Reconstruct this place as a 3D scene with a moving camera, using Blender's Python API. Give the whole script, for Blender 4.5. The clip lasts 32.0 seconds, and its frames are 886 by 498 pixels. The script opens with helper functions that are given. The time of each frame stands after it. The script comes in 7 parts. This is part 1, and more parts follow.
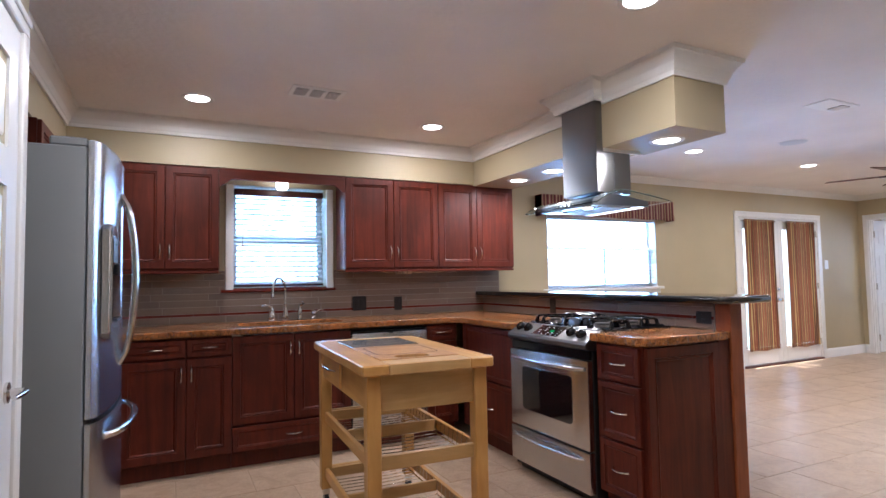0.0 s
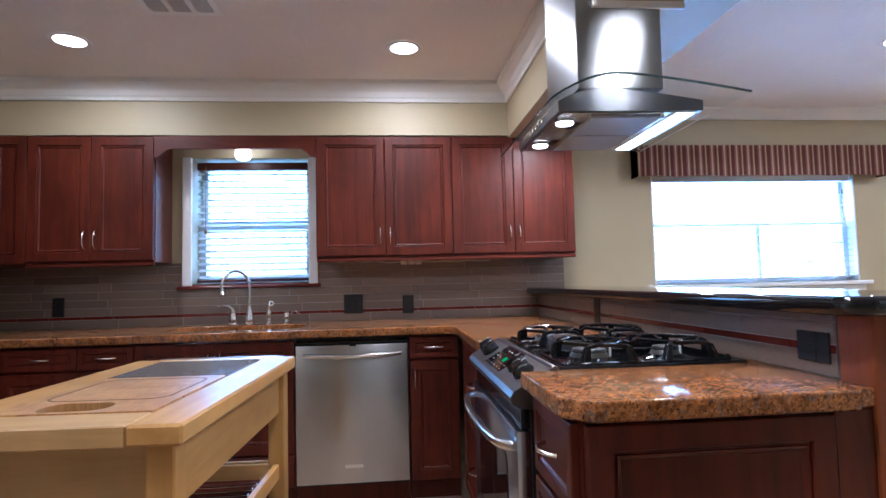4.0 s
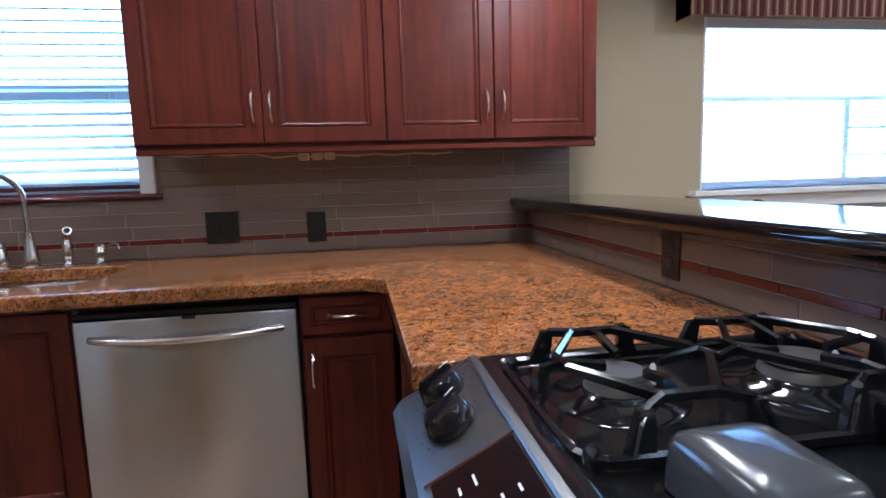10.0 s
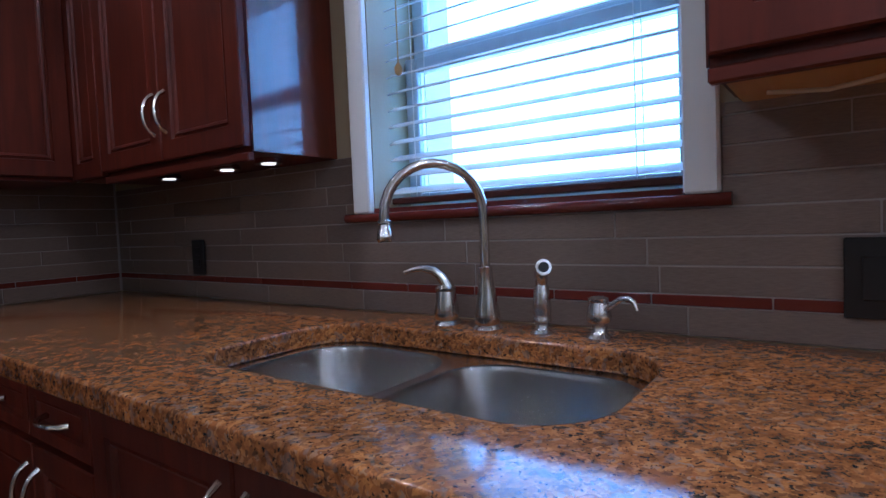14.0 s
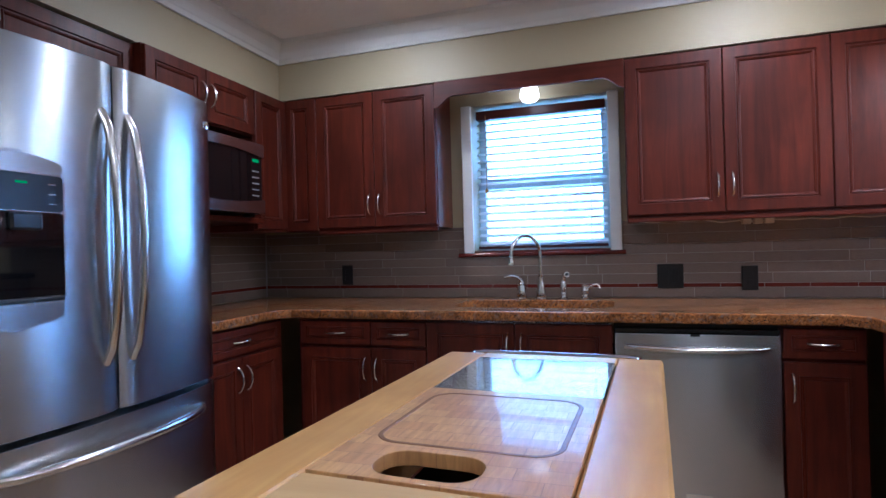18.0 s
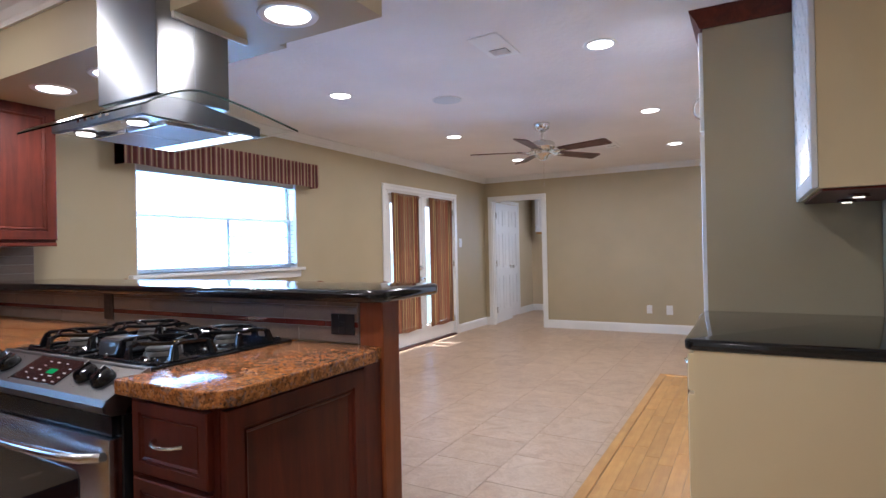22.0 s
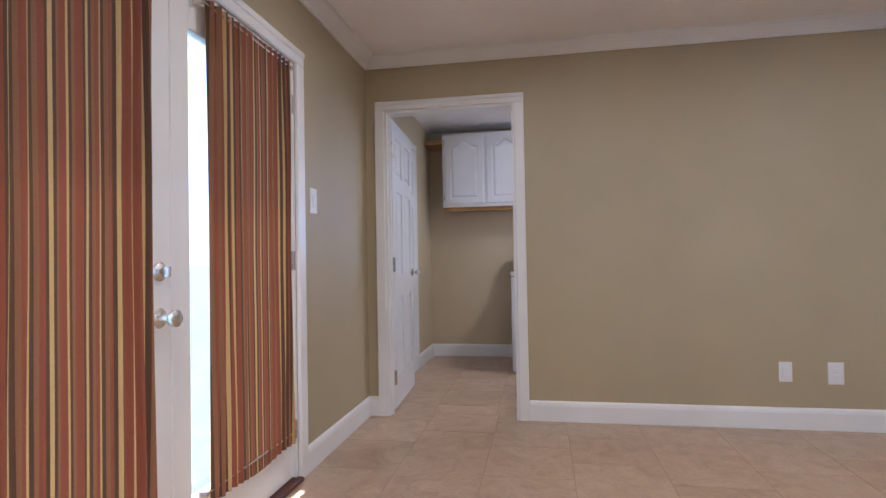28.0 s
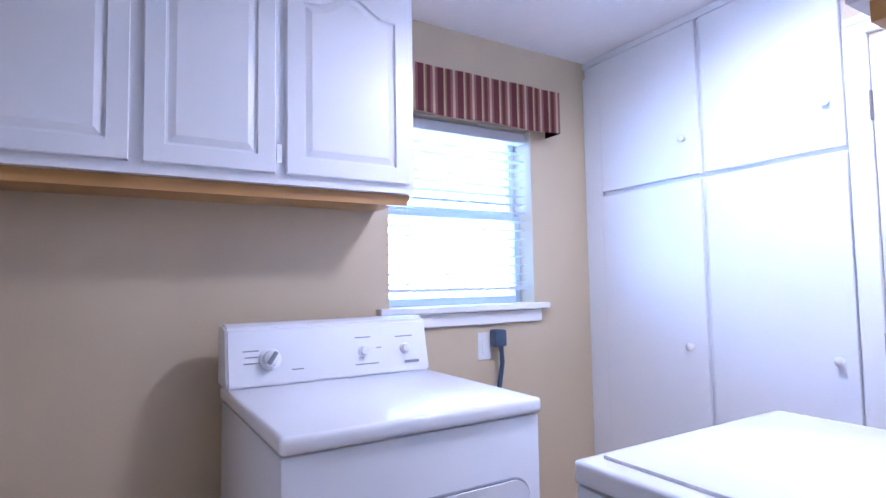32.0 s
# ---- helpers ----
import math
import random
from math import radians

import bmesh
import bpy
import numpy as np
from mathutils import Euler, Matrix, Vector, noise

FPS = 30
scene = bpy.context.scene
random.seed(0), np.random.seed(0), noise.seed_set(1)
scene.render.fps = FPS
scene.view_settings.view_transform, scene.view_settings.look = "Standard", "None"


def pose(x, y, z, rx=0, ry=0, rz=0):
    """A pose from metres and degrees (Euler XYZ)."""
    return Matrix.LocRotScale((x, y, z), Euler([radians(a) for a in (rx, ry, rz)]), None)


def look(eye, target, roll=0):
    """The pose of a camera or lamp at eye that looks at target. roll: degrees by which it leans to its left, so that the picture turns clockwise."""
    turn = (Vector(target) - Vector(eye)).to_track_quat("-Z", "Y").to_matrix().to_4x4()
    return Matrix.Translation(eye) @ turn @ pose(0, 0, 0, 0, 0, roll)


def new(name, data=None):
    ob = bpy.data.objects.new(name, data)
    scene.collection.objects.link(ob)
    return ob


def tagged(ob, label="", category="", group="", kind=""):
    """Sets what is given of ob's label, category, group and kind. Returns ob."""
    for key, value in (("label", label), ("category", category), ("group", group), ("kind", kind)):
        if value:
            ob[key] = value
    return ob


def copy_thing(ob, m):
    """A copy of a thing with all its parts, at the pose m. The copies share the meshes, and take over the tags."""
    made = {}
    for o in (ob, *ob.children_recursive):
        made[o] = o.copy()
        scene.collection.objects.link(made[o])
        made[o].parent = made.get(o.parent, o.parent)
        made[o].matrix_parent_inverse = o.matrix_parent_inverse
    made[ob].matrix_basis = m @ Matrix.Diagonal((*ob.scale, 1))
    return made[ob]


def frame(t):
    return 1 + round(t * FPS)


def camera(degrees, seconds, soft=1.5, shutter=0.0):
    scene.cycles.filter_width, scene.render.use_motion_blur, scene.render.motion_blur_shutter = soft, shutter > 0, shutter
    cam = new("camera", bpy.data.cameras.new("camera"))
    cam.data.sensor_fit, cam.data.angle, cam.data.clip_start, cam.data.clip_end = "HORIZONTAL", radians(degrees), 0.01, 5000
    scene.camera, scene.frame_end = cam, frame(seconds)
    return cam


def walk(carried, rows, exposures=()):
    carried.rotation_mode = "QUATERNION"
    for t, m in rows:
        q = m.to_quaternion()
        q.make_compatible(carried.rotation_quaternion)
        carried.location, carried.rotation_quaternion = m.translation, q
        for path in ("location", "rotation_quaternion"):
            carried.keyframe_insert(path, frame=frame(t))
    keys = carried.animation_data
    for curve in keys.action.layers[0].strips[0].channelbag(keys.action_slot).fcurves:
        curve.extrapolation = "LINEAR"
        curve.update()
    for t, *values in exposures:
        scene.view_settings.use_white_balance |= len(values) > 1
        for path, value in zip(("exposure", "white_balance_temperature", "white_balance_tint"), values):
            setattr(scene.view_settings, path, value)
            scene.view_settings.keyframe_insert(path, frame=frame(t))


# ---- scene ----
cam = camera(77.5, 32.0)
PATH = [
    (0, (0.042, -4.624, 1.246), (0.928, -2.834, 1.354), -1.0),
    (0.5, (0.217, -4.383, 1.293), (0.981, -2.538, 1.402), -1.1),
    (1, (0.425, -4.206, 1.318), (1.072, -2.317, 1.433), -1.2),
    (1.5, (0.686, -4.102, 1.319), (1.078, -2.145, 1.44), -1.3),
    (2, (0.951, -4.029, 1.321), (1.187, -2.047, 1.445), -1.2),
    (2.5, (1.19, -3.99, 1.309), (1.257, -1.995, 1.436), -1.2),
    (3, (1.424, -3.987, 1.28), (1.461, -1.991, 1.407), -1.2),
    (3.5, (1.602, -3.926, 1.221), (1.68, -1.931, 1.349), -1.2),
    (4, (1.766, -3.685, 1.173), (1.951, -1.697, 1.294), -1.4),
    (4.5, (1.884, -3.487, 1.166), (2.201, -1.514, 1.268), -1.9),
    (6.5, (2.038, -2.779, 1.185), (2.617, -0.881, 0.932), -1.7),
    (7, (2.075, -2.748, 1.243), (2.668, -0.889, 0.803), -1.9),
    (7.5, (2.096, -2.755, 1.286), (2.69, -0.931, 0.722), -2.0),
    (8, (2.108, -2.756, 1.28), (2.698, -0.939, 0.687), -2.1),
    (8.5, (2.115, -2.712, 1.246), (2.696, -0.893, 0.652), -2.2),
    (9, (2.089, -2.632, 1.215), (2.606, -0.771, 0.682), -2.2),
    (9.5, (2.047, -2.482, 1.214), (2.444, -0.556, 0.819), -2.0),
    (10, (2.025, -2.269, 1.209), (2.331, -0.304, 0.957), -1.8),
    (10.5, (1.995, -2.074, 1.196), (2.163, -0.085, 1.049), -1.7),
    (11, (1.955, -1.859, 1.169), (1.848, 0.137, 1.118), -1.5),
    (11.5, (1.91, -1.618, 1.161), (1.396, 0.315, 1.139), -1.0),
    (12, (1.788, -1.434, 1.147), (0.976, 0.394, 1.139), -0.5),
    (12.5, (1.645, -1.279, 1.135), (0.686, 0.476, 1.118), -0.6),
    (13, (1.549, -1.147, 1.126), (0.505, 0.557, 1.075), -1.4),
    (13.5, (1.472, -1.055, 1.139), (0.356, 0.601, 1.048), -2.0),
    (14, (1.447, -1.041, 1.156), (0.276, 0.577, 1.062), -2.4),
    (14.5, (1.463, -1.199, 1.240), (0.216, 0.361, 1.144), -2.8),
    (15, (1.524, -1.462, 1.279), (0.133, -0.026, 1.236), -1.0),
    (15.5, (1.557, -1.695, 1.299), (0.068, -0.36, 1.272), -0.6),
    (17.5, (1.412, -2.759, 1.249), (0.384, -1.044, 1.231), -1.0),
    (18, (1.295, -3.03, 1.203), (0.669, -1.13, 1.212), -1.5),
    (18.5, (1.195, -3.295, 1.205), (1.049, -1.301, 1.224), -1.8),
    (19, (1.127, -3.46, 1.217), (1.535, -1.502, 1.229), -1.9),
    (19.5, (1.073, -3.531, 1.224), (1.901, -1.71, 1.234), -1.7),
    (20, (1.074, -3.637, 1.243), (2.207, -1.989, 1.246), -1.6),
    (20.5, (1.074, -3.703, 1.26), (2.466, -2.267, 1.26), -1.4),
    (21, (1.118, -3.717, 1.267), (2.692, -2.484, 1.272), -1.2),
    (21.5, (1.14, -3.727, 1.261), (2.843, -2.678, 1.268), -1.2),
    (22, (1.278, -3.68, 1.245), (3.024, -2.705, 1.251), -1.2),
    (22.5, (1.638, -3.522, 1.238), (3.405, -2.585, 1.243), -1.4),
    (23, (2.012, -3.38, 1.216), (3.795, -2.475, 1.224), -1.4),
    (23.5, (2.406, -3.233, 1.223), (4.242, -2.438, 1.228), -1.4),
    (24, (2.83, -3.079, 1.195), (4.695, -2.359, 1.197), -1.5),
    (24.5, (3.209, -2.911, 1.186), (5.114, -2.301, 1.186), -1.3),
    (25, (3.6, -2.748, 1.175), (5.549, -2.298, 1.171), -1.3),
    (25.5, (3.962, -2.526, 1.148), (5.916, -2.103, 1.142), -1.5),
    (27.5, (5.51, -1.223, 1.029), (7.481, -0.887, 1.063), -0.8),
    (28, (6.056, -0.975, 1.044), (8.024, -0.623, 1.081), -1.0),
    (28.5, (6.615, -0.791, 1.051), (8.579, -0.413, 1.086), -0.7),
    (29, (7.188, -0.655, 1.048), (9.15, -0.271, 1.087), -0.7),
    (29.5, (7.761, -0.575, 1.054), (9.72, -0.171, 1.093), -0.7),
    (30, (8.285, -0.487, 1.068), (10.276, -0.302, 1.112), -0.4),
    (30.5, (8.781, -0.406, 1.122), (10.78, -0.419, 1.152), -0.7),
    (31, (9.229, -0.369, 1.16), (11.2, -0.705, 1.212), -0.9),
    (31.5, (9.562, -0.374, 1.216), (11.418, -1.113, 1.305), -0.9),
    (32, (9.846, -0.372, 1.248), (11.553, -1.407, 1.371), -1.0),
]
EXPO = [(0, 2.1, 5700, 16), (2, 2.1, 5100, 12), (4.5, 2.05, 5300, 14), (7.5, 2.0, 5700, 14), (9, 1.95, 5500, 13), (10, 1.8, 5300, 13), (11, 1.8, 5900, 17), (12, 1.35, 5200, 12), (13, 1.2, 4900, 13), (15.5, 1.2, 4850, 16), (17.5, 1.6, 4900, 12), (20, 1.9, 5200, 13), (21, 1.8, 5700, 16), (22, 1.75, 5700, 16), (25, 1.8, 5500, 17), (28, 1.7, 5600, 18), (30, 1.75, 5700, 21), (31, 1.9, 5150, 27), (32, 1.95, 4900, 28)]
walk(cam, [(t, look(eye, target, roll)) for t, eye, target, roll in PATH], EXPO)

# ---- world and light ----
world = bpy.data.worlds.new("world")
scene.world = world
world.use_nodes = True
wn = world.node_tree.nodes
sky = wn.new("ShaderNodeTexSky")
sky.sky_type = "NISHITA"
sky.sun_disc = False
sky.sun_elevation, sky.sun_rotation = radians(74), radians(6)
world.node_tree.links.new(sky.outputs[0], wn["Background"].inputs[0])
wn["Background"].inputs[1].default_value = 0.15

sun_data = bpy.data.lights.new("sun", "SUN")
sun_data.energy, sun_data.angle, sun_data.color = 5.0, radians(0.6), (1.0, 0.95, 0.87)
sun = new("sun", sun_data)
sun.matrix_world = look((7.3, 3.0, 10.5), (7.6, 0, 0))


def area_lamp(name, eye, target, sx, sy, watts, color, spread=180):
    d = bpy.data.lights.new(name, "AREA")
    d.shape, d.size, d.size_y, d.energy, d.color = "RECTANGLE", sx, sy, watts, color
    d.spread = radians(spread)
    ob = new(name, d)
    ob.matrix_world = look(eye, target)
    return ob


def can_lamp(x, y, z, watts, color=(1.0, 0.95, 0.88), size=0.13):
    d = bpy.data.lights.new("can_lamp", "AREA")
    d.shape, d.size, d.energy, d.color, d.spread = "DISK", size, watts, color, radians(178)
    ob = new("can_lamp", d)
    ob.matrix_world = pose(x, y, z)
    return ob


DAY = (0.25, 0.55, 1.0)
area_lamp("window_light", (0.856, 0.40, 1.61), (0.856, -1, 1.61), 0.9, 0.95, 9, DAY)
area_lamp("window_light", (4.53, 0.40, 1.53), (4.53, -1, 1.53), 1.8, 0.92, 32, DAY)
area_lamp("window_light", (7.71, 0.42, 1.08), (7.71, -1, 1.08), 1.8, 2.0, 4, DAY)
area_lamp("window_light", (12.2, -1.81, 1.58), (11, -1.81, 1.58), 0.95, 0.95, 9, (0.42, 0.66, 1.0))

# ---- materials ----


def mat_new(name, color, rough=0.5, metal=0.0, coat=0.0):
    m = bpy.data.materials.new(name)
    m.use_nodes = True
    b = m.node_tree.nodes["Principled BSDF"]
    b.inputs["Base Color"].default_value = (*color, 1)
    b.inputs["Roughness"].default_value = rough
    b.inputs["Metallic"].default_value = metal
    b.inputs["Coat Weight"].default_value = coat
    return m


def nodes_of(m):
    t = m.node_tree
    return t, t.nodes, t.links, t.nodes["Principled BSDF"]


def coords(t, scale=(1, 1, 1), kind="Object"):
    tc = t.nodes.new("ShaderNodeTexCoord")
    mp = t.nodes.new("ShaderNodeMapping")
    mp.inputs["Scale"].default_value = scale
    t.links.new(tc.outputs[kind], mp.inputs[0])
    return mp.outputs[0]


def noise_tex(t, vec, scale, detail=4.0, rough=0.55, distortion=0.0):
    n = t.nodes.new("ShaderNodeTexNoise")
    n.inputs["Scale"].default_value, n.inputs["Detail"].default_value = scale, detail
    n.inputs["Roughness"].default_value, n.inputs["Distortion"].default_value = rough, distortion
    t.links.new(vec, n.inputs["Vector"])
    return n.outputs[0]


def ramp(t, fac, stops):
    r = t.nodes.new("ShaderNodeValToRGB")
    e = r.color_ramp.elements
    while len(e) < len(stops):
        e.new(0.5)
    for k, (p, c) in enumerate(stops):
        e[k].position = p
        e[k].color = (*c, 1) if len(c) == 3 else c
    t.links.new(fac, r.inputs[0])
    return r.outputs[0]


def mix(t, fac, a, b, mode="MIX"):
    n = t.nodes.new("ShaderNodeMix")
    n.data_type, n.blend_type = "RGBA", mode
    for sock, v in ((n.inputs[0], fac), (n.inputs[6], a), (n.inputs[7], b)):
        if isinstance(v, (int, float)):
            sock.default_value = v
        elif isinstance(v, tuple):
            sock.default_value = (*v, 1)
        else:
            t.links.new(v, sock)
    return n.outputs[2]


def bump(t, height, strength, distance, b):
    n = t.nodes.new("ShaderNodeBump")
    n.inputs["Strength"].default_value, n.inputs["Distance"].default_value = strength, distance
    t.links.new(height, n.inputs["Height"])
    t.links.new(n.outputs[0], b.inputs["Normal"])


def random_of(t):
    return t.nodes.new("ShaderNodeObjectInfo").outputs["Random"]


def paint(name, color, rough=0.55, grain=90, amount=0.12, dist=0.002, tone=0.05):
    m = mat_new(name, color, rough)
    t, n, l, b = nodes_of(m)
    v = coords(t)
    big = noise_tex(t, v, 1.3, 3)
    dark = tuple(c * (1 - tone) for c in color)
    light = tuple(min(1, c * (1 + tone)) for c in color)
    l.new(ramp(t, big, [(0.3, dark), (0.7, light)]), b.inputs["Base Color"])
    bump(t, noise_tex(t, v, grain, 3), amount, dist, b)
    return m


M_WALL = paint("tan_paint", (0.44, 0.37, 0.235), 0.5, 120, 0.25)
M_CEIL = paint("ceiling_paint", (0.87, 0.84, 0.82), 0.7, 28, 0.55, 0.006)
M_VENT = paint("white_vent_enamel", (0.90, 0.90, 0.88), 0.3, 60, 0.04)
M_TRIM = paint("white_trim_paint", (0.80, 0.80, 0.78), 0.3, 60, 0.05)
M_LWALL = paint("laundry_paint", (0.56, 0.465, 0.31), 0.5, 120, 0.2)


def wood(name, dark, light, scale=(14, 14, 1.2), rough=0.3, coat=0.4, per_piece=0.15, gloss=0.24):
    m = mat_new(name, light, rough, 0, coat)
    t, n, l, b = nodes_of(m)
    b.inputs["Coat Roughness"].default_value = gloss
    b.inputs["Specular IOR Level"].default_value = 0.25
    v = coords(t, scale)
    g = noise_tex(t, v, 2.2, 6, 0.6, 0.8)
    blotch = noise_tex(t, coords(t), 3.0, 3)
    c = ramp(t, g, [(0.25, dark), (0.75, light)])
    c = mix(t, ramp(t, blotch, [(0.35, (0, 0, 0)), (0.7, (0.5, 0.5, 0.5))]), c, tuple(x * 0.55 for x in dark), "MIX")
    if per_piece:
        c = mix(t, 1.0, c, ramp(t, random_of(t), [(0, (1 - per_piece,) * 3), (1, (1 + per_piece * 0.6,) * 3)]), "MULTIPLY")
    l.new(c, b.inputs["Base Color"])
    fine = noise_tex(t, coords(t, tuple(s * 6 for s in scale)), 4, 3)
    bump(t, fine, 0.08, 0.001, b)
    return m


M_CHERRY = wood("cherry_wood", (0.060, 0.0095, 0.0052), (0.158, 0.0255, 0.0105), (10, 10, 0.9), 0.45, 0.08, 0.12)
M_CHERRY_H = wood("cherry_wood_cross", (0.060, 0.0095, 0.0052), (0.158, 0.0255, 0.0105), (0.9, 10, 10), 0.45, 0.08, 0.12)
M_CHERRY_G = wood("glossy_cherry_wood", (0.060, 0.0095, 0.0052), (0.158, 0.0255, 0.0105), (10, 10, 0.9), 0.35, 1.0, 0.0, 0.10)
M_MAPLE = wood("maple_wood", (0.50, 0.245, 0.065), (0.66, 0.375, 0.12), (9, 1.0, 9), 0.4, 0.25, 0.2)
M_MAPLE_V = wood("maple_wood_upright", (0.50, 0.245, 0.065), (0.66, 0.375, 0.12), (9, 9, 1.0), 0.4, 0.25, 0.2)
M_OAKFLOOR = wood("oak_floor_wood", (0.56, 0.27, 0.075), (0.72, 0.41, 0.135), (1.2, 14, 14), 0.3, 0.3, 0.13)
M_POST = wood("post_wood", (0.20, 0.045, 0.013), (0.33, 0.092, 0.027), (10, 10, 0.9), 0.42, 0.2, 0.0)
M_BLADE = wood("blade_wood", (0.06, 0.014, 0.01), (0.12, 0.03, 0.02), (6, 6, 6), 0.35, 0.2, 0.0)


def granite():
    m = mat_new("brown_granite", (0.4, 0.2, 0.1), 0.115, 0, 0.0)
    t, n, l, b = nodes_of(m)
    b.inputs["Specular IOR Level"].default_value = 0.36
    v = coords(t)
    vo = t.nodes.new("ShaderNodeTexVoronoi")
    vo.inputs["Scale"].default_value = 150
    vo.inputs["Randomness"].default_value = 1.0
    warp = noise_tex(t, v, 60, 2)
    l.new(mix(t, 0.04, v, warp), vo.inputs["Vector"])
    base = ramp(t, vo.outputs["Color"], [(0.0, (0.05, 0.03, 0.02)), (0.2, (0.20, 0.082, 0.032)), (0.5, (0.34, 0.124, 0.036)), (0.8, (0.49, 0.205, 0.060)), (1.0, (0.24, 0.19, 0.155))])
    spot = noise_tex(t, v, 175, 3, 0.6)
    c = mix(t, ramp(t, spot, [(0.595, (0, 0, 0)), (0.635, (1, 1, 1))]), base, (0.022, 0.018, 0.016))
    patch = noise_tex(t, v, 52, 2, 0.5, 0.4)
    c = mix(t, ramp(t, patch, [(0.57, (0, 0, 0)), (0.64, (0.5, 0.5, 0.5))]), c, (0.20, 0.165, 0.15))
    cloud = noise_tex(t, v, 9, 2)
    c = mix(t, 1.0, c, ramp(t, cloud, [(0.3, (0.72, 0.72, 0.74)), (0.7, (1.12, 1.08, 1.0))]), "MULTIPLY")
    fleck = noise_tex(t, v, 38, 3, 0.6, 0.6)
    c = mix(t, 1.0, c, ramp(t, fleck, [(0.32, (0.55, 0.50, 0.48)), (0.5, (1.0, 1.0, 1.0)), (0.68, (1.15, 1.13, 1.08))]), "MULTIPLY")
    l.new(c, b.inputs["Base Color"])
    return m


M_GRANITE = granite()


def black_granite():
    m = mat_new("black_granite", (0.006, 0.006, 0.006), 0.07, 0, 0.2)
    t, n, l, b = nodes_of(m)
    s = noise_tex(t, coords(t), 260, 2, 0.7)
    l.new(ramp(t, s, [(0.62, (0.006, 0.006, 0.007)), (0.75, (0.05, 0.048, 0.045))]), b.inputs["Base Color"])
    return m


M_BLACKG = black_granite()


def floor_tile():
    m = mat_new("beige_tile", (0.5, 0.4, 0.3), 0.33)
    t, n, l, b = nodes_of(m)
    v = coords(t)
    off = t.nodes.new("ShaderNodeVectorMath")
    off.operation = "ADD"
    l.new(v, off.inputs[0])
    sc = t.nodes.new("ShaderNodeVectorMath")
    sc.operation = "SCALE"
    sc.inputs[3].default_value = 37.0
    l.new(random_of(t), sc.inputs[0])
    l.new(sc.outputs[0], off.inputs[1])
    a = noise_tex(t, off.outputs[0], 5, 6, 0.62, 1.2)
    c = ramp(t, a, [(0.3, (0.42, 0.285, 0.185)), (0.5, (0.515, 0.375, 0.255)), (0.72, (0.585, 0.45, 0.325))])
    f = noise_tex(t, off.outputs[0], 45, 4, 0.7)
    c = mix(t, ramp(t, f, [(0.52, (0, 0, 0)), (0.7, (0.35, 0.35, 0.35))]), c, (0.33, 0.225, 0.155))
    vein = noise_tex(t, off.outputs[0], 9, 8, 0.7, 2.2)
    c = mix(t, ramp(t, vein, [(0.47, (0, 0, 0)), (0.5, (0.3, 0.3, 0.3)), (0.53, (0, 0, 0))]), c, (0.27, 0.18, 0.125))
    c = mix(t, 1.0, c, ramp(t, random_of(t), [(0, (0.95, 0.94, 0.94)), (1, (1.04, 1.03, 1.03))]), "MULTIPLY")
    l.new(c, b.inputs["Base Color"])
    bump(t, a, 0.15, 0.003, b)
    return m


M_TILE = floor_tile()
M_GROUT = paint("floor_grout", (0.43, 0.33, 0.245), 0.9, 200, 0.3)
M_SPLASHG = paint("splash_grout", (0.34, 0.31, 0.28), 0.9, 300, 0.2)


def splash_tile():
    m = mat_new("slate_brown_tile", (0.10, 0.085, 0.07), 0.32)
    t, n, l, b = nodes_of(m)
    v = coords(t, (1, 1, 1))
    lin = noise_tex(t, coords(t, (60, 60, 900)), 1, 3, 0.7)
    c = ramp(t, lin, [(0.3, (0.155, 0.112, 0.088)), (0.7, (0.230, 0.174, 0.137))])
    c = mix(t, 1.0, c, ramp(t, random_of(t), [(0, (0.82, 0.82, 0.84)), (1, (1.1, 1.08, 1.05))]), "MULTIPLY")
    l.new(c, b.inputs["Base Color"])
    bump(t, lin, 0.1, 0.0008, b)
    return m


M_SPLASH = splash_tile()
M_RED = paint("red_glass_tile", (0.13, 0.022, 0.016), 0.12, 80, 0.1, 0.002, 0.25)


def steel(name, color=(0.60, 0.61, 0.62), rough=0.22, scale=(4, 4, 1600), brushed=0.8):
    m = mat_new(name, color, rough, 1.0)
    t, n, l, b = nodes_of(m)
    s = noise_tex(t, coords(t), 2.5, 4, 0.6)
    l.new(ramp(t, s, [(0.3, (rough * 0.97,) * 3), (0.7, (rough * 1.03,) * 3)]), b.inputs["Roughness"])
    b.inputs["Anisotropic"].default_value = brushed
    b.inputs["Anisotropic Rotation"].default_value = 0.25
    return m


M_STEEL = steel("brushed_steel")
M_STEEL_V = steel("brushed_steel_upright", (0.50, 0.51, 0.525), 0.25, (1500, 1500, 4))
M_STEELC = steel("chimney_steel", (0.25, 0.246, 0.242), 0.33, (1, 1, 1), 0.94)
M_STEELP = steel("panel_steel", (0.20, 0.197, 0.193), 0.36, (4, 4, 4), 0.0)
M_SINK = steel("sink_steel", (0.66, 0.65, 0.63), 0.24, (4, 4, 4), 0.0)
M_STEELD = steel("dark_brushed_steel", (0.11, 0.11, 0.115), 0.3, (4, 4, 1500))
M_FILTER = paint("filter_mesh", (0.42, 0.40, 0.37), 0.5, 400, 0.5)
M_NICKEL = steel("satin_nickel", (0.70, 0.68, 0.65), 0.2, (60, 60, 60), 0.0)
M_BURN = paint("burner_metal", (0.075, 0.066, 0.055), 0.4, 80, 0.1)
M_CAP = paint("worn_cap_enamel", (0.030, 0.025, 0.021), 0.6, 300, 0.3, 0.001, 0.6)
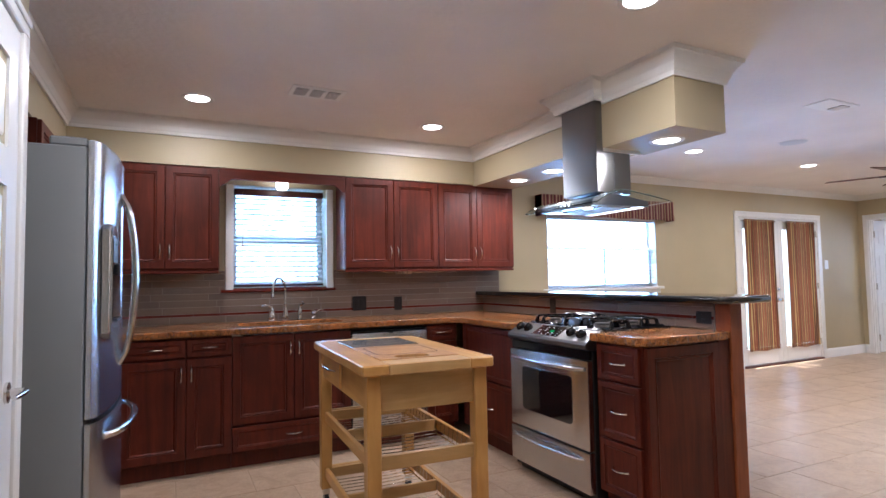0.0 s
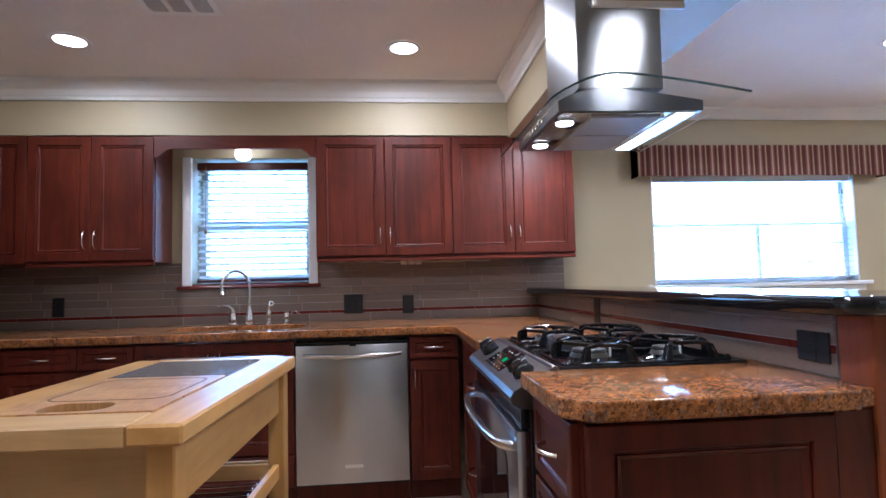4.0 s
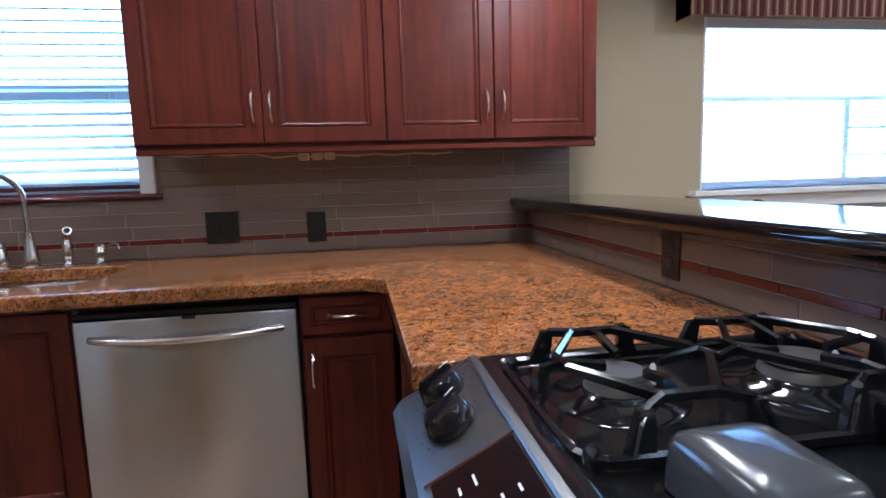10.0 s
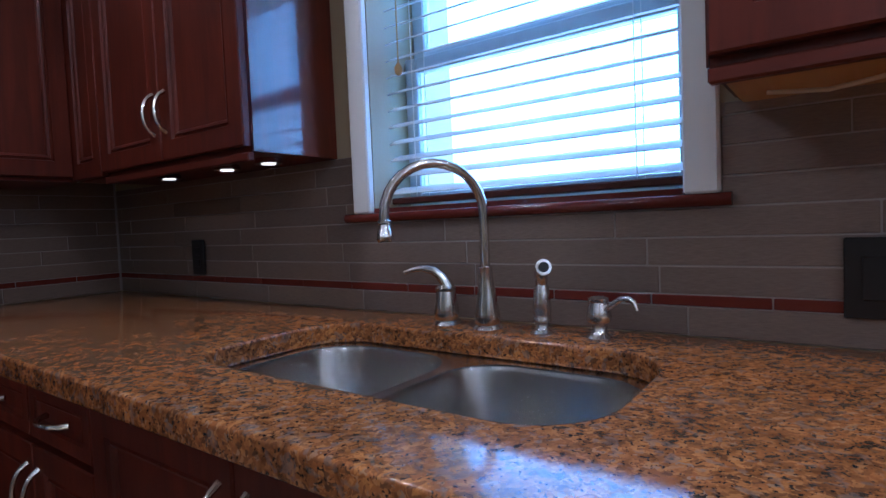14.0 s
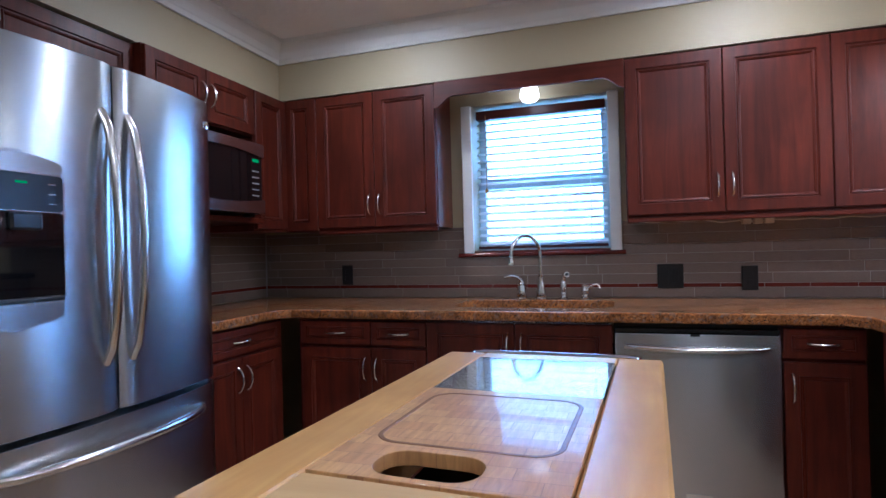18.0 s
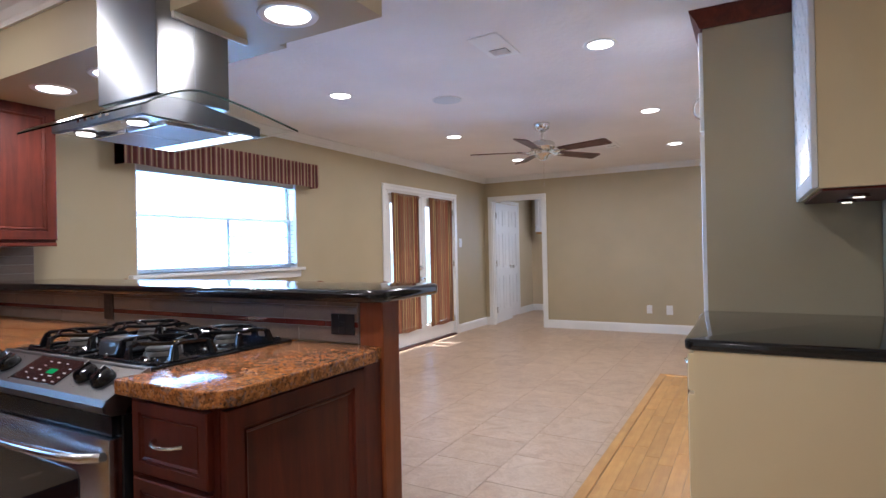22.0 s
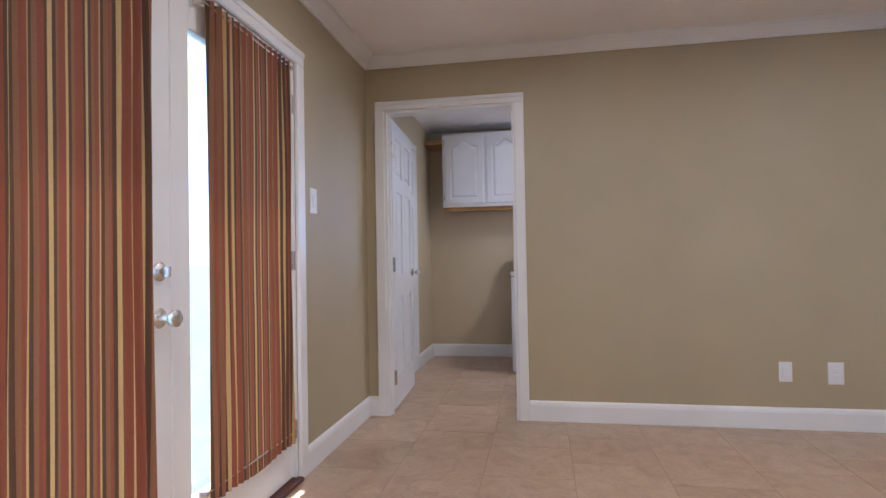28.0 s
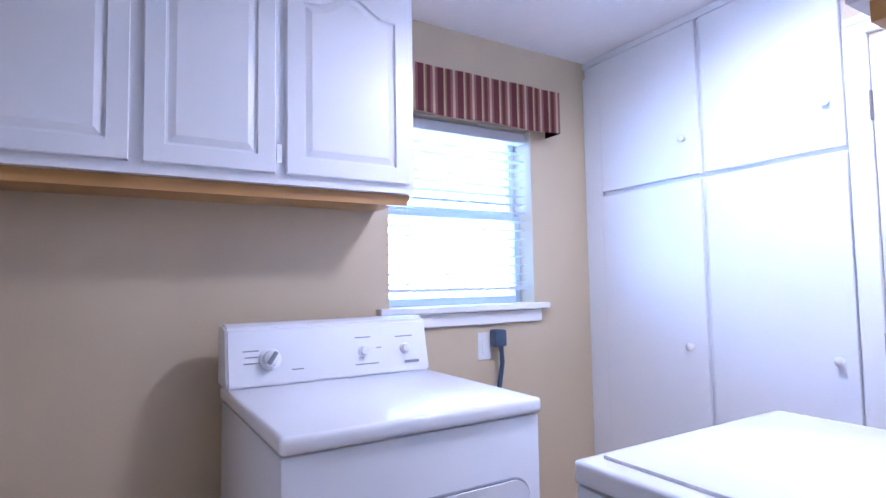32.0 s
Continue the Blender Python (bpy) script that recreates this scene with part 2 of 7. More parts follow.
M_COVER = paint("cover_enamel", (0.05, 0.052, 0.056), 0.2, 60, 0.04)
M_BRONZE = paint("bronze_lamp_body", (0.16, 0.10, 0.07), 0.35, 80, 0.05)
M_CHROME = mat_new("chrome", (0.75, 0.75, 0.74), 0.07, 1.0)
M_BLACK = paint("black_enamel", (0.008, 0.008, 0.009), 0.1, 30, 0.02)
M_IRON = paint("cast_iron_enamel", (0.007, 0.007, 0.008), 0.13, 120, 0.06)
M_PLASTIC = paint("black_plastic", (0.012, 0.012, 0.013), 0.3, 120, 0.05)
M_GREY = paint("grey_side_paint", (0.24, 0.255, 0.27), 0.4, 150, 0.15)
M_WHITE = paint("white_enamel", (0.78, 0.79, 0.80), 0.16, 20, 0.02, 0.001, 0.01)
M_WCAB = paint("white_cabinet_paint", (0.78, 0.79, 0.80), 0.28, 70, 0.05, 0.001, 0.02)
M_CREAM = paint("cream_cabinet_paint", (0.76, 0.62, 0.37), 0.3, 70, 0.05, 0.001, 0.03)
M_WPLAST = paint("white_plastic", (0.78, 0.78, 0.76), 0.3, 100, 0.02)
# near-black that puts the shade inside hollows into the colour
M_HOLLOWSHADE = paint("hollow_shade", (0.01, 0.01, 0.01), 0.6, 100, 0.05)
M_GLASSB = mat_new("black_glass", (0.006, 0.006, 0.007), 0.04, 0, 0.5)


def emit(name, color, strength):
    m = bpy.data.materials.new(name)
    m.use_nodes = True
    t = m.node_tree
    e = t.nodes.new("ShaderNodeEmission")
    e.inputs[0].default_value, e.inputs[1].default_value = (*color, 1), strength
    t.links.new(e.outputs[0], t.nodes["Material Output"].inputs[0])
    return m


M_LAMP = emit("lamp_glow", (1.0, 0.95, 0.88), 3.0)
M_PUCK = emit("puck_glow", (1.0, 0.85, 0.65), 0.8)
# glow for the bright reflection under the hood, which is no lamp
M_HOODSHEEN = emit("hood_sheen", (0.75, 0.92, 1.0), 1.6)
M_DISPLAY = emit("green_display", (0.05, 0.9, 0.25), 0.09)


def glass(name, color=(1, 1, 1), rough=0.0):
    m = mat_new(name, color, rough)
    b = m.node_tree.nodes["Principled BSDF"]
    b.inputs["Transmission Weight"].default_value = 1.0
    b.inputs["IOR"].default_value = 1.45
    return m


M_GLASS = glass("clear_glass")
M_HOODGLASS = glass("tinted_glass", (0.95, 0.98, 0.97))
M_HOODGLASS.node_tree.nodes["Principled BSDF"].inputs["IOR"].default_value = 1.06
M_EDGE = mat_new("glass_edge", (0.010, 0.022, 0.02), 0.1, 0, 0.3)

# ---- helpers for building ----


def thing(name, at, label, category, group="", kind=""):
    ob = new(name)
    ob.empty_display_size = 0.1
    ob.location = at
    return tagged(ob, label, category, group, kind)


def mesh_of(bm, name, mat, smooth=False):
    bmesh.ops.recalc_face_normals(bm, faces=bm.faces)
    me = bpy.data.meshes.new(name)
    bm.to_mesh(me)
    bm.free()
    for m in mat if isinstance(mat, (list, tuple)) else [mat]:
        me.materials.append(m)
    if smooth:
        for p in me.polygons:
            p.use_smooth = True
        me.set_sharp_from_angle(angle=radians(40))
    return me


def part(name, bm, mat, parent=None, label="", smooth=False):
    ob = new(name, mesh_of(bm, name, mat, smooth))
    if parent is not None:
        ob.parent = parent
        if parent.type == "EMPTY":
            ob.matrix_parent_inverse = parent.matrix_basis.inverted()
    if label:
        ob["label"] = label
    return ob


def structure(name, bm, mat, label, category, smooth=False):
    return tagged(part(name, bm, mat, None, "", smooth), label, category, "", "structure")


def box(bm, x0, x1, y0, y1, z0, z1, m=None, bevel=0.0, seg=1):
    sx, sy, sz = x1 - x0, y1 - y0, z1 - z0
    g = bmesh.ops.create_cube(bm, size=1.0, matrix=Matrix.Translation(((x0 + x1) / 2, (y0 + y1) / 2, (z0 + z1) / 2)) @ Matrix.Diagonal((sx, sy, sz, 1)))
    vs = g["verts"]
    if bevel:
        es = list({e for v in vs for e in v.link_edges})
        r = bmesh.ops.bevel(bm, geom=es, offset=bevel, segments=seg, affect="EDGES", profile=0.6)
        vs = [v for v in r["verts"]]
        vs = list({v for f in r["faces"] for v in f.verts} | {v for v in g["verts"] if v.is_valid})
    if m is not None:
        bmesh.ops.transform(bm, matrix=m, verts=vs)
    return vs


def bx(*a, **k):
    bm = bmesh.new()
    box(bm, *a, **k)
    return bm


def cyl(bm, r0, r1, z0, z1, seg=24, m=None, caps=True):
    mm = Matrix.Translation((0, 0, (z0 + z1) / 2))
    g = bmesh.ops.create_cone(bm, cap_ends=caps, segments=seg, radius1=r0, radius2=r1, depth=z1 - z0, matrix=(m @ mm) if m is not None else mm)
    return g["verts"]


def lathe(bm, prof, seg=24, m=None):
    rings = []
    for r, z in prof:
        rings.append([bm.verts.new((r * math.cos(2 * math.pi * k / seg), r * math.sin(2 * math.pi * k / seg), z)) for k in range(seg)])
    for a, b in zip(rings, rings[1:]):
        for k in range(seg):
            bm.faces.new((a[k], a[(k + 1) % seg], b[(k + 1) % seg], b[k]))
    bm.faces.new(rings[0][::-1])
    bm.faces.new(rings[-1])
    vs = [v for r in rings for v in r]
    if m is not None:
        bmesh.ops.transform(bm, matrix=m, verts=vs)
    return vs


def tube(bm, pts, r, seg=8, flat=1.0):
    pts = [Vector(p) for p in pts]
    rings, up = [], None
    for k, p in enumerate(pts):
        d = (pts[min(k + 1, len(pts) - 1)] - pts[max(k - 1, 0)]).normalized()
        if up is None:
            up = Vector((0, 0, 1)) if abs(d.z) < 0.9 else Vector((1, 0, 0))
        side = d.cross(up).normalized()
        up = side.cross(d).normalized()
        rr = r[k] if isinstance(r, (list, tuple)) else r
        rings.append([bm.verts.new(p + side * (rr * math.cos(2 * math.pi * j / seg)) + up * (rr * flat * math.sin(2 * math.pi * j / seg))) for j in range(seg)])
    for a, b in zip(rings, rings[1:]):
        for j in range(seg):
            bm.faces.new((a[j], a[(j + 1) % seg], b[(j + 1) % seg], b[j]))
    bm.faces.new(rings[0][::-1])
    bm.faces.new(rings[-1])
    return bm


def prism(bm, outline, z0, z1, m=None):
    a = [bm.verts.new((x, y, z0)) for x, y in outline]
    b = [bm.verts.new((x, y, z1)) for x, y in outline]
    n = len(a)
    for k in range(n):
        bm.faces.new((a[k], a[(k + 1) % n], b[(k + 1) % n], b[k]))
    bm.faces.new(a[::-1])
    bm.faces.new(b)
    if m is not None:
        bmesh.ops.transform(bm, matrix=m, verts=a + b)
    return a + b


def run_profile(bm, path, prof):
    """Sweeps a profile (out, up) along a level path of (x, y) corners, mitred; out lies to the left of the way."""
    n = len(path)
    rows = []
    for k in range(n):
        p = Vector(path[k])
        d0 = (p - Vector(path[k - 1])).normalized() if k else None
        d1 = (Vector(path[k + 1]) - p).normalized() if k < n - 1 else None
        d0, d1 = d0 or d1, d1 or d0
        n0, n1 = Vector((-d0.y, d0.x)), Vector((-d1.y, d1.x))
        mit = (n0 + n1).normalized()
        mit /= max(0.3, mit.dot(n0))
        rows.append([bm.verts.new((p.x + mit.x * o, p.y + mit.y * o, u)) for o, u in prof])
    m = len(prof)
    for a, b in zip(rows, rows[1:]):
        for j in range(m):
            bm.faces.new((a[j], a[(j + 1) % m], b[(j + 1) % m], b[j]))
    bm.faces.new(rows[0])
    bm.faces.new(rows[-1][::-1])


def wall_with_holes(bm, axis, c0, c1, a0, a1, z0, z1, holes):
    """A wall between c0 and c1 on its thin axis, from a0 to a1, pieced round its openings (a0, a1, z0, z1)."""
    def put(p0, p1, q0, q1):
        if p1 - p0 > 1e-6 and q1 - q0 > 1e-6:
            if axis == "y":
                box(bm, p0, p1, c0, c1, q0, q1)
            else:
                box(bm, c0, c1, p0, p1, q0, q1)
    at = a0
    for h0, h1, g0, g1 in sorted(holes):
        put(at, h0, z0, z1)
        put(h0, h1, z0, g0)
        put(h0, h1, g1, z1)
        at = h1
    put(at, a1, z0, z1)


# ---- plan ----
H = 2.42          # ceiling
XW = -0.91        # kitchen west wall
YN = 0.0          # kitchen north wall
XJ = 3.02         # where the north wall steps back
YF = 0.19         # family room north wall
XE = 9.655        # family room east wall
YS = -4.01        # family room south wall
XL = 11.95        # laundry east wall
YL = 0.21         # laundry north wall
XK = -0.385       # face of the closet wall
SOF = 2.095       # underside of the kitchen soffit
CT = 0.938        # counter top
SW = (0.487, 1.225, 1.20, 2.02)     # sink window opening
DWN = (3.675, 5.29, 1.115, 1.92)      # dining window opening
FD = (6.793, 8.546, 0.0, 2.005)        # french door opening
LD = (-0.815, 0.06, 0.0, 2.052)       # laundry doorway, along y
LWN = (-2.17, -1.38, 1.145, 2.0)     # laundry window, along y

# ---- structure ----
bm = bmesh.new()
wall_with_holes(bm, "y", YN, 0.36, XW - 0.2, XJ, 0, H, [SW])
structure("wall_north_kitchen", bm, M_WALL, "tan painted kitchen wall behind the sink", "wall")
bm = bmesh.new()
wall_with_holes(bm, "y", YF, 0.36, XJ, XE, 0, H, [DWN, FD])
structure("wall_north_family", bm, M_WALL, "tan painted family room wall with window and french doors", "wall")
bm = bmesh.new()
wall_with_holes(bm, "x", XE, XE + 0.09, YS - 0.2, 0.36, 0, H, [LD])
structure("wall_east", bm, M_WALL, "tan painted end wall of the family room", "wall")
structure("wall_south_family", bx(4.95, XE, YS - 0.3, YS, 0, H), M_WALL, "tan painted wall with a white door", "wall")
structure("wall_west", bx(XW - 0.2, XW, -6.2, YN, 0, H), M_WALL, "tan painted kitchen wall behind the refrigerator", "wall")
structure("wall_south_kitchen", bx(XW - 0.2, 3.4, -6.4, -6.2, 0, H), M_WALL, "tan painted wall at the far end of the kitchen", "wall")
structure("wall_pantry", bx(3.4, 4.95, -4.34, -4.19, 0, H), M_WALL, "tan painted wall behind the dark counter", "wall")
structure("wall_hall", bx(3.4, 3.52, -6.4, -4.34, 0, H), M_WALL, "tan painted wall closing the kitchen", "wall")

bm = bmesh.new()
wall_with_holes(bm, "x", XL, XL + 0.2, -3.4, 0.5, 0, H, [LWN])
structure("wall_laundry_east", bm, M_LWALL, "pale tan laundry wall with a small window", "wall")
structure("wall_laundry_north", bx(XE + 0.09, XL, YL, 0.5, 0, H), M_LWALL, "pale tan laundry wall", "wall")
structure("wall_laundry_south", bx(XE + 0.09, XL, -3.4, -3.25, 0, H), M_LWALL, "pale tan laundry wall behind the tall cupboards", "wall")

structure("wall_laundry_west", bx(XE + 0.091, 10.718, -3.249, -2.545, 0, H - 0.003), M_LWALL, "pale tan laundry wall with a white door", "wall")

structure("floor_base", bx(XW - 0.2, XL + 0.2, -6.4, 0.5, -0.2, -0.0022), M_GROUT, "beige grouted floor slab", "floor")
structure("ceiling", bx(XW - 0.2, XL + 0.2, -6.4, 0.5, H, H + 0.2), M_CEIL, "white textured ceiling", "ceiling")

structure("wall_closet", bx(XW, XK, -6.2, -2.42, 0, H), M_WALL, "tan painted closet wall beside the refrigerator", "wall")

# soffits
structure("soffit_north", bx(XW, 2.515, -0.285, YN, SOF, H), M_WALL, "tan soffit above the wall cabinets", "soffit")
structure("soffit_west", bx(XW, -0.585, -2.42, -0.285, SOF, H), M_WALL, "tan soffit above the refrigerator", "soffit")
structure("soffit_peninsula", bx(2.515, 2.93, -2.05, YN, SOF - 0.015, H), M_WALL, "tan ceiling beam above the breakfast bar", "soffit")
structure("soffit_block", bx(2.387, 2.775, -2.632, -2.052, 2.02, H), M_WALL, "tan boxed beam holding a downlight beside the hood", "soffit")

CROWN = [(0.0, 0.09), (0.013, 0.09), (0.018, 0.075), (0.024, 0.069), (0.036, 0.047), (0.06, 0.024), (0.068, 0.018), (0.076, 0.016), (0.08, 0.001), (0.0, 0.001)]
BASE = [(0.0, 0.002), (0.016, 0.002), (0.016, 0.10), (0.012, 0.118), (0.006, 0.128), (0.0, 0.13)]


def crown(path, label, tall=1.0):
    bm = bmesh.new()
    run_profile(bm, path, [(o, H - d * tall) for o, d in CROWN])
    return structure("crown_moulding", bm, M_TRIM, label, "moulding")


def baseboard(path):
    bm = bmesh.new()
    run_profile(bm, path, BASE)
    return structure("baseboard", bm, M_TRIM, "white painted baseboard", "baseboard")


crown([(2.775, -2.052), (2.775, -2.632), (2.387, -2.632), (2.387, -2.106)], "white crown moulding round the dropped beam", 1.5)
crown([(2.387, -2.105), (2.32, -2.105), (2.32, -1.75), (2.515, -1.75), (2.515, -0.285), (-0.585, -0.285), (-0.585, -2.42), (XK, -2.42), (XK, -6.2), (3.4, -6.2)], "white crown moulding round the kitchen ceiling", 1.3)
crown([(4.95, YS), (XE, YS), (XE, YF), (XJ, YF), (XJ, YN), (2.93, YN), (2.93, -2.05)], "white crown moulding round the family room ceiling", 0.85)
baseboard([(7.06, YS), (XE, YS), (XE, -0.878)])
baseboard([(XE, 0.123), (XE, YF), (8.622, YF)])
baseboard([(6.717, YF), (XJ, YF), (XJ, YN + 0.002)])
baseboard([(XL, -0.7), (XL, YL), (11.225, YL)])
WARM = (1.0, 0.94, 0.86)
# the lamp at (0.1, -3.1) is made up: no fitting is seen there
for x, y in ((0.19, -0.85), (1.85, -0.82), (1.83, -2.95), (0.1, -3.1)):
    can_lamp(x, y, H - 0.012, (3.2 if x > 1 else 2.6) if y > -1.5 else (4.2 if x > 1 else 3.4), WARM)
for x in (4.52, 6.33, 8.12):
    for y in (-1.02, -2.94):
        can_lamp(x, y, H - 0.012, 3.6, WARM)
for x, y, z in ((2.72, -0.70, SOF - 0.03), (2.743, -1.155, SOF - 0.03), (2.60, -2.385, 2.008)):
    can_lamp(x, y, z, 2.2 if z > 2.03 else 1.7, WARM)
can_lamp(10.7, -1.8, H - 0.12, 5.8, (1.0, 0.93, 0.88), 0.30)

# ---- openings: windows and doors ----


def casing(parent, axis, c, a0, a1, z0, z1, w=0.065, t=0.02, sides="lrt", name="casing"):
    """Flat moulded boards round an opening; the wall's face is at c and t is how far the boards stand off it."""
    def put(p0, p1, q0, q1):
        bm = bmesh.new()
        lo, hi = min(c, c + t), max(c, c + t)
        if axis == "y":
            box(bm, p0, p1, lo, hi, q0, q1, bevel=0.004)
            if p1 - p0 > q1 - q0:
                box(bm, p0 + 0.004, p1 - 0.004, min(c, c + t * 1.35), max(c, c + t * 1.35), q0 + (q1 - q0) * 0.55, q1 - 0.004, bevel=0.003)
        else:
            box(bm, lo, hi, p0, p1, q0, q1, bevel=0.004)
            if p1 - p0 > q1 - q0:
                box(bm, min(c, c + t * 1.35), max(c, c + t * 1.35), p0 + 0.004, p1 - 0.004, q0 + (q1 - q0) * 0.55, q1 - 0.004, bevel=0.003)
        part(name, bm, M_TRIM, parent)
    if "l" in sides:
        put(a0 - w, a0, z0, z1)
    if "r" in sides:
        put(a1, a1 + w, z0, z1)
    if "t" in sides:
        put(a0 - w, a1 + w, z1, z1 + w)
    if "b" in sides:
        put(a0 - w, a1 + w, z0 - w, z0)


def fabric(name, axis, period, stops, rough=0.85, glow=0.0):
    m = mat_new(name, (0.4, 0.2, 0.1), rough)
    t, n, l, b = nodes_of(m)
    tc = t.nodes.new("ShaderNodeTexCoord")
    sp = t.nodes.new("ShaderNodeSeparateXYZ")
    l.new(tc.outputs["Object"], sp.inputs[0])
    d = t.nodes.new("ShaderNodeMath")
    d.operation = "DIVIDE"
    d.inputs[1].default_value = period
    l.new(sp.outputs[axis], d.inputs[0])
    f = t.nodes.new("ShaderNodeMath")
    f.operation = "FRACT"
    l.new(d.outputs[0], f.inputs[0])
    r = t.nodes.new("ShaderNodeValToRGB")
    r.color_ramp.interpolation = "CONSTANT"
    e = r.color_ramp.elements
    while len(e) < len(stops):
        e.new(0.5)
    for k, (p, c) in enumerate(stops):
        e[k].position, e[k].color = p, (*c, 1)
    l.new(f.outputs[0], r.inputs[0])
    weave = noise_tex(t, coords(t, (400, 400, 400)), 1, 2)
    c = mix(t, 1.0, r.outputs[0], ramp(t, weave, [(0.3, (0.85, 0.85, 0.85)), (0.7, (1.08, 1.08, 1.08))]), "MULTIPLY")
    l.new(c, b.inputs["Base Color"])
    bump(t, weave, 0.2, 0.0008, b)
    if glow:
        tr = t.nodes.new("ShaderNodeBsdfTranslucent")
        l.new(c, tr.inputs[0])
        mx = t.nodes.new("ShaderNodeMixShader")
        mx.inputs[0].default_value = glow
        l.new(b.outputs[0], mx.inputs[1])
        l.new(tr.outputs[0], mx.inputs[2])
        l.new(mx.outputs[0], t.nodes["Material Output"].inputs[0])
    return m


WINE, TAN, CREAM, ROSE = (0.17, 0.045, 0.045), (0.36, 0.20, 0.10), (0.62, 0.47, 0.30), (0.33, 0.14, 0.12)
VALANCE_STRIPES = [(0, WINE), (0.3, ROSE), (0.42, CREAM), (0.54, ROSE), (0.66, WINE), (0.84, TAN), (0.92, CREAM)]
RUST, SAND, CLAY, UMBER = (0.24, 0.068, 0.032), (0.50, 0.33, 0.13), (0.24, 0.11, 0.05), (0.10, 0.048, 0.025)
CURTAIN_STRIPES = [(0, RUST), (0.22, UMBER), (0.30, SAND), (0.40, UMBER), (0.50, CLAY), (0.58, RUST), (0.76, SAND), (0.82, UMBER), (0.90, CLAY)]
M_CURTAIN = fabric("striped_curtain", 0, 0.105, CURTAIN_STRIPES, 0.85, 0.12)
M_VALANCE = fabric("striped_valance", 0, 0.092, VALANCE_STRIPES)
M_VALANCE_Y = fabric("striped_valance_side", 1, 0.10, VALANCE_STRIPES)
M_BLIND = paint("white_blind", (0.62, 0.62, 0.62), 0.4, 60, 0.03)
M_BLIND_DARK = wood("dark_blind_wood", (0.05, 0.012, 0.008), (0.09, 0.02, 0.014), (1, 8, 8), 0.4, 0.1, 0)
M_SASH = paint("window_sash_paint", (0.62, 0.66, 0.68), 0.35, 60, 0.03)


def pane(parent, axis, c, a0, a1, z0, z1):
    bm = bmesh.new()
    if axis == "y":
        box(bm, a0, a1, c - 0.002, c + 0.002, z0, z1)
    else:
        box(bm, c - 0.002, c + 0.002, a0, a1, z0, z1)
    ob = part("pane", bm, M_GLASS, parent, "clear glass pane")
    ob.visible_shadow = False
    return ob


def sash(parent, axis, c, a0, a1, z0, z1, w=0.04, t=0.035):
    def put(p0, p1, q0, q1):
        bm = bmesh.new()
        if axis == "y":
            box(bm, p0, p1, c - t / 2, c + t / 2, q0, q1, bevel=0.003)
        else:
            box(bm, c - t / 2, c + t / 2, p0, p1, q0, q1, bevel=0.003)
        part("window_frame", bm, M_SASH, parent)
    put(a0, a0 + w, z0, z1)
    put(a1 - w, a1, z0, z1)
    put(a0 + w, a1 - w, z0, z0 + w)
    put(a0 + w, a1 - w, z1 - w, z1)
    pane(parent, axis, c, a0 + w, a1 - w, z0 + w, z1 - w)


def blinds(name, at, axis, c, a0, a1, z0, z1, pitch, tilt, label, mat=None, rail=None):
    """A venetian blind: head rail, slats, bottom rail, ladder cords."""
    b = thing(name, at, label, "blind")
    mat, rail = mat or M_BLIND, rail or M_BLIND
    L = a1 - a0

    def rot(bm):
        if axis == "x":
            bmesh.ops.transform(bm, matrix=Matrix.Rotation(radians(90), 4, "Z"), verts=bm.verts)
    mid = (a0 + a1) / 2

    def place(ob, z):
        ob.parent = b
        ob.location = Vector((mid, c, z) if axis == "y" else (c, mid, z)) - Vector(at)

    def make(nm, bm, m, z):
        rot(bm)
        ob = new(nm, mesh_of(bm, nm, m))
        place(ob, z)
        return ob
    make("head_rail", bx(-L / 2, L / 2, -0.03, 0.03, -0.025, 0.025, bevel=0.004), rail, z1 - 0.025)
    make("bottom_rail", bx(-L / 2, L / 2, -0.025, 0.025, -0.008, 0.008, bevel=0.003), rail, z0 + 0.012)
    bm = bmesh.new()
    w = 0.025
    prof = [(-w, -0.002), (0, 0.001), (w, -0.002), (w, 0.0), (0, 0.003), (-w, 0.0)]
    va = [bm.verts.new((-L / 2, y, z)) for y, z in prof]
    vb = [bm.verts.new((L / 2, y, z)) for y, z in prof]
    for k in range(6):
        bm.faces.new((va[k], va[(k + 1) % 6], vb[(k + 1) % 6], vb[k]))
    bm.faces.new(va)
    bm.faces.new(vb[::-1])
    bmesh.ops.rotate(bm, cent=(0, 0, 0), matrix=Matrix.Rotation(radians(tilt), 3, "X"), verts=bm.verts)
    rot(bm)
    me = mesh_of(bm, "slat", mat)
    n = int((z1 - 0.07 - z0) / pitch)
    for k in range(n):
        ob = new("slat", me)
        place(ob, z0 + 0.04 + k * pitch)
    for f in (0.12, 0.88):
        bm = bmesh.new()
        for off in (-0.026, 0.026):
            tube(bm, [((f - 0.5) * L, off, z0 - z1 + 0.05), ((f - 0.5) * L, off, 0)], 0.0012, 5)
        make("ladder_cord", bm, M_WPLAST, z1 - 0.03)
    return b


# sink window
w1 = thing("window_1", (0.856, 0.1, 1.2), "white framed double hung window above the sink", "window", kind="structure")
casing(w1, "y", YN, SW[0], SW[1], SW[2] - 0.012, SW[3], 0.058, -0.022, "lr")
sash(w1, "y", 0.16, SW[0], SW[1], SW[2], 1.60)
sash(w1, "y", 0.20, SW[0], SW[1], 1.585, SW[3])
bm = bmesh.new()
tube(bm, [(SW[0] - 0.09, -0.012, 1.177), (SW[1] + 0.075, -0.012, 1.177)], 0.012, 10)
part("window_sill", bm, M_RED, w1, "glazed red brown sill trim", True)
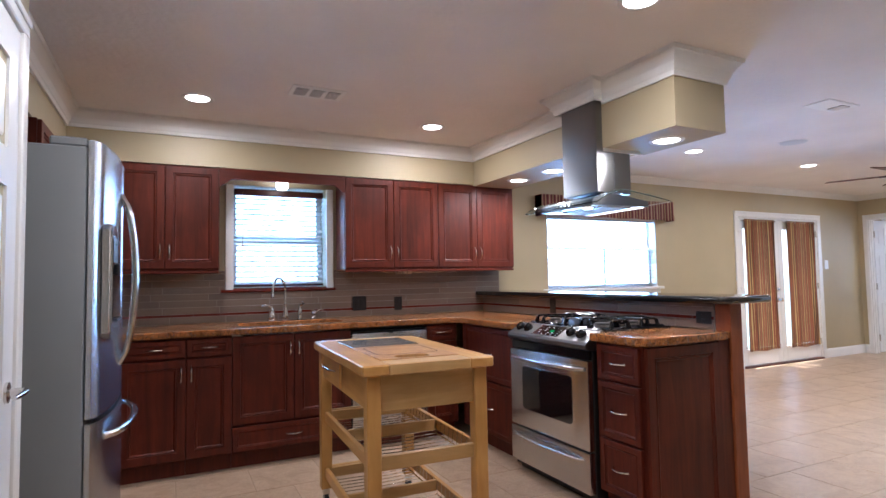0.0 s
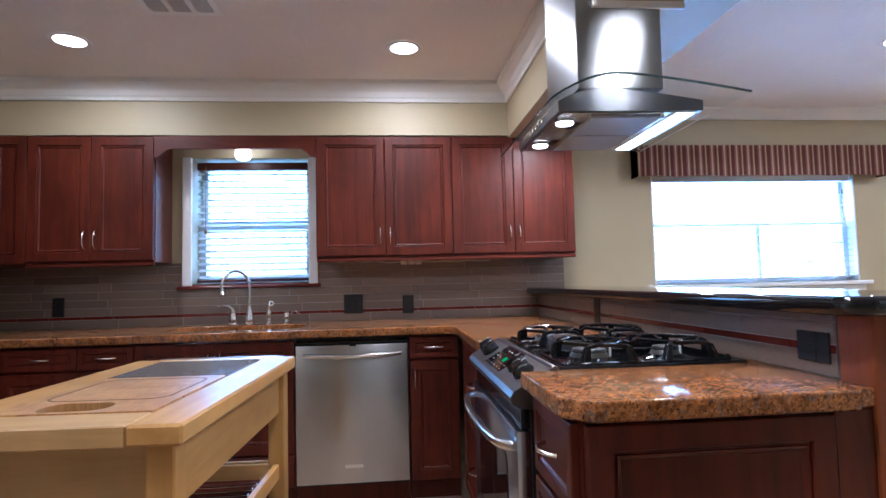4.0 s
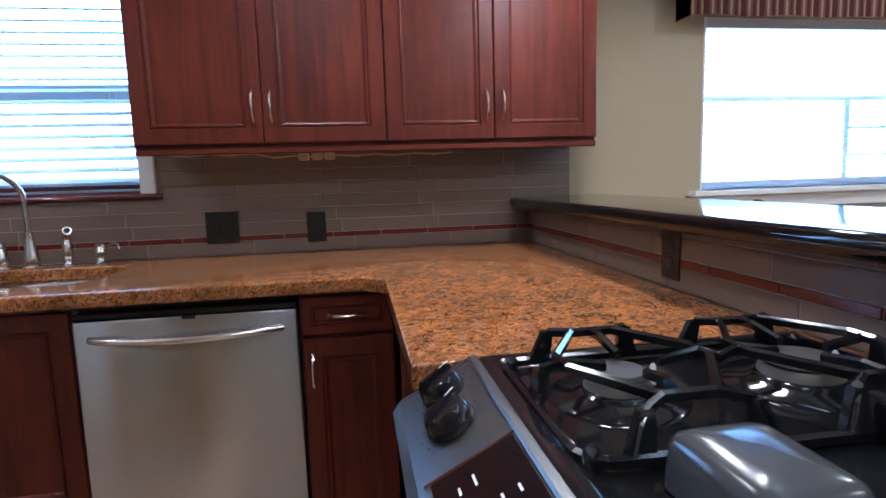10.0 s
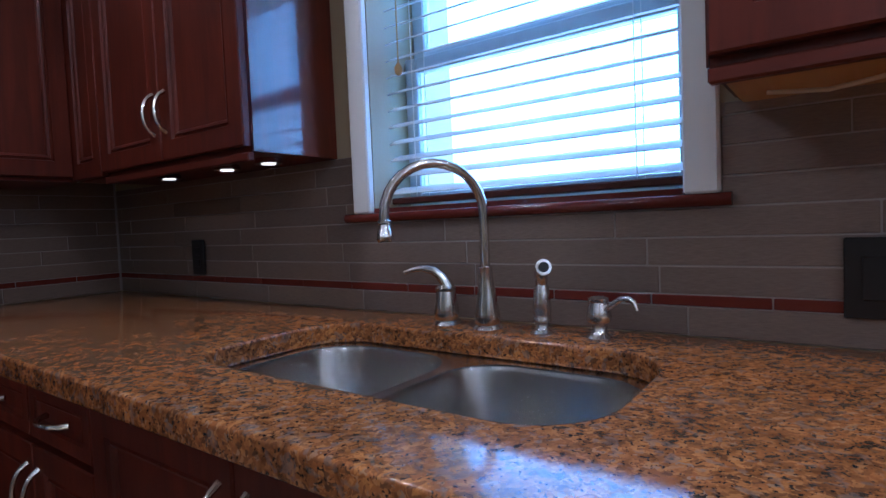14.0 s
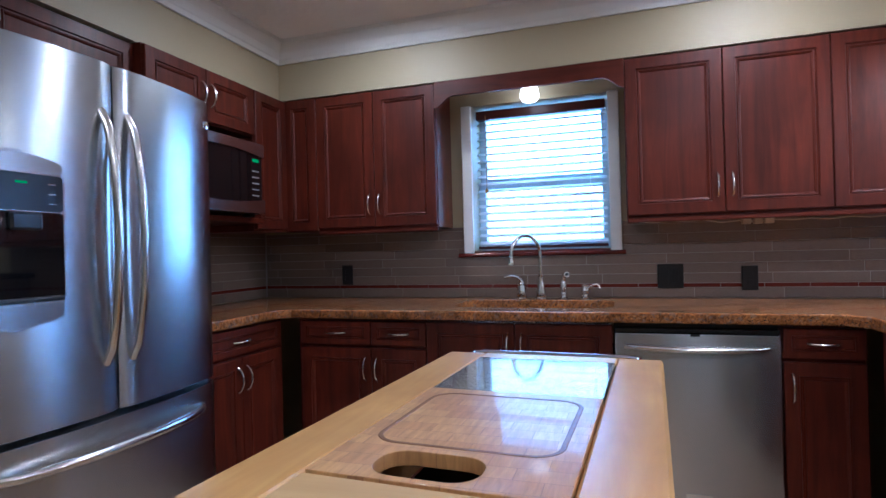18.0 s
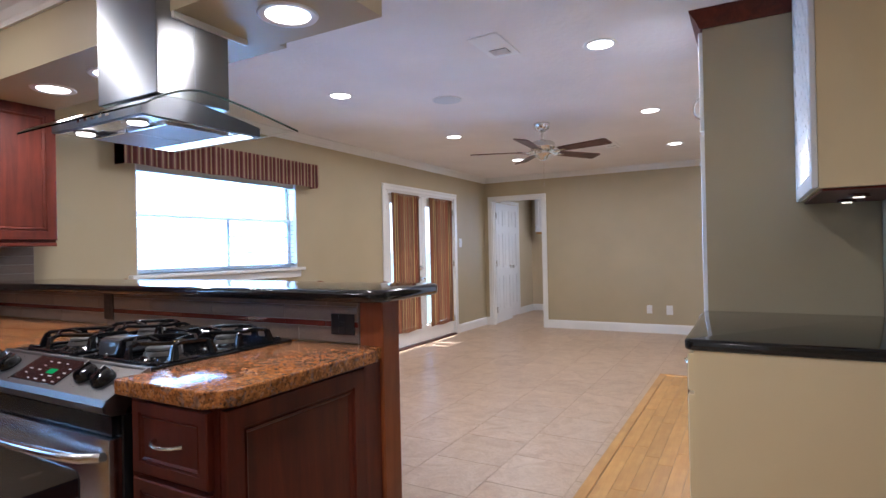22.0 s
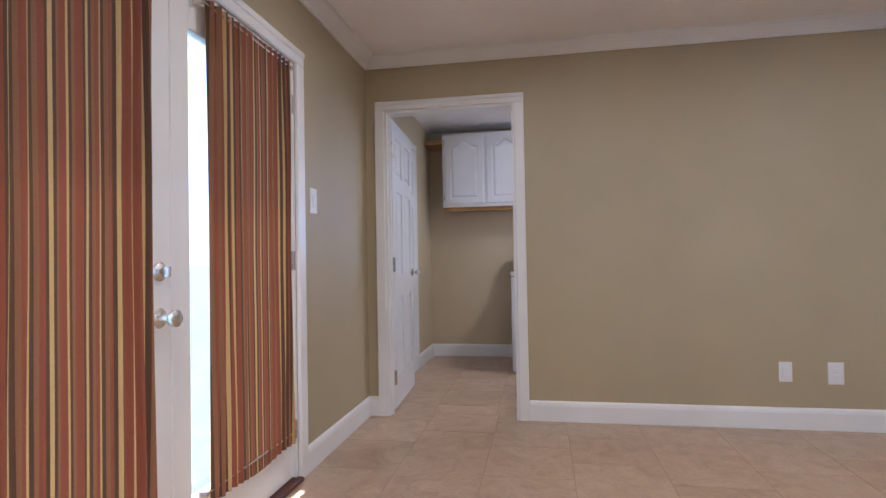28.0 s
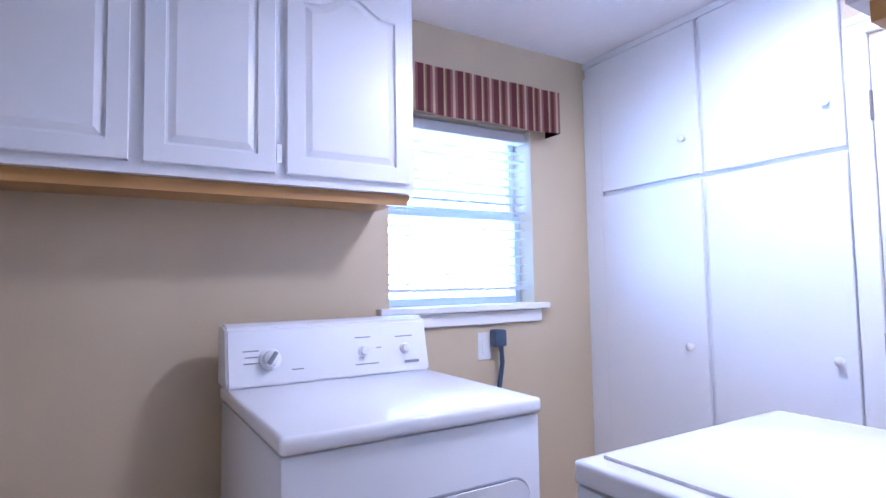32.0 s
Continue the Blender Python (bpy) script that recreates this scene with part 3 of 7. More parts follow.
part("window_sill", bx(SW[0], SW[1], -0.005, 0.13, 1.186, 1.199), M_RED, w1)
blinds("sink_window_blind", (0.856, 0.07, 2.0), "y", 0.075, SW[0] + 0.012, SW[1] - 0.012, 1.205, 2.0, 0.0425, 22, "white slatted venetian blind, open, in the sink window", None, M_BLIND_DARK)
bm = bmesh.new()
tube(bm, [(0.56, 0.03, 1.97), (0.56, 0.028, 1.55)], 0.0018, 6)
lathe(bm, [(0.003, 0), (0.009, 0.006), (0.010, 0.02), (0.004, 0.03)], 10, Matrix.Translation((0.56, 0.028, 1.525)))
tagged(part("blind_cord", bm, M_MAPLE_V, None, "", True), "thin blind cord with a small wooden toggle", "cord")

# dining window
w2 = thing("window_2", (4.53, 0.2, 1.12), "wide white sliding window beside the breakfast bar", "window", kind="structure")
sash(w2, "y", 0.29, DWN[0], DWN[1], DWN[2], 1.575, 0.03)
sash(w2, "y", 0.325, DWN[0], DWN[1], 1.56, DWN[3], 0.03)
for xa in (4.535, 5.24):
    part("glazing_bar", bx(xa, xa + 0.03, 0.272, 0.287, DWN[2] + 0.03, 1.545), M_SASH, w2)
for za in (1.26, 1.40):
    part("glazing_bar", bx(4.566, 5.239, 0.276, 0.286, za, za + 0.014), M_SASH, w2)
part("window_sill", bx(DWN[0] - 0.06, DWN[1] + 0.06, YF - 0.055, 0.27, DWN[2] - 0.028, DWN[2], bevel=0.004), M_TRIM, w2)
part("apron", bx(DWN[0] - 0.03, DWN[1] + 0.03, YF - 0.02, YF - 0.001, DWN[2] - 0.095, DWN[2] - 0.03, bevel=0.004), M_TRIM, w2)
for xa, xb in ((DWN[0], DWN[0] + 0.012), (DWN[1] - 0.012, DWN[1])):
    part("jamb", bx(xa, xb, YF + 0.001, 0.27, DWN[2], DWN[3]), M_TRIM, w2)
blinds("dining_window_blind", (4.53, 0.235, 1.92), "y", 0.235, DWN[0] + 0.02, DWN[1] - 0.02, DWN[2] + 0.02, 1.925, 0.043, 5, "white slatted venetian blind, open, in the wide window")


def valance(name, at, axis, a0, a1, c0, c1, z0, z1, mat, label):
    v = thing(name, at, label, "valance")
    n = 60
    bm = bmesh.new()
    out = []
    for k in range(n + 1):
        a = a0 + (a1 - a0) * k / n
        out.append((a, c1 + (c1 - c0) * 0.03 * math.sin(a * 21)))
    pts = [(a0, c0)] + out + [(a1, c0)]
    rows = []
    for z in (z0, z0 + 0.012, (z0 + z1) / 2, z1 - 0.01, z1):
        row = []
        for a, c in pts:
            zz = z + (0.004 * math.sin(a * 16) if z < z1 - 0.05 else 0)
            row.append(bm.verts.new((a, c, zz) if axis == "y" else (c, a, zz)))
        rows.append(row)
    for r0, r1 in zip(rows, rows[1:]):
        for k in range(len(r0) - 1):
            bm.faces.new((r0[k], r0[k + 1], r1[k + 1], r1[k]))
    bmesh.ops.solidify(bm, geom=bm.faces, thickness=0.004)
    part("skirt", bm, mat, v, "", True)
    lo, hi = min(c0, c1), max(c0, c1)
    part("top_board", bx(a0 + 0.005, a1 - 0.005, lo + 0.003, hi - 0.008, z1 - 0.02, z1 - 0.003) if axis == "y" else bx(lo + 0.008, hi - 0.003, a0 + 0.005, a1 - 0.005, z1 - 0.02, z1 - 0.003), mat, v)
    return v


valance("window_valance", (4.5, YF, 1.89), "y", 3.53, 5.48, YF, YF - 0.12, 1.895, 2.12, M_VALANCE, "red and cream striped fabric box valance above the wide window")

# french doors
FX0, FX1, FXM = FD[0], FD[1], 7.655
fd = thing("door_frame", (FXM, YF, 0), "white painted frame round the french doors", "door frame", kind="structure")
casing(fd, "y", YF, FX0, FX1, 0.0, FD[3], 0.075, -0.02)
part("jamb", bx(FX0, FX0 + 0.02, YF + 0.001, 0.35, 0, FD[3]), M_TRIM, fd)
part("jamb", bx(FX1 - 0.02, FX1, YF + 0.001, 0.35, 0, FD[3]), M_TRIM, fd)
part("head_jamb", bx(FX0 + 0.02, FX1 - 0.02, YF + 0.001, 0.35, FD[3] - 0.02, FD[3]), M_TRIM, fd)
part("threshold", bx(FX0, FX1, YF - 0.03, 0.36, 0.0, 0.022, bevel=0.005), M_BLADE, fd, "dark brown threshold")


def french_leaf(x0, x1, hinge_left, label):
    d = thing("french_door", ((x0 + x1) / 2, YF + 0.03, 0.025), label, "door", "french doors", "structure")
    y0, y1, z0, z1 = YF + 0.012, YF + 0.055, 0.028, FD[3] - 0.024
    sw, tr, br = 0.095, 0.13, 0.21
    part("stile", bx(x0, x0 + sw, y0, y1, z0, z1, bevel=0.003), M_TRIM, d)
    part("stile", bx(x1 - sw, x1, y0, y1, z0, z1, bevel=0.003), M_TRIM, d)
    part("top_rail", bx(x0 + sw, x1 - sw, y0, y1, z1 - tr, z1, bevel=0.003), M_TRIM, d)
    part("bottom_rail", bx(x0 + sw, x1 - sw, y0, y1, z0, z0 + br, bevel=0.003), M_TRIM, d)
    pane(d, "y", (y0 + y1) / 2, x0 + sw, x1 - sw, z0 + br, z1 - tr)
    for hz in (0.25, 1.05, 1.8):
        hx = x0 - 0.004 if hinge_left else x1 + 0.004
        bm = bmesh.new()
        cyl(bm, 0.008, 0.008, hz - 0.045, hz + 0.045, 10, Matrix.Translation((hx, y0 - 0.008, 0)))
        box(bm, hx - 0.012, hx + 0.012, y0 - 0.004, y0 - 0.001, hz - 0.045, hz + 0.045)
        part("hinge", bm, M_NICKEL, d, "satin nickel hinge")
    return d


la = french_leaf(FX0 + 0.022, FXM - 0.002, True, "white french door with nickel knob and deadbolt, closed")
lb = french_leaf(FXM + 0.002, FX1 - 0.022, False, "white french door with a full glass pane, closed")
ky = YF + 0.012
kx = FXM - 0.06


def knob(parent, m, name="knob"):
    bm = bmesh.new()
    lathe(bm, [(0.030, 0.0), (0.032, 0.004), (0.026, 0.010), (0.012, 0.014), (0.011, 0.034), (0.020, 0.040), (0.027, 0.052), (0.027, 0.062), (0.018, 0.070), (0.006, 0.072)], 20, m)
    return part(name, bm, M_NICKEL, parent, "round satin nickel knob", True)


knob(la, Matrix.Translation((kx, ky, 0.875)) @ Matrix.Rotation(radians(90), 4, "X"))
bm = bmesh.new()
lathe(bm, [(0.03, 0.0), (0.03, 0.008), (0.022, 0.016), (0.012, 0.02)], 20, Matrix.Translation((kx, ky, 1.02)) @ Matrix.Rotation(radians(90), 4, "X"))
box(bm, kx - 0.006, kx + 0.006, ky - 0.04, ky - 0.018, 1.003, 1.037, bevel=0.002)
part("deadbolt", bm, M_NICKEL, la, "satin nickel deadbolt", True)


def door_curtain(x0, x1, z0, z1):
    c = thing("door_curtain", ((x0 + x1) / 2, YF - 0.02, z0), "rust, brown and cream striped fabric curtain on a rod", "curtain", "french door curtains")
    n, rows = 140, 14
    bm = bmesh.new()
    grid = []
    for r in range(rows + 1):
        f = r / rows
        z = z0 + (z1 - z0) * f
        pinch = 1 - 0.05 * math.sin(f * math.pi)
        row = []
        for k in range(n + 1):
            u = k / n
            x = (x0 + x1) / 2 + (u - 0.5) * (x1 - x0) * pinch
            amp = 0.006 + 0.005 * math.sin(u * 7 + 1)
            y = YF - 0.024 + amp * math.sin(u * 2 * math.pi * 15 + 0.9 * math.sin(f * 3 + u * 4)) + 0.006 * noise.noise(Vector((u * 6, f * 3, x0)))
            row.append(bm.verts.new((x, y, z + (0.008 * math.sin(u * 9) if r == 0 else 0))))
        grid.append(row)
    for a, b in zip(grid, grid[1:]):
        for k in range(n):
            bm.faces.new((a[k], a[k + 1], b[k + 1], b[k]))
    part("cloth", bm, M_CURTAIN, c, "", True)
    for z in (z1 - 0.02, z0 + 0.05):
        bm = bmesh.new()
        tube(bm, [(x0 - 0.015, YF - 0.02, z), (x1 + 0.015, YF - 0.02, z)], 0.006, 8)
        part("rod", bm, M_NICKEL, c, "thin nickel rod", True)
        for xx in (x0 - 0.02, x1 + 0.02):
            part("bracket", bx(xx - 0.008, xx + 0.008, YF - 0.03, YF + 0.011, z - 0.01, z + 0.01, bevel=0.002), M_NICKEL, c)
    return c


door_curtain(6.90, 7.53, 0.212, 1.975)
door_curtain(7.80, 8.45, 0.205, 1.975)


# six panel doors


def six_panel(name, m, w, h, label, knob_side=1, lever=False, kind="structure"):
    """A moulded six panel door; local x across from the hinge, y thickness, z up; m places it."""
    d = thing(name, m.translation, label, "door", kind=kind)
    th = 0.035
    bm = bmesh.new()
    sw, mid = 0.11, 0.10
    cols = [(sw, w / 2 - mid / 2), (w / 2 + mid / 2, w - sw)]
    rws = [(0.22, 0.78), (0.92, 1.52), (1.63, h - 0.115)]
    xs = [0, cols[0][0], cols[0][1], cols[1][0], cols[1][1], w]
    zs = [0] + [v for r in rws for v in r] + [h]
    for k in range(5):
        for j in range(7):
            deep = k in (1, 3) and j in (1, 3, 5)
            y0, y1 = (0.010, th - 0.010) if deep else (0, th)
            box(bm, xs[k], xs[k + 1], y0, y1, zs[j], zs[j + 1])
            if deep:
                for s in (0, 1):
                    ya, yb = (0.003, 0.012) if s == 0 else (th - 0.012, th - 0.003)
                    box(bm, xs[k] + 0.028, xs[k + 1] - 0.028, ya, yb, zs[j] + 0.028, zs[j + 1] - 0.028, bevel=0.006)
    bmesh.ops.transform(bm, matrix=m, verts=bm.verts)
    leaf = part("leaf", bm, M_WCAB, d)
    kx = w - 0.07 if knob_side > 0 else 0.07
    for s in (0, 1):
        mm = m @ Matrix.Translation((kx, 0 if s == 0 else th, 0.93)) @ Matrix.Rotation(radians(90 if s == 0 else -90), 4, "X")
        if not lever:
            knob(d, mm)
        else:
            bm = bmesh.new()
            lathe(bm, [(0.03, 0), (0.03, 0.008), (0.012, 0.012), (0.011, 0.045)], 18, mm)
            p = [mm @ Vector((0, 0, 0.045)), mm @ Vector((-0.05, 0, 0.048)), mm @ Vector((-0.11, 0, 0.043))]
            tube(bm, p, [0.011, 0.009, 0.007], 10)
            part("lever", bm, M_NICKEL, d, "satin nickel lever handle", True)
    for hz in (0.22, 1.0, 1.80):
        bm = bmesh.new()
        cyl(bm, 0.008, 0.008, hz - 0.05, hz + 0.05, 10, m @ Matrix.Translation((-0.004, -0.006, 0)))
        box(bm, -0.02, 0.0, -0.003, 0.03, hz - 0.05, hz + 0.05, m=m)
        part("hinge", bm, M_NICKEL, d, "satin nickel hinge")
    return d


# laundry doorway and its open door
ld = thing("laundry_door_frame", (XE, -0.37, 0), "white painted casing round the laundry doorway", "door frame", kind="structure")
casing(ld, "x", XE, LD[0], LD[1], 0.0, LD[3], 0.062, -0.02)
casing(ld, "x", XE + 0.09, LD[0], LD[1], 0.0, LD[3], 0.062, 0.02)
part("jamb", bx(XE - 0.005, XE + 0.094, LD[1] - 0.018, LD[1], 0, LD[3]), M_TRIM, ld)
part("jamb", bx(XE - 0.005, XE + 0.094, LD[0], LD[0] + 0.018, 0, LD[3]), M_TRIM, ld)
part("head_jamb", bx(XE - 0.005, XE + 0.094, LD[0] + 0.018, LD[1] - 0.018, LD[3] - 0.018, LD[3]), M_TRIM, ld)
part("door_stop", bx(XE + 0.03, XE + 0.05, LD[1] - 0.03, LD[1] - 0.018, 0, LD[3] - 0.018), M_TRIM, ld)
part("strike_plate", bx(XE + 0.045, XE + 0.08, LD[0] + 0.018, LD[0] + 0.0205, 0.90, 0.96), M_NICKEL, ld, "worn brass strike plate")
six_panel("laundry_door", Matrix.Translation((XE + 0.118, LD[1] - 0.02, 0.012)) @ Matrix.Rotation(radians(3), 4, "Z"), 0.755, 2.02, "white six panel door standing open against the laundry wall", 1)

# door in the south wall
gd = thing("side_door_frame", (6.55, YS, 0), "white painted casing round the side door", "door frame", kind="structure")
GX0, GX1 = 6.02, 6.93
casing(gd, "y", YS, GX0, GX1, 0.0, 2.05, 0.075, 0.02)
six_panel("side_door", Matrix.Translation((GX1 - 0.003, YS + 0.012, 0.012)) @ Matrix.Rotation(radians(180), 4, "Z"), GX1 - GX0 - 0.006, 2.035, "white six panel door, closed, with nickel knob", 1)
part("door_sill", bx(GX0, GX1, YS - 0.02, YS + 0.03, 0.001, 0.011), M_BLADE, gd)

# closet door beside the refrigerator
cd = thing("closet_door_frame", (XK, -2.9, 0), "white painted casing round the closet door", "door frame", kind="structure")
casing(cd, "x", XK, -3.33, -2.56, 0.0, 2.03, 0.06, 0.02)
six_panel("closet_door", Matrix.Translation((XK + 0.008, -3.325, 0.012)) @ Matrix.Rotation(radians(90), 4, "Z"), 0.76, 2.01, "white six panel closet door, closed, with a lever handle", 1, True)

# second door in the laundry, shut
ud = thing("utility_door_frame", (10.8, YL, 0), "white painted casing round a closed laundry door", "door frame", kind="structure")
casing(ud, "y", YL, 10.42, 11.16, 0.0, 2.07, 0.06, -0.018)
six_panel("utility_door", Matrix.Translation((10.423, YL - 0.0165, 0.012)), 0.734, 2.05, "white six panel door, closed, in the laundry wall", -1)

# door beside the tall cupboards
sdf = thing("hall_door_frame", (10.3, -2.54, 0), "white moulded casing beside the tall cupboards", "door frame", kind="structure")
casing(sdf, "y", -2.545, 9.90, 10.645, 0.0, 2.06, 0.07, 0.022)
six_panel("hall_door", Matrix.Translation((10.642, -2.537, 0.012)) @ Matrix.Rotation(radians(180), 4, "Z"), 0.738, 2.03, "white six panel door, closed, beside the cupboards", 1)

# laundry window
w3 = thing("window_3", (XL + 0.1, -1.8, 1.14), "white double hung window in the laundry", "window", kind="structure")
sash(w3, "x", XL + 0.12, LWN[0], LWN[1], LWN[2], 1.58, 0.035)
sash(w3, "x", XL + 0.155, LWN[0], LWN[1], 1.565, LWN[3], 0.035)
part("window_sill", bx(XL - 0.05, XL + 0.1, LWN[0] - 0.06, LWN[1] + 0.06, LWN[2] - 0.028, LWN[2], bevel=0.004), M_TRIM, w3)
part("apron", bx(XL - 0.02, XL - 0.001, LWN[0] - 0.03, LWN[1] + 0.03, LWN[2] - 0.09, LWN[2] - 0.03, bevel=0.004), M_TRIM, w3)
blinds("laundry_window_blind", (XL + 0.05, -1.8, 2.0), "x", XL + 0.055, LWN[0] + 0.015, LWN[1] - 0.015, LWN[2] + 0.06, 1.99, 0.043, 6, "white slatted venetian blind, open, in the laundry window")
valance("laundry_valance", (XL, -1.8, 1.96), "x", -2.27, -1.31, XL, XL - 0.11, 1.97, 2.18, M_VALANCE_Y, "red and cream striped fabric box valance above the laundry window")

# ---- kitchen cabinets ----


def loft_front(bm, w, h, rings, m, arch=0.0):
    """A panelled front: rectangles set in by i and standing at depth d, joined and capped; local -y is the face."""
    rows = []
    for i, d in rings:
        a = arch if i > 0.03 else 0.0
        pts = [(i, i), (w - i, i), (w - i, h - i - a)]
        if arch:
            for k in range(1, 12):
                u = k / 12
                x = (w - i) + (2 * i - w) * u
                s = min(1.0, max(0.0, (0.5 - abs(u - 0.5) - 0.1) / 0.4))
                s = s * s * (3 - 2 * s)
                pts.append((x, h - i - a + a * s))
        pts.append((i, h - i - a))
        rows.append([bm.verts.new((x, -d, z)) for x, z in pts])
    n = len(rows[0])
    vs = [v for r in rows for v in r]
    for p, q in zip(rows, rows[1:]):
        for k in range(n):
            bm.faces.new((p[k], p[(k + 1) % n], q[(k + 1) % n], q[k]))
    bm.faces.new(rows[0])
    bm.faces.new(rows[-1])
    bmesh.ops.transform(bm, matrix=m, verts=vs)


DOOR_RINGS = [(0, 0), (0, 0.017), (0.003, 0.020), (0.050, 0.020), (0.053, 0.013), (0.058, 0.013), (0.060, 0.017), (0.066, 0.014), (0.070, 0.009)]
DRAWER_RINGS = [(0, 0), (0, 0.017), (0.003, 0.020), (0.028, 0.020), (0.030, 0.015), (0.034, 0.015), (0.036, 0.018), (0.041, 0.013)]
RAISED_RINGS = [(0, 0), (0, 0.017), (0.003, 0.020), (0.055, 0.020), (0.058, 0.010), (0.064, 0.010), (0.085, 0.019), (0.09, 0.019)]


def pull(parent, m, length=0.105, mat=None, r=0.0048, out=0.03, up=True):
    """A bow pull, centred, standing off the face towards local -y."""
    bm = bmesh.new()
    pts, rad = [], []
    for k in range(13):
        u = k / 12
        a = (u - 0.5) * length
        o = out * (math.sin(math.pi * u) ** 0.55)
        pts.append((0, -o, a) if up else (a, -o, 0))
        rad.append(r * (1.35 if k in (0, 12) else 1.0))
    tube(bm, pts, rad, 8)
    bmesh.ops.transform(bm, matrix=m, verts=bm.verts)
    return part("handle", bm, mat or M_NICKEL, parent, "bowed satin nickel pull", True)


def cabinet(name, m, w, d, z0, z1, fronts, label, mat, group="", toe=0.0, rings=None, arch=0.0, handles=True, category="cabinet"):
    """A cabinet unit: carcass, toe board and its doors and drawers (kind, x0, x1, z0, z1, handle)."""
    c = thing(name, m @ Vector((w / 2, d / 2, z0)), label, category, group)
    bm = bx(0.001, w - 0.001, 0.0, d, z0 + toe, z1, m=m)
    part("body", bm, mat, c)
    if toe:
        part("toe_kick", bx(0.001, w - 0.001, 0.05, d, z0, z0 + toe, m=m), mat, c)
    for kind, x0, x1, q0, q1, hd in fronts:
        bm = bmesh.new()
        rr = rings or (DOOR_RINGS if kind == "door" else DRAWER_RINGS)
        fm = m @ Matrix.Translation((x0 + 0.002, -0.001, q0 + 0.002))
        loft_front(bm, x1 - x0 - 0.004, q1 - q0 - 0.004, rr, fm, arch if kind == "door" else 0.0)
        f = part(kind if kind == "door" else "drawer_front", bm, mat, c)
        if handles and hd:
            if hd == "h":
                pull(f, m @ Matrix.Translation(((x0 + x1) / 2, -0.02, (q0 + q1) / 2)), up=False)
            else:
                hx = x0 + 0.03 if hd[0] == "l" else x1 - 0.03
                hz = q0 + 0.125 if hd[1] == "b" else q1 - 0.10
                pull(f, m @ Matrix.Translation((hx, -0.02, hz)))
    return c


def at_north(x, y):
    return Matrix.Translation((x, y, 0))


def facing_east(x, y):
    return Matrix.Translation((x, y, 0)) @ Matrix.Rotation(radians(90), 4, "Z")


def facing_west(x, y):
    return Matrix.Translation((x, y, 0)) @ Matrix.Rotation(radians(-90), 4, "Z")


def facing_north(x, y):
    return Matrix.Translation((x, y, 0)) @ Matrix.Rotation(radians(180), 4, "Z")


YB = -0.635       # carcass face of the north base run
UB, UT = 1.337, SOF - 0.002
CB = CT - 0.042   # underside of the worktop
WALLCAB = "dark cherry wood wall cabinet with two panelled doors, closed"
BASECAB = "dark cherry wood base cabinet with panelled fronts, closed"
G1, G2 = "wall cabinets", "base cabinets"

yu = -0.265
cabinet("wall_cabinet", at_north(-0.565, yu), 0.215, -yu - 0.002, UB, UT, [("door", 0, 0.215, UB, UT, None)], "narrow dark cherry wood corner wall cabinet, closed", M_CHERRY, G1)
wc1 = cabinet("wall_cabinet", at_north(-0.35, yu), 0.712, -yu - 0.002, UB, UT, [("door", 0, 0.356, UB + 0.01, UT - 0.005, "rb"), ("door", 0.356, 0.712, UB + 0.01, UT - 0.005, "lb")], "dark cherry wood two door wall cabinet beside the window, closed", M_CHERRY, G1)
wc2 = cabinet("wall_cabinet", at_north(1.312, yu), 0.835, -yu - 0.002, UB, UT, [("door", 0, 0.4175, UB + 0.01, UT - 0.005, "rb"), ("door", 0.4175, 0.835, UB + 0.01, UT - 0.005, "lb")], WALLCAB, M_CHERRY, G1)
cabinet("wall_cabinet", at_north(2.147, yu), 0.783, -yu - 0.002, UB, UT, [("door", 0, 0.3915, UB + 0.01, UT - 0.005, "rb"), ("door", 0.3915, 0.783, UB + 0.01, UT - 0.005, "lb")], WALLCAB, M_CHERRY, G1)
for x0, x1 in ((-0.35, 0.362), (1.312, 2.93)):
    bm = bx(x0, x1, yu - 0.012, yu + 0.006, UB - 0.022, UB - 0.001, bevel=0.003)
    tagged(part("light_rail", bm, M_CHERRY_H), "dark cherry trim strip under the wall cabinets", "trim", kind="structure")

part("underside", bx(1.318, 2.142, yu + 0.008, -0.004, UB - 0.0045, UB - 0.0005), M_MAPLE, wc2, "pale wooden underside")
# polished end panels beside the window
for c_, xa, xb in ((wc1, 0.3625, 0.3655), (wc2, 1.3085, 1.3115)):
    part("side_panel", bx(xa, xb, yu + 0.002, -0.023, UB + 0.002, UT - 0.14), M_CHERRY_G, c_, "polished cherry side panel")

# scalloped board over the sink window
bm = bmesh.new()
pts = [(0.362, UT), (0.362, UT - 0.135)]
for k in range(0, 9):
    u = k / 8
    pts.append((0.362 + 0.10 * u, UT - 0.135 + 0.055 * (math.sin(u * math.pi / 2) ** 2)))
for k in range(8, -1, -1):
    u = k / 8
    pts.append((1.312 - 0.10 * u, UT - 0.135 + 0.055 * (math.sin(u * math.pi / 2) ** 2)))
pts += [(1.312, UT)]
prism(bm, pts, 0, 0.02, Matrix.Translation((0, yu, 0)) @ Matrix.Rotation(radians(90), 4, "X"))
tagged(part("window_cornice", bm, M_CHERRY_H), "dark cherry scalloped board above the sink window", "cornice")

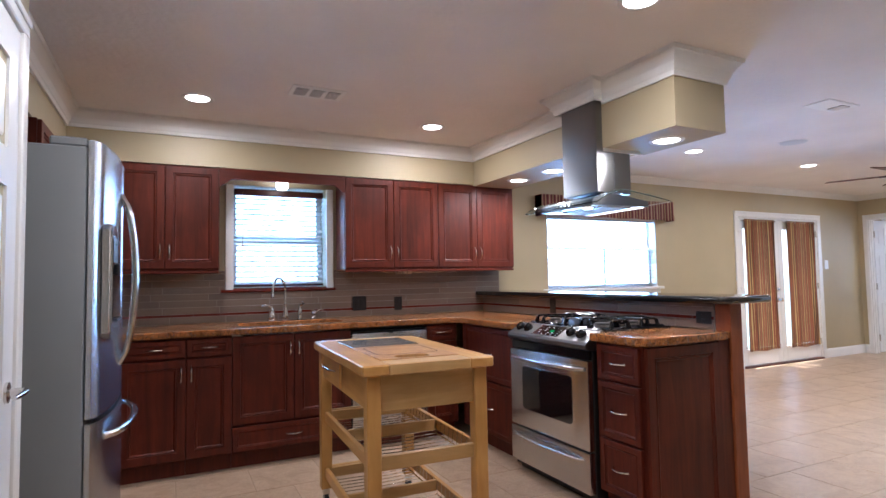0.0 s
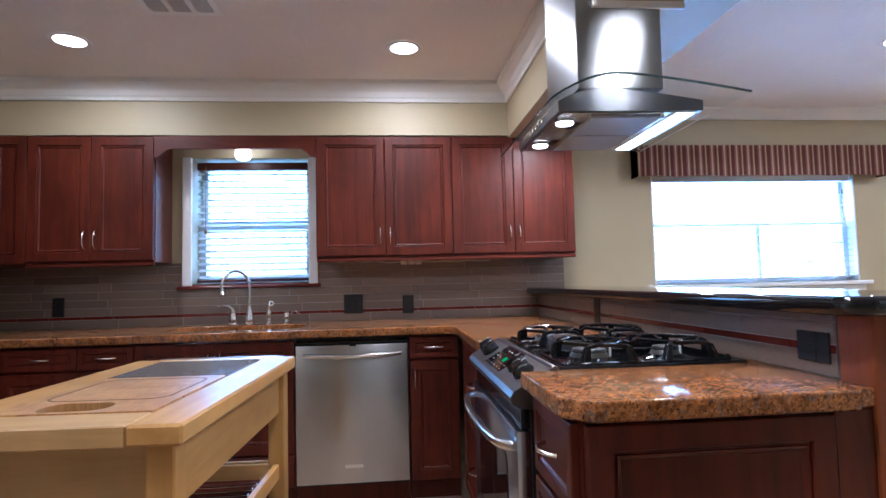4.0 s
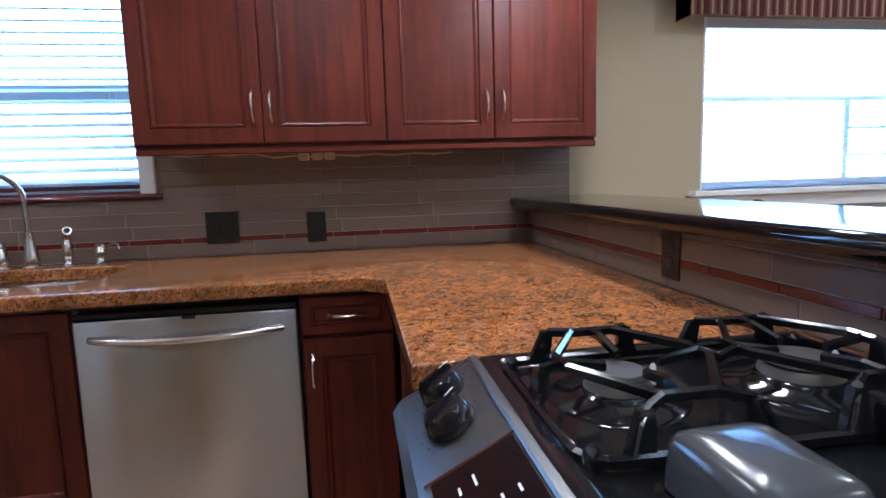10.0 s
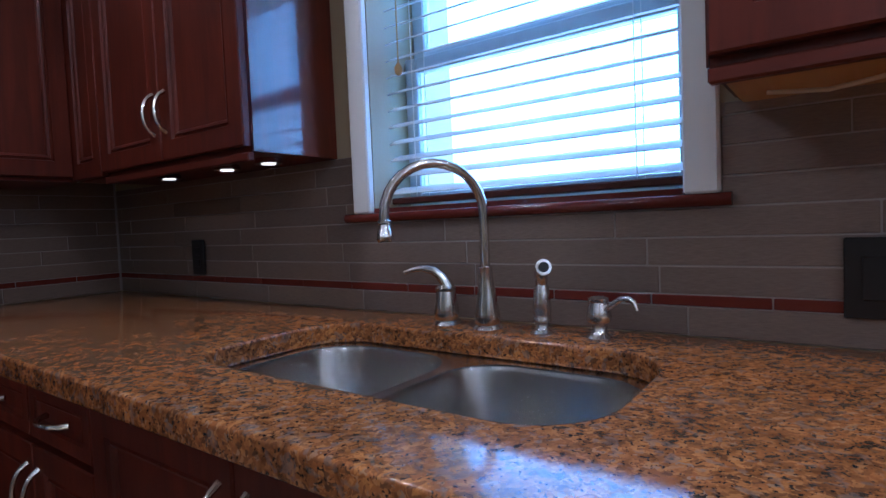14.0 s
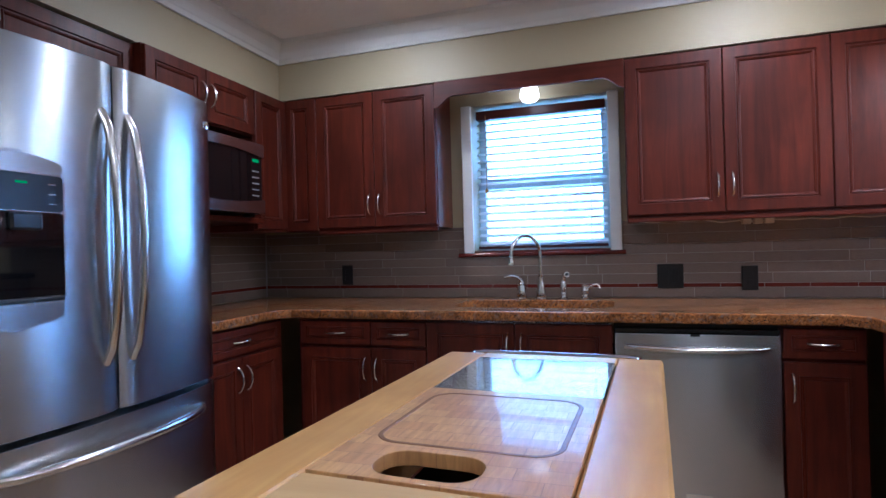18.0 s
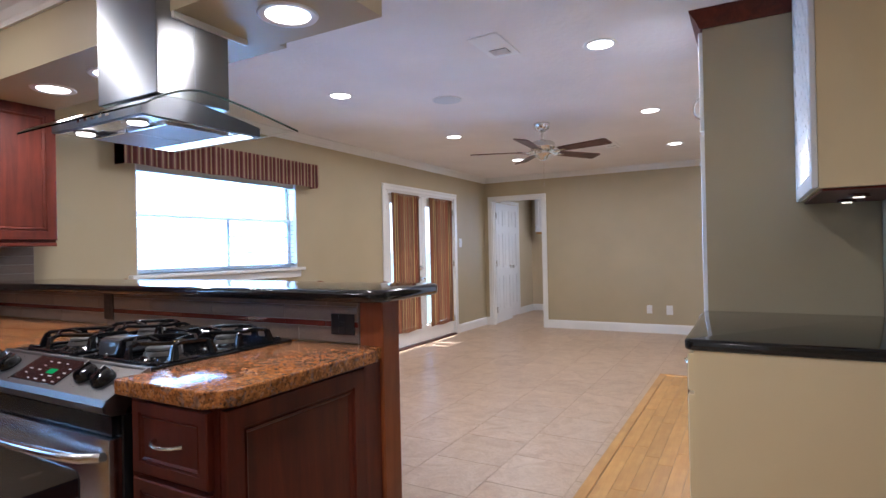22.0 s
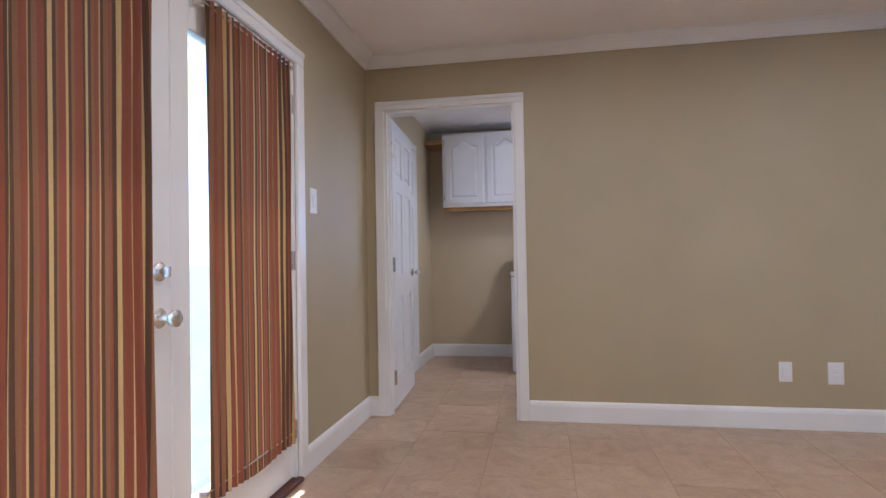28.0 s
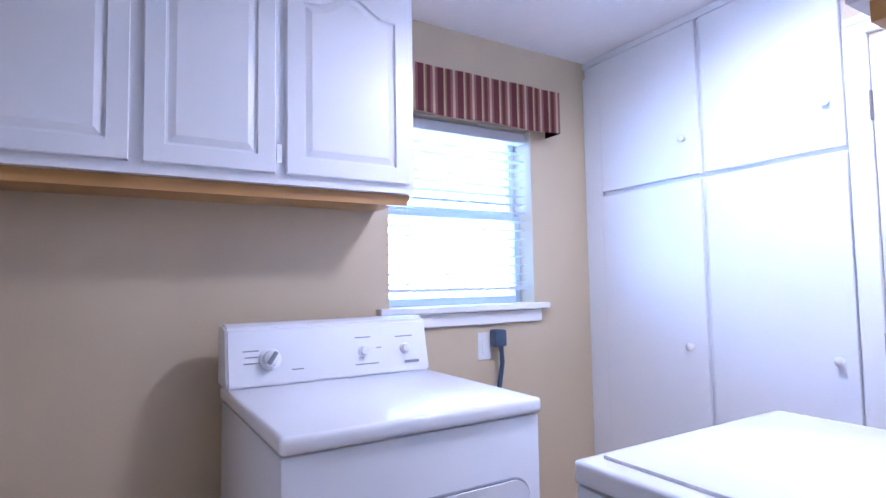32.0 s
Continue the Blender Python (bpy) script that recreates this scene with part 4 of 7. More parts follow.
# lamp over the sink
sl = thing("sink_lamp", (0.84, -0.13, SOF), "small flush ceiling lamp with a white glass shade over the sink", "lamp")
bm = bmesh.new()
lathe(bm, [(0.05, 0), (0.05, -0.02), (0.04, -0.03)], 20, Matrix.Translation((0.84, -0.13, SOF)))
part("base", bm, M_NICKEL, sl, "", True)
bm = bmesh.new()
lathe(bm, [(0.034, -0.03), (0.045, -0.06), (0.05, -0.09), (0.035, -0.115), (0.01, -0.12)], 20, Matrix.Translation((0.84, -0.13, SOF)))
part("shade", bm, M_LAMP, sl, "glowing white glass shade", True)

# west side: corner cabinet, microwave niche, cabinet above
xu = -0.565
cabinet("wall_cabinet", facing_east(xu, -0.57), 0.30, 0.335, UB, UT, [("door", 0.005, 0.285, UB + 0.01, UT - 0.005, None)], "dark cherry wood corner wall cabinet, closed", M_CHERRY, G1)
cabinet("wall_cabinet", facing_east(xu, -1.27), 0.70, 0.335, 1.835, UT, [("door", 0, 0.35, 1.84, UT - 0.005, "rb"), ("door", 0.35, 0.70, 1.84, UT - 0.005, "lb")], "short dark cherry wood cabinet above the microwave, closed", M_CHERRY, G1)
nm = thing("microwave_shelf", (-0.7, -0.92, 1.375), "dark cherry wood shelf with curved brackets under the microwave", "shelf")
part("shelf_board", bx(XW + 0.002, -0.50, -1.27, -0.572, 1.375, 1.40, bevel=0.003), M_CHERRY_H, nm)
bm = bmesh.new()
pts = [(-0.565, 1.40), (-0.50, 1.40)] + [(-0.50 - 0.065 * math.sin(k / 8 * math.pi / 2), 1.40 + 0.30 * k / 8) for k in range(1, 9)]
prism(bm, pts, 0, 0.018, Matrix.Translation((0, -0.572, 0)) @ Matrix.Rotation(radians(90), 4, "X"))
part("bracket", bm, M_CHERRY, nm)
cabinet("wall_cabinet", facing_east(-0.62, -2.40), 1.13, 0.285, 1.86, UT, [("door", 0, 0.565, 1.865, UT - 0.005, "rb"), ("door", 0.565, 1.13, 1.865, UT - 0.005, "lb")], "dark cherry wood cabinet above the refrigerator, closed", M_CHERRY, G1)

# base units
DZ = 0.765
cabinet("base_cabinet", at_north(-0.26, YB), 0.40, 0.63, 0, CB, [("drawer", 0.02, 0.40, DZ, CB - 0.012, "h"), ("door", 0.02, 0.40, 0.115, DZ - 0.01, "rt")], BASECAB, M_CHERRY, G2, 0.10)
cabinet("base_cabinet", at_north(0.14, YB), 0.28, 0.63, 0, CB, [("drawer", 0, 0.28, DZ, CB - 0.012, "h"), ("door", 0, 0.28, 0.115, DZ - 0.01, "lt")], "narrow " + BASECAB, M_CHERRY, G2, 0.10)
cabinet("sink_cabinet", at_north(0.42, YB), 0.818, 0.63, 0, 0.70, [("door", 0, 0.409, 0.29, CB - 0.012, "rt"), ("door", 0.409, 0.818, 0.29, CB - 0.012, "lt"), ("drawer", 0, 0.818, 0.115, 0.28, "h")], "dark cherry wood sink cabinet with two doors and a low drawer", M_CHERRY, G2, 0.10)
cabinet("base_cabinet", at_north(1.85, YB), 0.27, 0.63, 0, CB, [("drawer", 0, 0.27, DZ, CB - 0.012, "h"), ("door", 0, 0.27, 0.115, DZ - 0.01, "lt")], "narrow dark cherry wood cabinet beside the dishwasher, closed", M_CHERRY, G2, 0.10)
XB = -0.365
cabinet("base_cabinet", facing_east(XB, -1.27), 0.633, 0.54, 0, CB, [("drawer", 0.01, 0.60, DZ, CB - 0.012, "h"), ("door", 0.01, 0.305, 0.115, DZ - 0.01, "rt"), ("door", 0.305, 0.60, 0.115, DZ - 0.01, "lt")], "dark cherry wood base cabinet below the microwave, closed", M_CHERRY, G2, 0.10)
XP = 2.15
cabinet("drawer_cabinet", facing_west(XP, -0.70), 0.784, 0.60, 0, CB, [("drawer", 0.06, 0.778, 0.50, CB - 0.012, "h"), ("drawer", 0.06, 0.778, 0.115, 0.49, "h")], "dark cherry wood cabinet with two deep drawers, closed", M_CHERRY, G2, 0.10)
cabinet("drawer_cabinet", facing_west(2.135, -2.264), 0.336, 0.515, 0, CB, [("drawer", 0.03, 0.32, 0.70, CB - 0.012, "h"), ("drawer", 0.03, 0.32, 0.40, 0.69, "h"), ("drawer", 0.03, 0.32, 0.115, 0.39, "h")], "dark cherry wood cabinet with three drawers, closed", M_CHERRY, G2, 0.10)
bm = bmesh.new()
loft_front(bm, 0.52, CB - 0.02, DOOR_RINGS, Matrix.Translation((2.137, -2.602, 0.01)))
tagged(part("end_panel", bm, M_CHERRY), "dark cherry wood panelled end of the counter", "panel")

# worktop with the sink cut out of it


def slab(name, loops, z0, z1, mat, bevel, parent=None):
    bm = bmesh.new()
    edges = []
    for lp in loops:
        vs = [bm.verts.new((x, y, z1)) for x, y in lp]
        edges += [bm.edges.new((vs[k], vs[(k + 1) % len(vs)])) for k in range(len(vs))]
    bmesh.ops.triangle_fill(bm, use_beauty=True, use_dissolve=True, edges=edges)
    top = list(bm.faces)
    rim = [e for e in bm.edges if len(e.link_faces) == 1]
    g = bmesh.ops.extrude_face_region(bm, geom=top)
    bmesh.ops.translate(bm, vec=(0, 0, z0 - z1), verts=[v for v in g["geom"] if isinstance(v, bmesh.types.BMVert)])
    bmesh.ops.recalc_face_normals(bm, faces=bm.faces)
    if bevel:
        es = [e for e in bm.edges if len(e.link_faces) == 2 and e.calc_face_angle(0) > 1.0 and abs(e.verts[0].co.z - e.verts[1].co.z) < 1e-6]
        bmesh.ops.bevel(bm, geom=es, offset=bevel, segments=3, affect="EDGES", profile=0.6)
    return part(name, bm, mat, parent, "", True)


def rounded(x0, x1, y0, y1, r, n=6, corners="1111"):
    out = []
    for k, (cx, cy, a0) in enumerate(((x1 - r, y0 + r, -90), (x1 - r, y1 - r, 0), (x0 + r, y1 - r, 90), (x0 + r, y0 + r, 180))):
        if corners[k] == "1":
            out += [(cx + r * math.cos(radians(a0 + 90 * j / n)), cy + r * math.sin(radians(a0 + 90 * j / n))) for j in range(n + 1)]
        else:
            out.append(((x1, x1, x0, x0)[k], (y0, y1, y1, y0)[k]))
    return out


YC, XC, XCW = -0.695, 2.095, -0.315
XE0 = 2.092
SX0, SX1, SY0, SY1 = 0.49, 1.24, -0.53, -0.155
wt = thing("worktop", (0.9, -0.35, CB), "polished brown and orange speckled granite worktop", "worktop")
outer = [(XW + 0.004, -1.272), (XCW, -1.272), (XCW, YC - 0.05), (XCW + 0.05, YC), (XC - 0.06, YC), (XC, YC - 0.06), (XC, -1.484), (2.746, -1.484), (2.746, -0.004), (XW + 0.004, -0.004)]
slab("main_slab", [outer, rounded(SX0, SX1, SY0, SY1, 0.11, 8)], CB, CT, M_GRANITE, 0.007, wt)
slab("end_slab", [[(XE0 + 0.055, -2.645), (XE0, -2.59), (XE0, -2.262), (2.7455, -2.262), (2.7455, -2.622), (2.72, -2.622), (2.695, -2.645)]], CB, CT, M_GRANITE, 0.007, wt)
slab("rear_slab", [[(2.736, -2.261), (2.746, -2.261), (2.746, -1.485), (2.736, -1.485)]], CB, CT, M_GRANITE, 0, wt)


def bowl(parent, x0, x1, y0, y1, depth):
    bm = bmesh.new()
    rings = [(0.0, 0.0, 0.10), (0.004, -0.012, 0.10), (0.012, -depth * 0.8, 0.09), (0.03, -depth * 0.95, 0.08), (0.07, -depth, 0.06)]
    rows = []
    for i, dz, r in rings:
        rows.append([bm.verts.new((x, y, CB - 0.003 + dz)) for x, y in rounded(x0 + i, x1 - i, y0 + i, y1 - i, r, 7)])
    n = len(rows[0])
    for a, b in zip(rows, rows[1:]):
        for k in range(n):
            bm.faces.new((a[k], a[(k + 1) % n], b[(k + 1) % n], b[k]))
    bm.faces.new(rows[-1])
    bmesh.ops.solidify(bm, geom=bm.faces, thickness=0.002)
    ob = part("bowl", bm, M_SINK, parent, "brushed steel bowl", True)
    bm = bmesh.new()
    cx, cy = (x0 + x1) / 2, (y0 + y1) / 2
    lathe(bm, [(0.042, CB - depth + 0.001), (0.042, CB - depth + 0.004), (0.03, CB - depth + 0.003), (0.01, CB - depth)], 20, Matrix.Translation((cx, cy, 0)))
    part("drain", bm, M_CHROME, parent, "chrome drain", True)
    return ob


sink = thing("sink", (0.83, -0.35, CB - 0.19), "double bowl brushed steel sink under the granite", "sink")
bowl(sink, 0.512, 0.856, -0.514, -0.172, 0.19)
bowl(sink, 0.878, 1.222, -0.514, -0.172, 0.19)
fl = slab("flange", [rounded(0.440, 1.290, -0.585, -0.115, 0.12, 8), rounded(0.513, 0.855, -0.513, -0.173, 0.10, 7), rounded(0.879, 1.221, -0.513, -0.173, 0.10, 7)], CB - 0.0050, CB - 0.0015, M_SINK, 0.0, sink)
for f in fl.data.polygons:
    f.use_smooth = False

# taps
tap = thing("faucet", (0.869, -0.10, CT), "satin nickel gooseneck faucet behind the sink", "faucet")
bm = bmesh.new()
lathe(bm, [(0.030, 0), (0.031, 0.004), (0.027, 0.010), (0.024, 0.012), (0.026, 0.018), (0.0255, 0.034), (0.021, 0.062), (0.0155, 0.095), (0.0135, 0.122), (0.0140, 0.124), (0.0140, 0.128), (0.010, 0.130)], 26, Matrix.Translation((0.869, -0.10, CT)))
part("base", bm, M_NICKEL, tap, "", True)
d = Vector((-0.62, -0.78, 0)).normalized()
p0 = Vector((0.869, -0.10, CT))
pts = [p0 + Vector((0, 0, 0.13)), p0 + Vector((0, 0, 0.20))]
for k in range(0, 15):
    a = math.pi * k / 14
    pts.append(p0 + d * (0.10 - 0.10 * math.cos(a)) + Vector((0, 0, 0.235 + 0.10 * math.sin(a))))
pts.append(p0 + d * 0.20 + Vector((0, 0, 0.215)))
bm = bmesh.new()
tube(bm, pts, 0.0098, 14)
part("spout", bm, M_NICKEL, tap, "", True)
bm = bmesh.new()
lathe(bm, [(0.011, 0.006), (0.0135, 0.004), (0.0135, 0.0), (0.0105, -0.003), (0.0115, -0.010), (0.0165, -0.022), (0.0165, -0.032), (0.014, -0.036), (0.010, -0.036)], 20, Matrix.Translation(p0 + d * 0.20 + Vector((0, 0, 0.222))))
part("nozzle", bm, M_NICKEL, tap, "", True)
hl = thing("faucet_lever", (0.765, -0.095, CT), "satin nickel faucet lever handle on the worktop", "faucet")
bm = bmesh.new()
lathe(bm, [(0.029, 0), (0.030, 0.004), (0.026, 0.010), (0.0225, 0.012), (0.0255, 0.018), (0.027, 0.030), (0.025, 0.048), (0.0205, 0.074), (0.022, 0.076), (0.022, 0.081), (0.017, 0.085), (0.010, 0.092)], 24, Matrix.Translation((0.765, -0.095, CT)))
part("base", bm, M_NICKEL, hl, "", True)
bm = bmesh.new()
tube(bm, [(0.770, -0.094, CT + 0.080), (0.762, -0.097, CT + 0.100), (0.744, -0.104, CT + 0.117), (0.720, -0.113, CT + 0.123), (0.695, -0.122, CT + 0.120), (0.680, -0.127, CT + 0.115)], [0.0155, 0.0125, 0.0095, 0.0070, 0.0055, 0.0045], 12)
part("lever", bm, M_NICKEL, hl, "", True)
sp = thing("side_sprayer", (0.985, -0.09, CT), "satin nickel side sprayer on the worktop", "sprayer")
bm = bmesh.new()
lathe(bm, [(0.025, 0), (0.025, 0.004), (0.016, 0.010), (0.0135, 0.014), (0.0135, 0.024), (0.0175, 0.026), (0.0175, 0.034), (0.0165, 0.037), (0.0165, 0.044), (0.0180, 0.052), (0.0165, 0.080), (0.0135, 0.104), (0.010, 0.114)], 22, Matrix.Translation((0.985, -0.09, CT)) @ Matrix.Diagonal((1, 1, 0.88, 1)))
part("body", bm, M_NICKEL, sp, "", True)
bm = bmesh.new()
tube(bm, [(0.985, -0.09, CT + 0.0950), (0.988, -0.096, CT + 0.1109), (0.995, -0.107, CT + 0.1241), (1.004, -0.120, CT + 0.1294), (1.007, -0.124, CT + 0.1302)], [0.012, 0.0125, 0.0145, 0.0160, 0.0150], 16)
head = part("head", bm, M_NICKEL, sp, "", True)
bm = bmesh.new()
tube(bm, [(1.0068, -0.1238, CT + 0.1302), (1.0092, -0.1272, CT + 0.1309)], 0.0095, 14)
part("spray_face", bm, M_PLASTIC, head, "dark spray face")
sd = thing("soap_dispenser", (1.095, -0.09, CT), "satin nickel soap dispenser on the worktop", "soap dispenser")
bm = bmesh.new()
lathe(bm, [(0.026, 0), (0.026, 0.004), (0.017, 0.010), (0.0145, 0.014), (0.0145, 0.028), (0.0205, 0.032), (0.0225, 0.040), (0.0215, 0.050), (0.0165, 0.066), (0.0180, 0.068), (0.0180, 0.073), (0.010, 0.076)], 22, Matrix.Translation((1.095, -0.09, CT)))
part("body", bm, M_NICKEL, sd, "", True)
bm = bmesh.new()
tube(bm, [(1.108, -0.093, CT + 0.055), (1.122, -0.098, CT + 0.063), (1.140, -0.104, CT + 0.075), (1.155, -0.109, CT + 0.077), (1.165, -0.112, CT + 0.072), (1.170, -0.114, CT + 0.058)], [0.006, 0.0058, 0.0055, 0.005, 0.0045, 0.004], 10)
part("spout", bm, M_NICKEL, sd, "", True)

# bar wall, its granite top and its end post
structure("bar_wall", bx(2.7575, 2.835, -2.534, YN, 0, 1.082), M_WALL, "tan painted half wall under the breakfast bar", "wall")
post = tagged(part("bar_post", bx(2.746, 2.842, -2.630, -2.535, 0, 1.083, bevel=0.004), M_POST), "dark cherry wood post at the end of the bar", "post")
part("filler_board", bx(2.658, 2.7455, -2.618, -2.54, 0, CB - 0.002, bevel=0.002), M_CHERRY, post)
bar = thing("breakfast_bar", (2.88, -1.3, 1.084), "polished black granite breakfast bar top with rounded corners", "bar counter")
slab("slab", [rounded(2.67, 3.085, -2.67, -0.003, 0.06, 6, "1001")], 1.084, 1.125, M_BLACKG, 0.018, bar)

# wall plates


def plate(name, m, w, h, mat, kind, label, n=1):
    p = thing(name, m.translation, label, "outlet" if kind == "outlet" else "switch")
    part("cover", bx(-w / 2, w / 2, -0.006, 0, -h / 2, h / 2, m=m, bevel=0.002), mat, p)
    for k in range(n):
        cx = (k - (n - 1) / 2) * 0.046
        if kind == "outlet":
            for z in (-0.02, 0.02):
                part("socket", bx(cx - 0.014, cx + 0.014, -0.009, -0.006, z - 0.013, z + 0.013, m=m, bevel=0.0015), mat, p)
        else:
            part("rocker", bx(cx - 0.016, cx + 0.016, -0.010, -0.006, -0.033, 0.033, m=m, bevel=0.002), mat, p)
    return p


BLK = "black plastic wall plate on the tiled wall"
plate("wall_switch", Matrix.Translation((1.51, -0.012, 1.048)), 0.122, 0.122, M_PLASTIC, "switch", "black double switch plate on the tiled wall", 2)
plate("wall_outlet", Matrix.Translation((1.868, -0.012, 1.036)), 0.072, 0.118, M_PLASTIC, "outlet", BLK)
plate("wall_outlet", Matrix.Translation((-0.315, -0.012, 1.075)), 0.072, 0.118, M_PLASTIC, "outlet", BLK)
plate("wall_outlet", facing_east(XW + 0.012, -0.62) @ Matrix.Translation((0, 0, 1.065)), 0.072, 0.118, M_PLASTIC, "outlet", BLK)
plate("wall_outlet", facing_west(2.747, -1.095) @ Matrix.Translation((0, 0, 1.02)), 0.072, 0.118, M_PLASTIC, "outlet", "black outlet plate on the tiled bar wall")
plate("wall_outlet", facing_west(2.747, -2.466) @ Matrix.Translation((0, 0, 1.003)), 0.10, 0.07, M_PLASTIC, "outlet", "black outlet plate near the end of the bar")
WPL = "white plastic wall plate on the tan wall"
plate("wall_outlet", facing_west(XE, -2.385) @ Matrix.Translation((0, 0, 0.34)), 0.072, 0.118, M_WPLAST, "switch", "white blank wall plate above the baseboard")
plate("wall_outlet", facing_west(XE, -2.655) @ Matrix.Translation((0, 0, 0.335)), 0.085, 0.13, M_WPLAST, "outlet", WPL)
plate("wall_switch", Matrix.Translation((8.752, YF, 1.358)), 0.085, 0.13, M_WPLAST, "switch", "white light switch beside the french doors")
plate("wall_switch", facing_north(7.06 + 0.1, YS) @ Matrix.Translation((0, 0, 1.35)), 0.085, 0.13, M_WPLAST, "switch", "white light switch beside the side door")
plate("wall_outlet", facing_north(8.08, YS) @ Matrix.Translation((0, 0, 0.36)), 0.072, 0.118, M_WPLAST, "outlet", WPL)
plate("wall_outlet", Matrix.Translation((5.03, YF, 0.34)), 0.072, 0.118, M_WPLAST, "outlet", WPL)
plate("wall_outlet", Matrix.Translation((5.69, YF, 0.36)), 0.072, 0.118, M_WALL, "outlet", "wall plate painted tan like the wall around it")

# under cabinet puck lights
puck = thing("puck_light", (-0.2, -0.16, UB), "small round under cabinet light", "light", "under cabinet lights")
bm = bmesh.new()
cyl(bm, 0.035, 0.032, UB - 0.014, UB - 0.001, 18, Matrix.Translation((-0.2, -0.16, 0)))
part("housing", bm, M_NICKEL, puck, "", True)
bm = bmesh.new()
cyl(bm, 0.018, 0.018, UB - 0.016, UB - 0.013, 18, Matrix.Translation((-0.2, -0.16, 0)))
part("lens", bm, M_PUCK, puck, "glowing lens")
for x, y, z in ((0.1, -0.16, UB), (0.28, -0.16, UB), (-0.72, -0.75, 1.374), (-0.72, -1.1, 1.374)):
    copy_thing(puck, Matrix.Translation((x, y, z)))
M_PLUG = paint("cream_plastic", (0.62, 0.55, 0.42), 0.4, 100, 0.03)
cable = bmesh.new()
tube(cable, [(1.36 + 0.075 * k, -0.105 + 0.012 * math.sin(k * 1.9), UB - (0.012 if k < 5 else 0.024) - 0.006 * (k % 2)) for k in range(15)], 0.0035, 6)
tagged(part("lamp_cable", cable, M_PLUG, None, "", True), "thin cream cable under the wall cabinets", "cable")
for x in (1.842, 1.892, 1.938):
    bm = bx(x - 0.019, x + 0.019, -0.125, -0.085, 1.295, UB - 0.001, bevel=0.004)
    tagged(part("cable_plug", bm, M_PLUG), "cream plug block under the wall cabinet", "plug", "plugs under the wall cabinet")
for x in (1.80, 2.45):
    bm = bx(x - 0.11, x + 0.11, -0.21, -0.15, UB - 0.018, UB - 0.001, bevel=0.004)
    tagged(part("under_cabinet_lamp", bm, M_BRONZE), "flat bronze lamp strip under the wall cabinet", "light", "under cabinet lamps")

# ---- appliances ----
# refrigerator
FY0, FY1, FYM, FXF = -2.205, -1.295, -1.757, -0.24
fr = thing("refrigerator", (-0.55, (FY0 + FY1) / 2, 0), "stainless steel french door refrigerator with grey sides", "refrigerator")
part("body", bx(-0.90, FXF, FY0, FY1, 0.03, 1.765, bevel=0.006), M_GREY, fr, "dark grey textured side panels")
part("base_grille", bx(-0.86, FXF - 0.02, FY0 + 0.02, FY1 - 0.02, 0.0, 0.03), M_PLASTIC, fr)


def bowed(y0, y1, z0, z1, whole0, whole1, bow=0.05, th=0.055, r=0.012):
    """A door whose face bows out over the whole width of the appliance."""
    bm = bmesh.new()
    n = 14
    front, back = [], []
    for k in range(n + 1):
        y = y0 + (y1 - y0) * k / n
        u = (y - whole0) / (whole1 - whole0) * 2 - 1
        x = FXF + 0.008 + th - bow * 0.55 + bow * (1 - abs(u) ** 2.6)
        ed = min(y - y0, y1 - y)
        x -= 0.012 * max(0, 1 - ed / 0.012) ** 2
        front.append((x, y))
        back.append((FXF + 0.006, y))
    out = front + back[::-1]
    prism(bm, out, z0, z1)
    es = [e for e in bm.edges if abs(e.verts[0].co.z - e.verts[1].co.z) < 1e-6 and len(e.link_faces) == 2 and e.calc_face_angle(0) > 1]
    bmesh.ops.bevel(bm, geom=es, offset=0.006, segments=2, affect="EDGES")
    return bm


def front_x(y, bow=0.05, th=0.055):
    u = (y - FY0) / (FY1 - FY0) * 2 - 1
    return FXF + 0.008 + th - bow * 0.55 + bow * (1 - abs(u) ** 2.6)


dl = part("door", bowed(FY0, FYM - 0.003, 0.755, 1.79, FY0, FY1), M_STEEL_V, fr, "bowed brushed steel door with a water dispenser", True)
dr = part("door", bowed(FYM + 0.003, FY1, 0.755, 1.79, FY0, FY1), M_STEEL_V, fr, "bowed brushed steel door", True)
dd = part("freezer_drawer", bowed(FY0, FY1, 0.06, 0.735, FY0, FY1), M_STEEL_V, fr, "bowed brushed steel freezer drawer", True)
for hy, par in ((FYM - 0.045, dl), (FYM + 0.045, dr)):
    bm = bmesh.new()
    pts = []
    for k in range(17):
        u = k / 16
        pts.append((front_x(hy) - 0.004 + 0.06 * math.sin(math.pi * u) ** 0.5, hy, 0.90 + 0.745 * u))
    tube(bm, pts, 0.013, 12)
    part("handle", bm, M_NICKEL, par, "long bowed nickel handle", True)
bm = bmesh.new()
pts = []
for k in range(17):
    u = k / 16
    y = FY0 + 0.10 + (FY1 - FY0 - 0.20) * u
    pts.append((front_x(y) - 0.004 + 0.06 * math.sin(math.pi * u) ** 0.4, y, 0.665))
tube(bm, pts, 0.014, 12)
part("handle", bm, M_NICKEL, dd, "long bowed nickel handle", True)
hy0, hy1 = -2.135, -1.925
dx = front_x(-2.03)
SIDE_ON = Matrix(((0, 0, 1, 0), (1, 0, 0, 0), (0, 1, 0, 0), (0, 0, 0, 1)))


def capsule(y0, y1, z0, z1, rise, n=10):
    """An upright outline of (y, z) with softly arched ends."""
    low = [(y0 + (y1 - y0) * k / n, z0 - rise * math.sin(math.pi * k / n) ** 0.7) for k in range(n + 1)]
    return low + [(y, z1 + z0 - z) for y, z in low[::-1]]


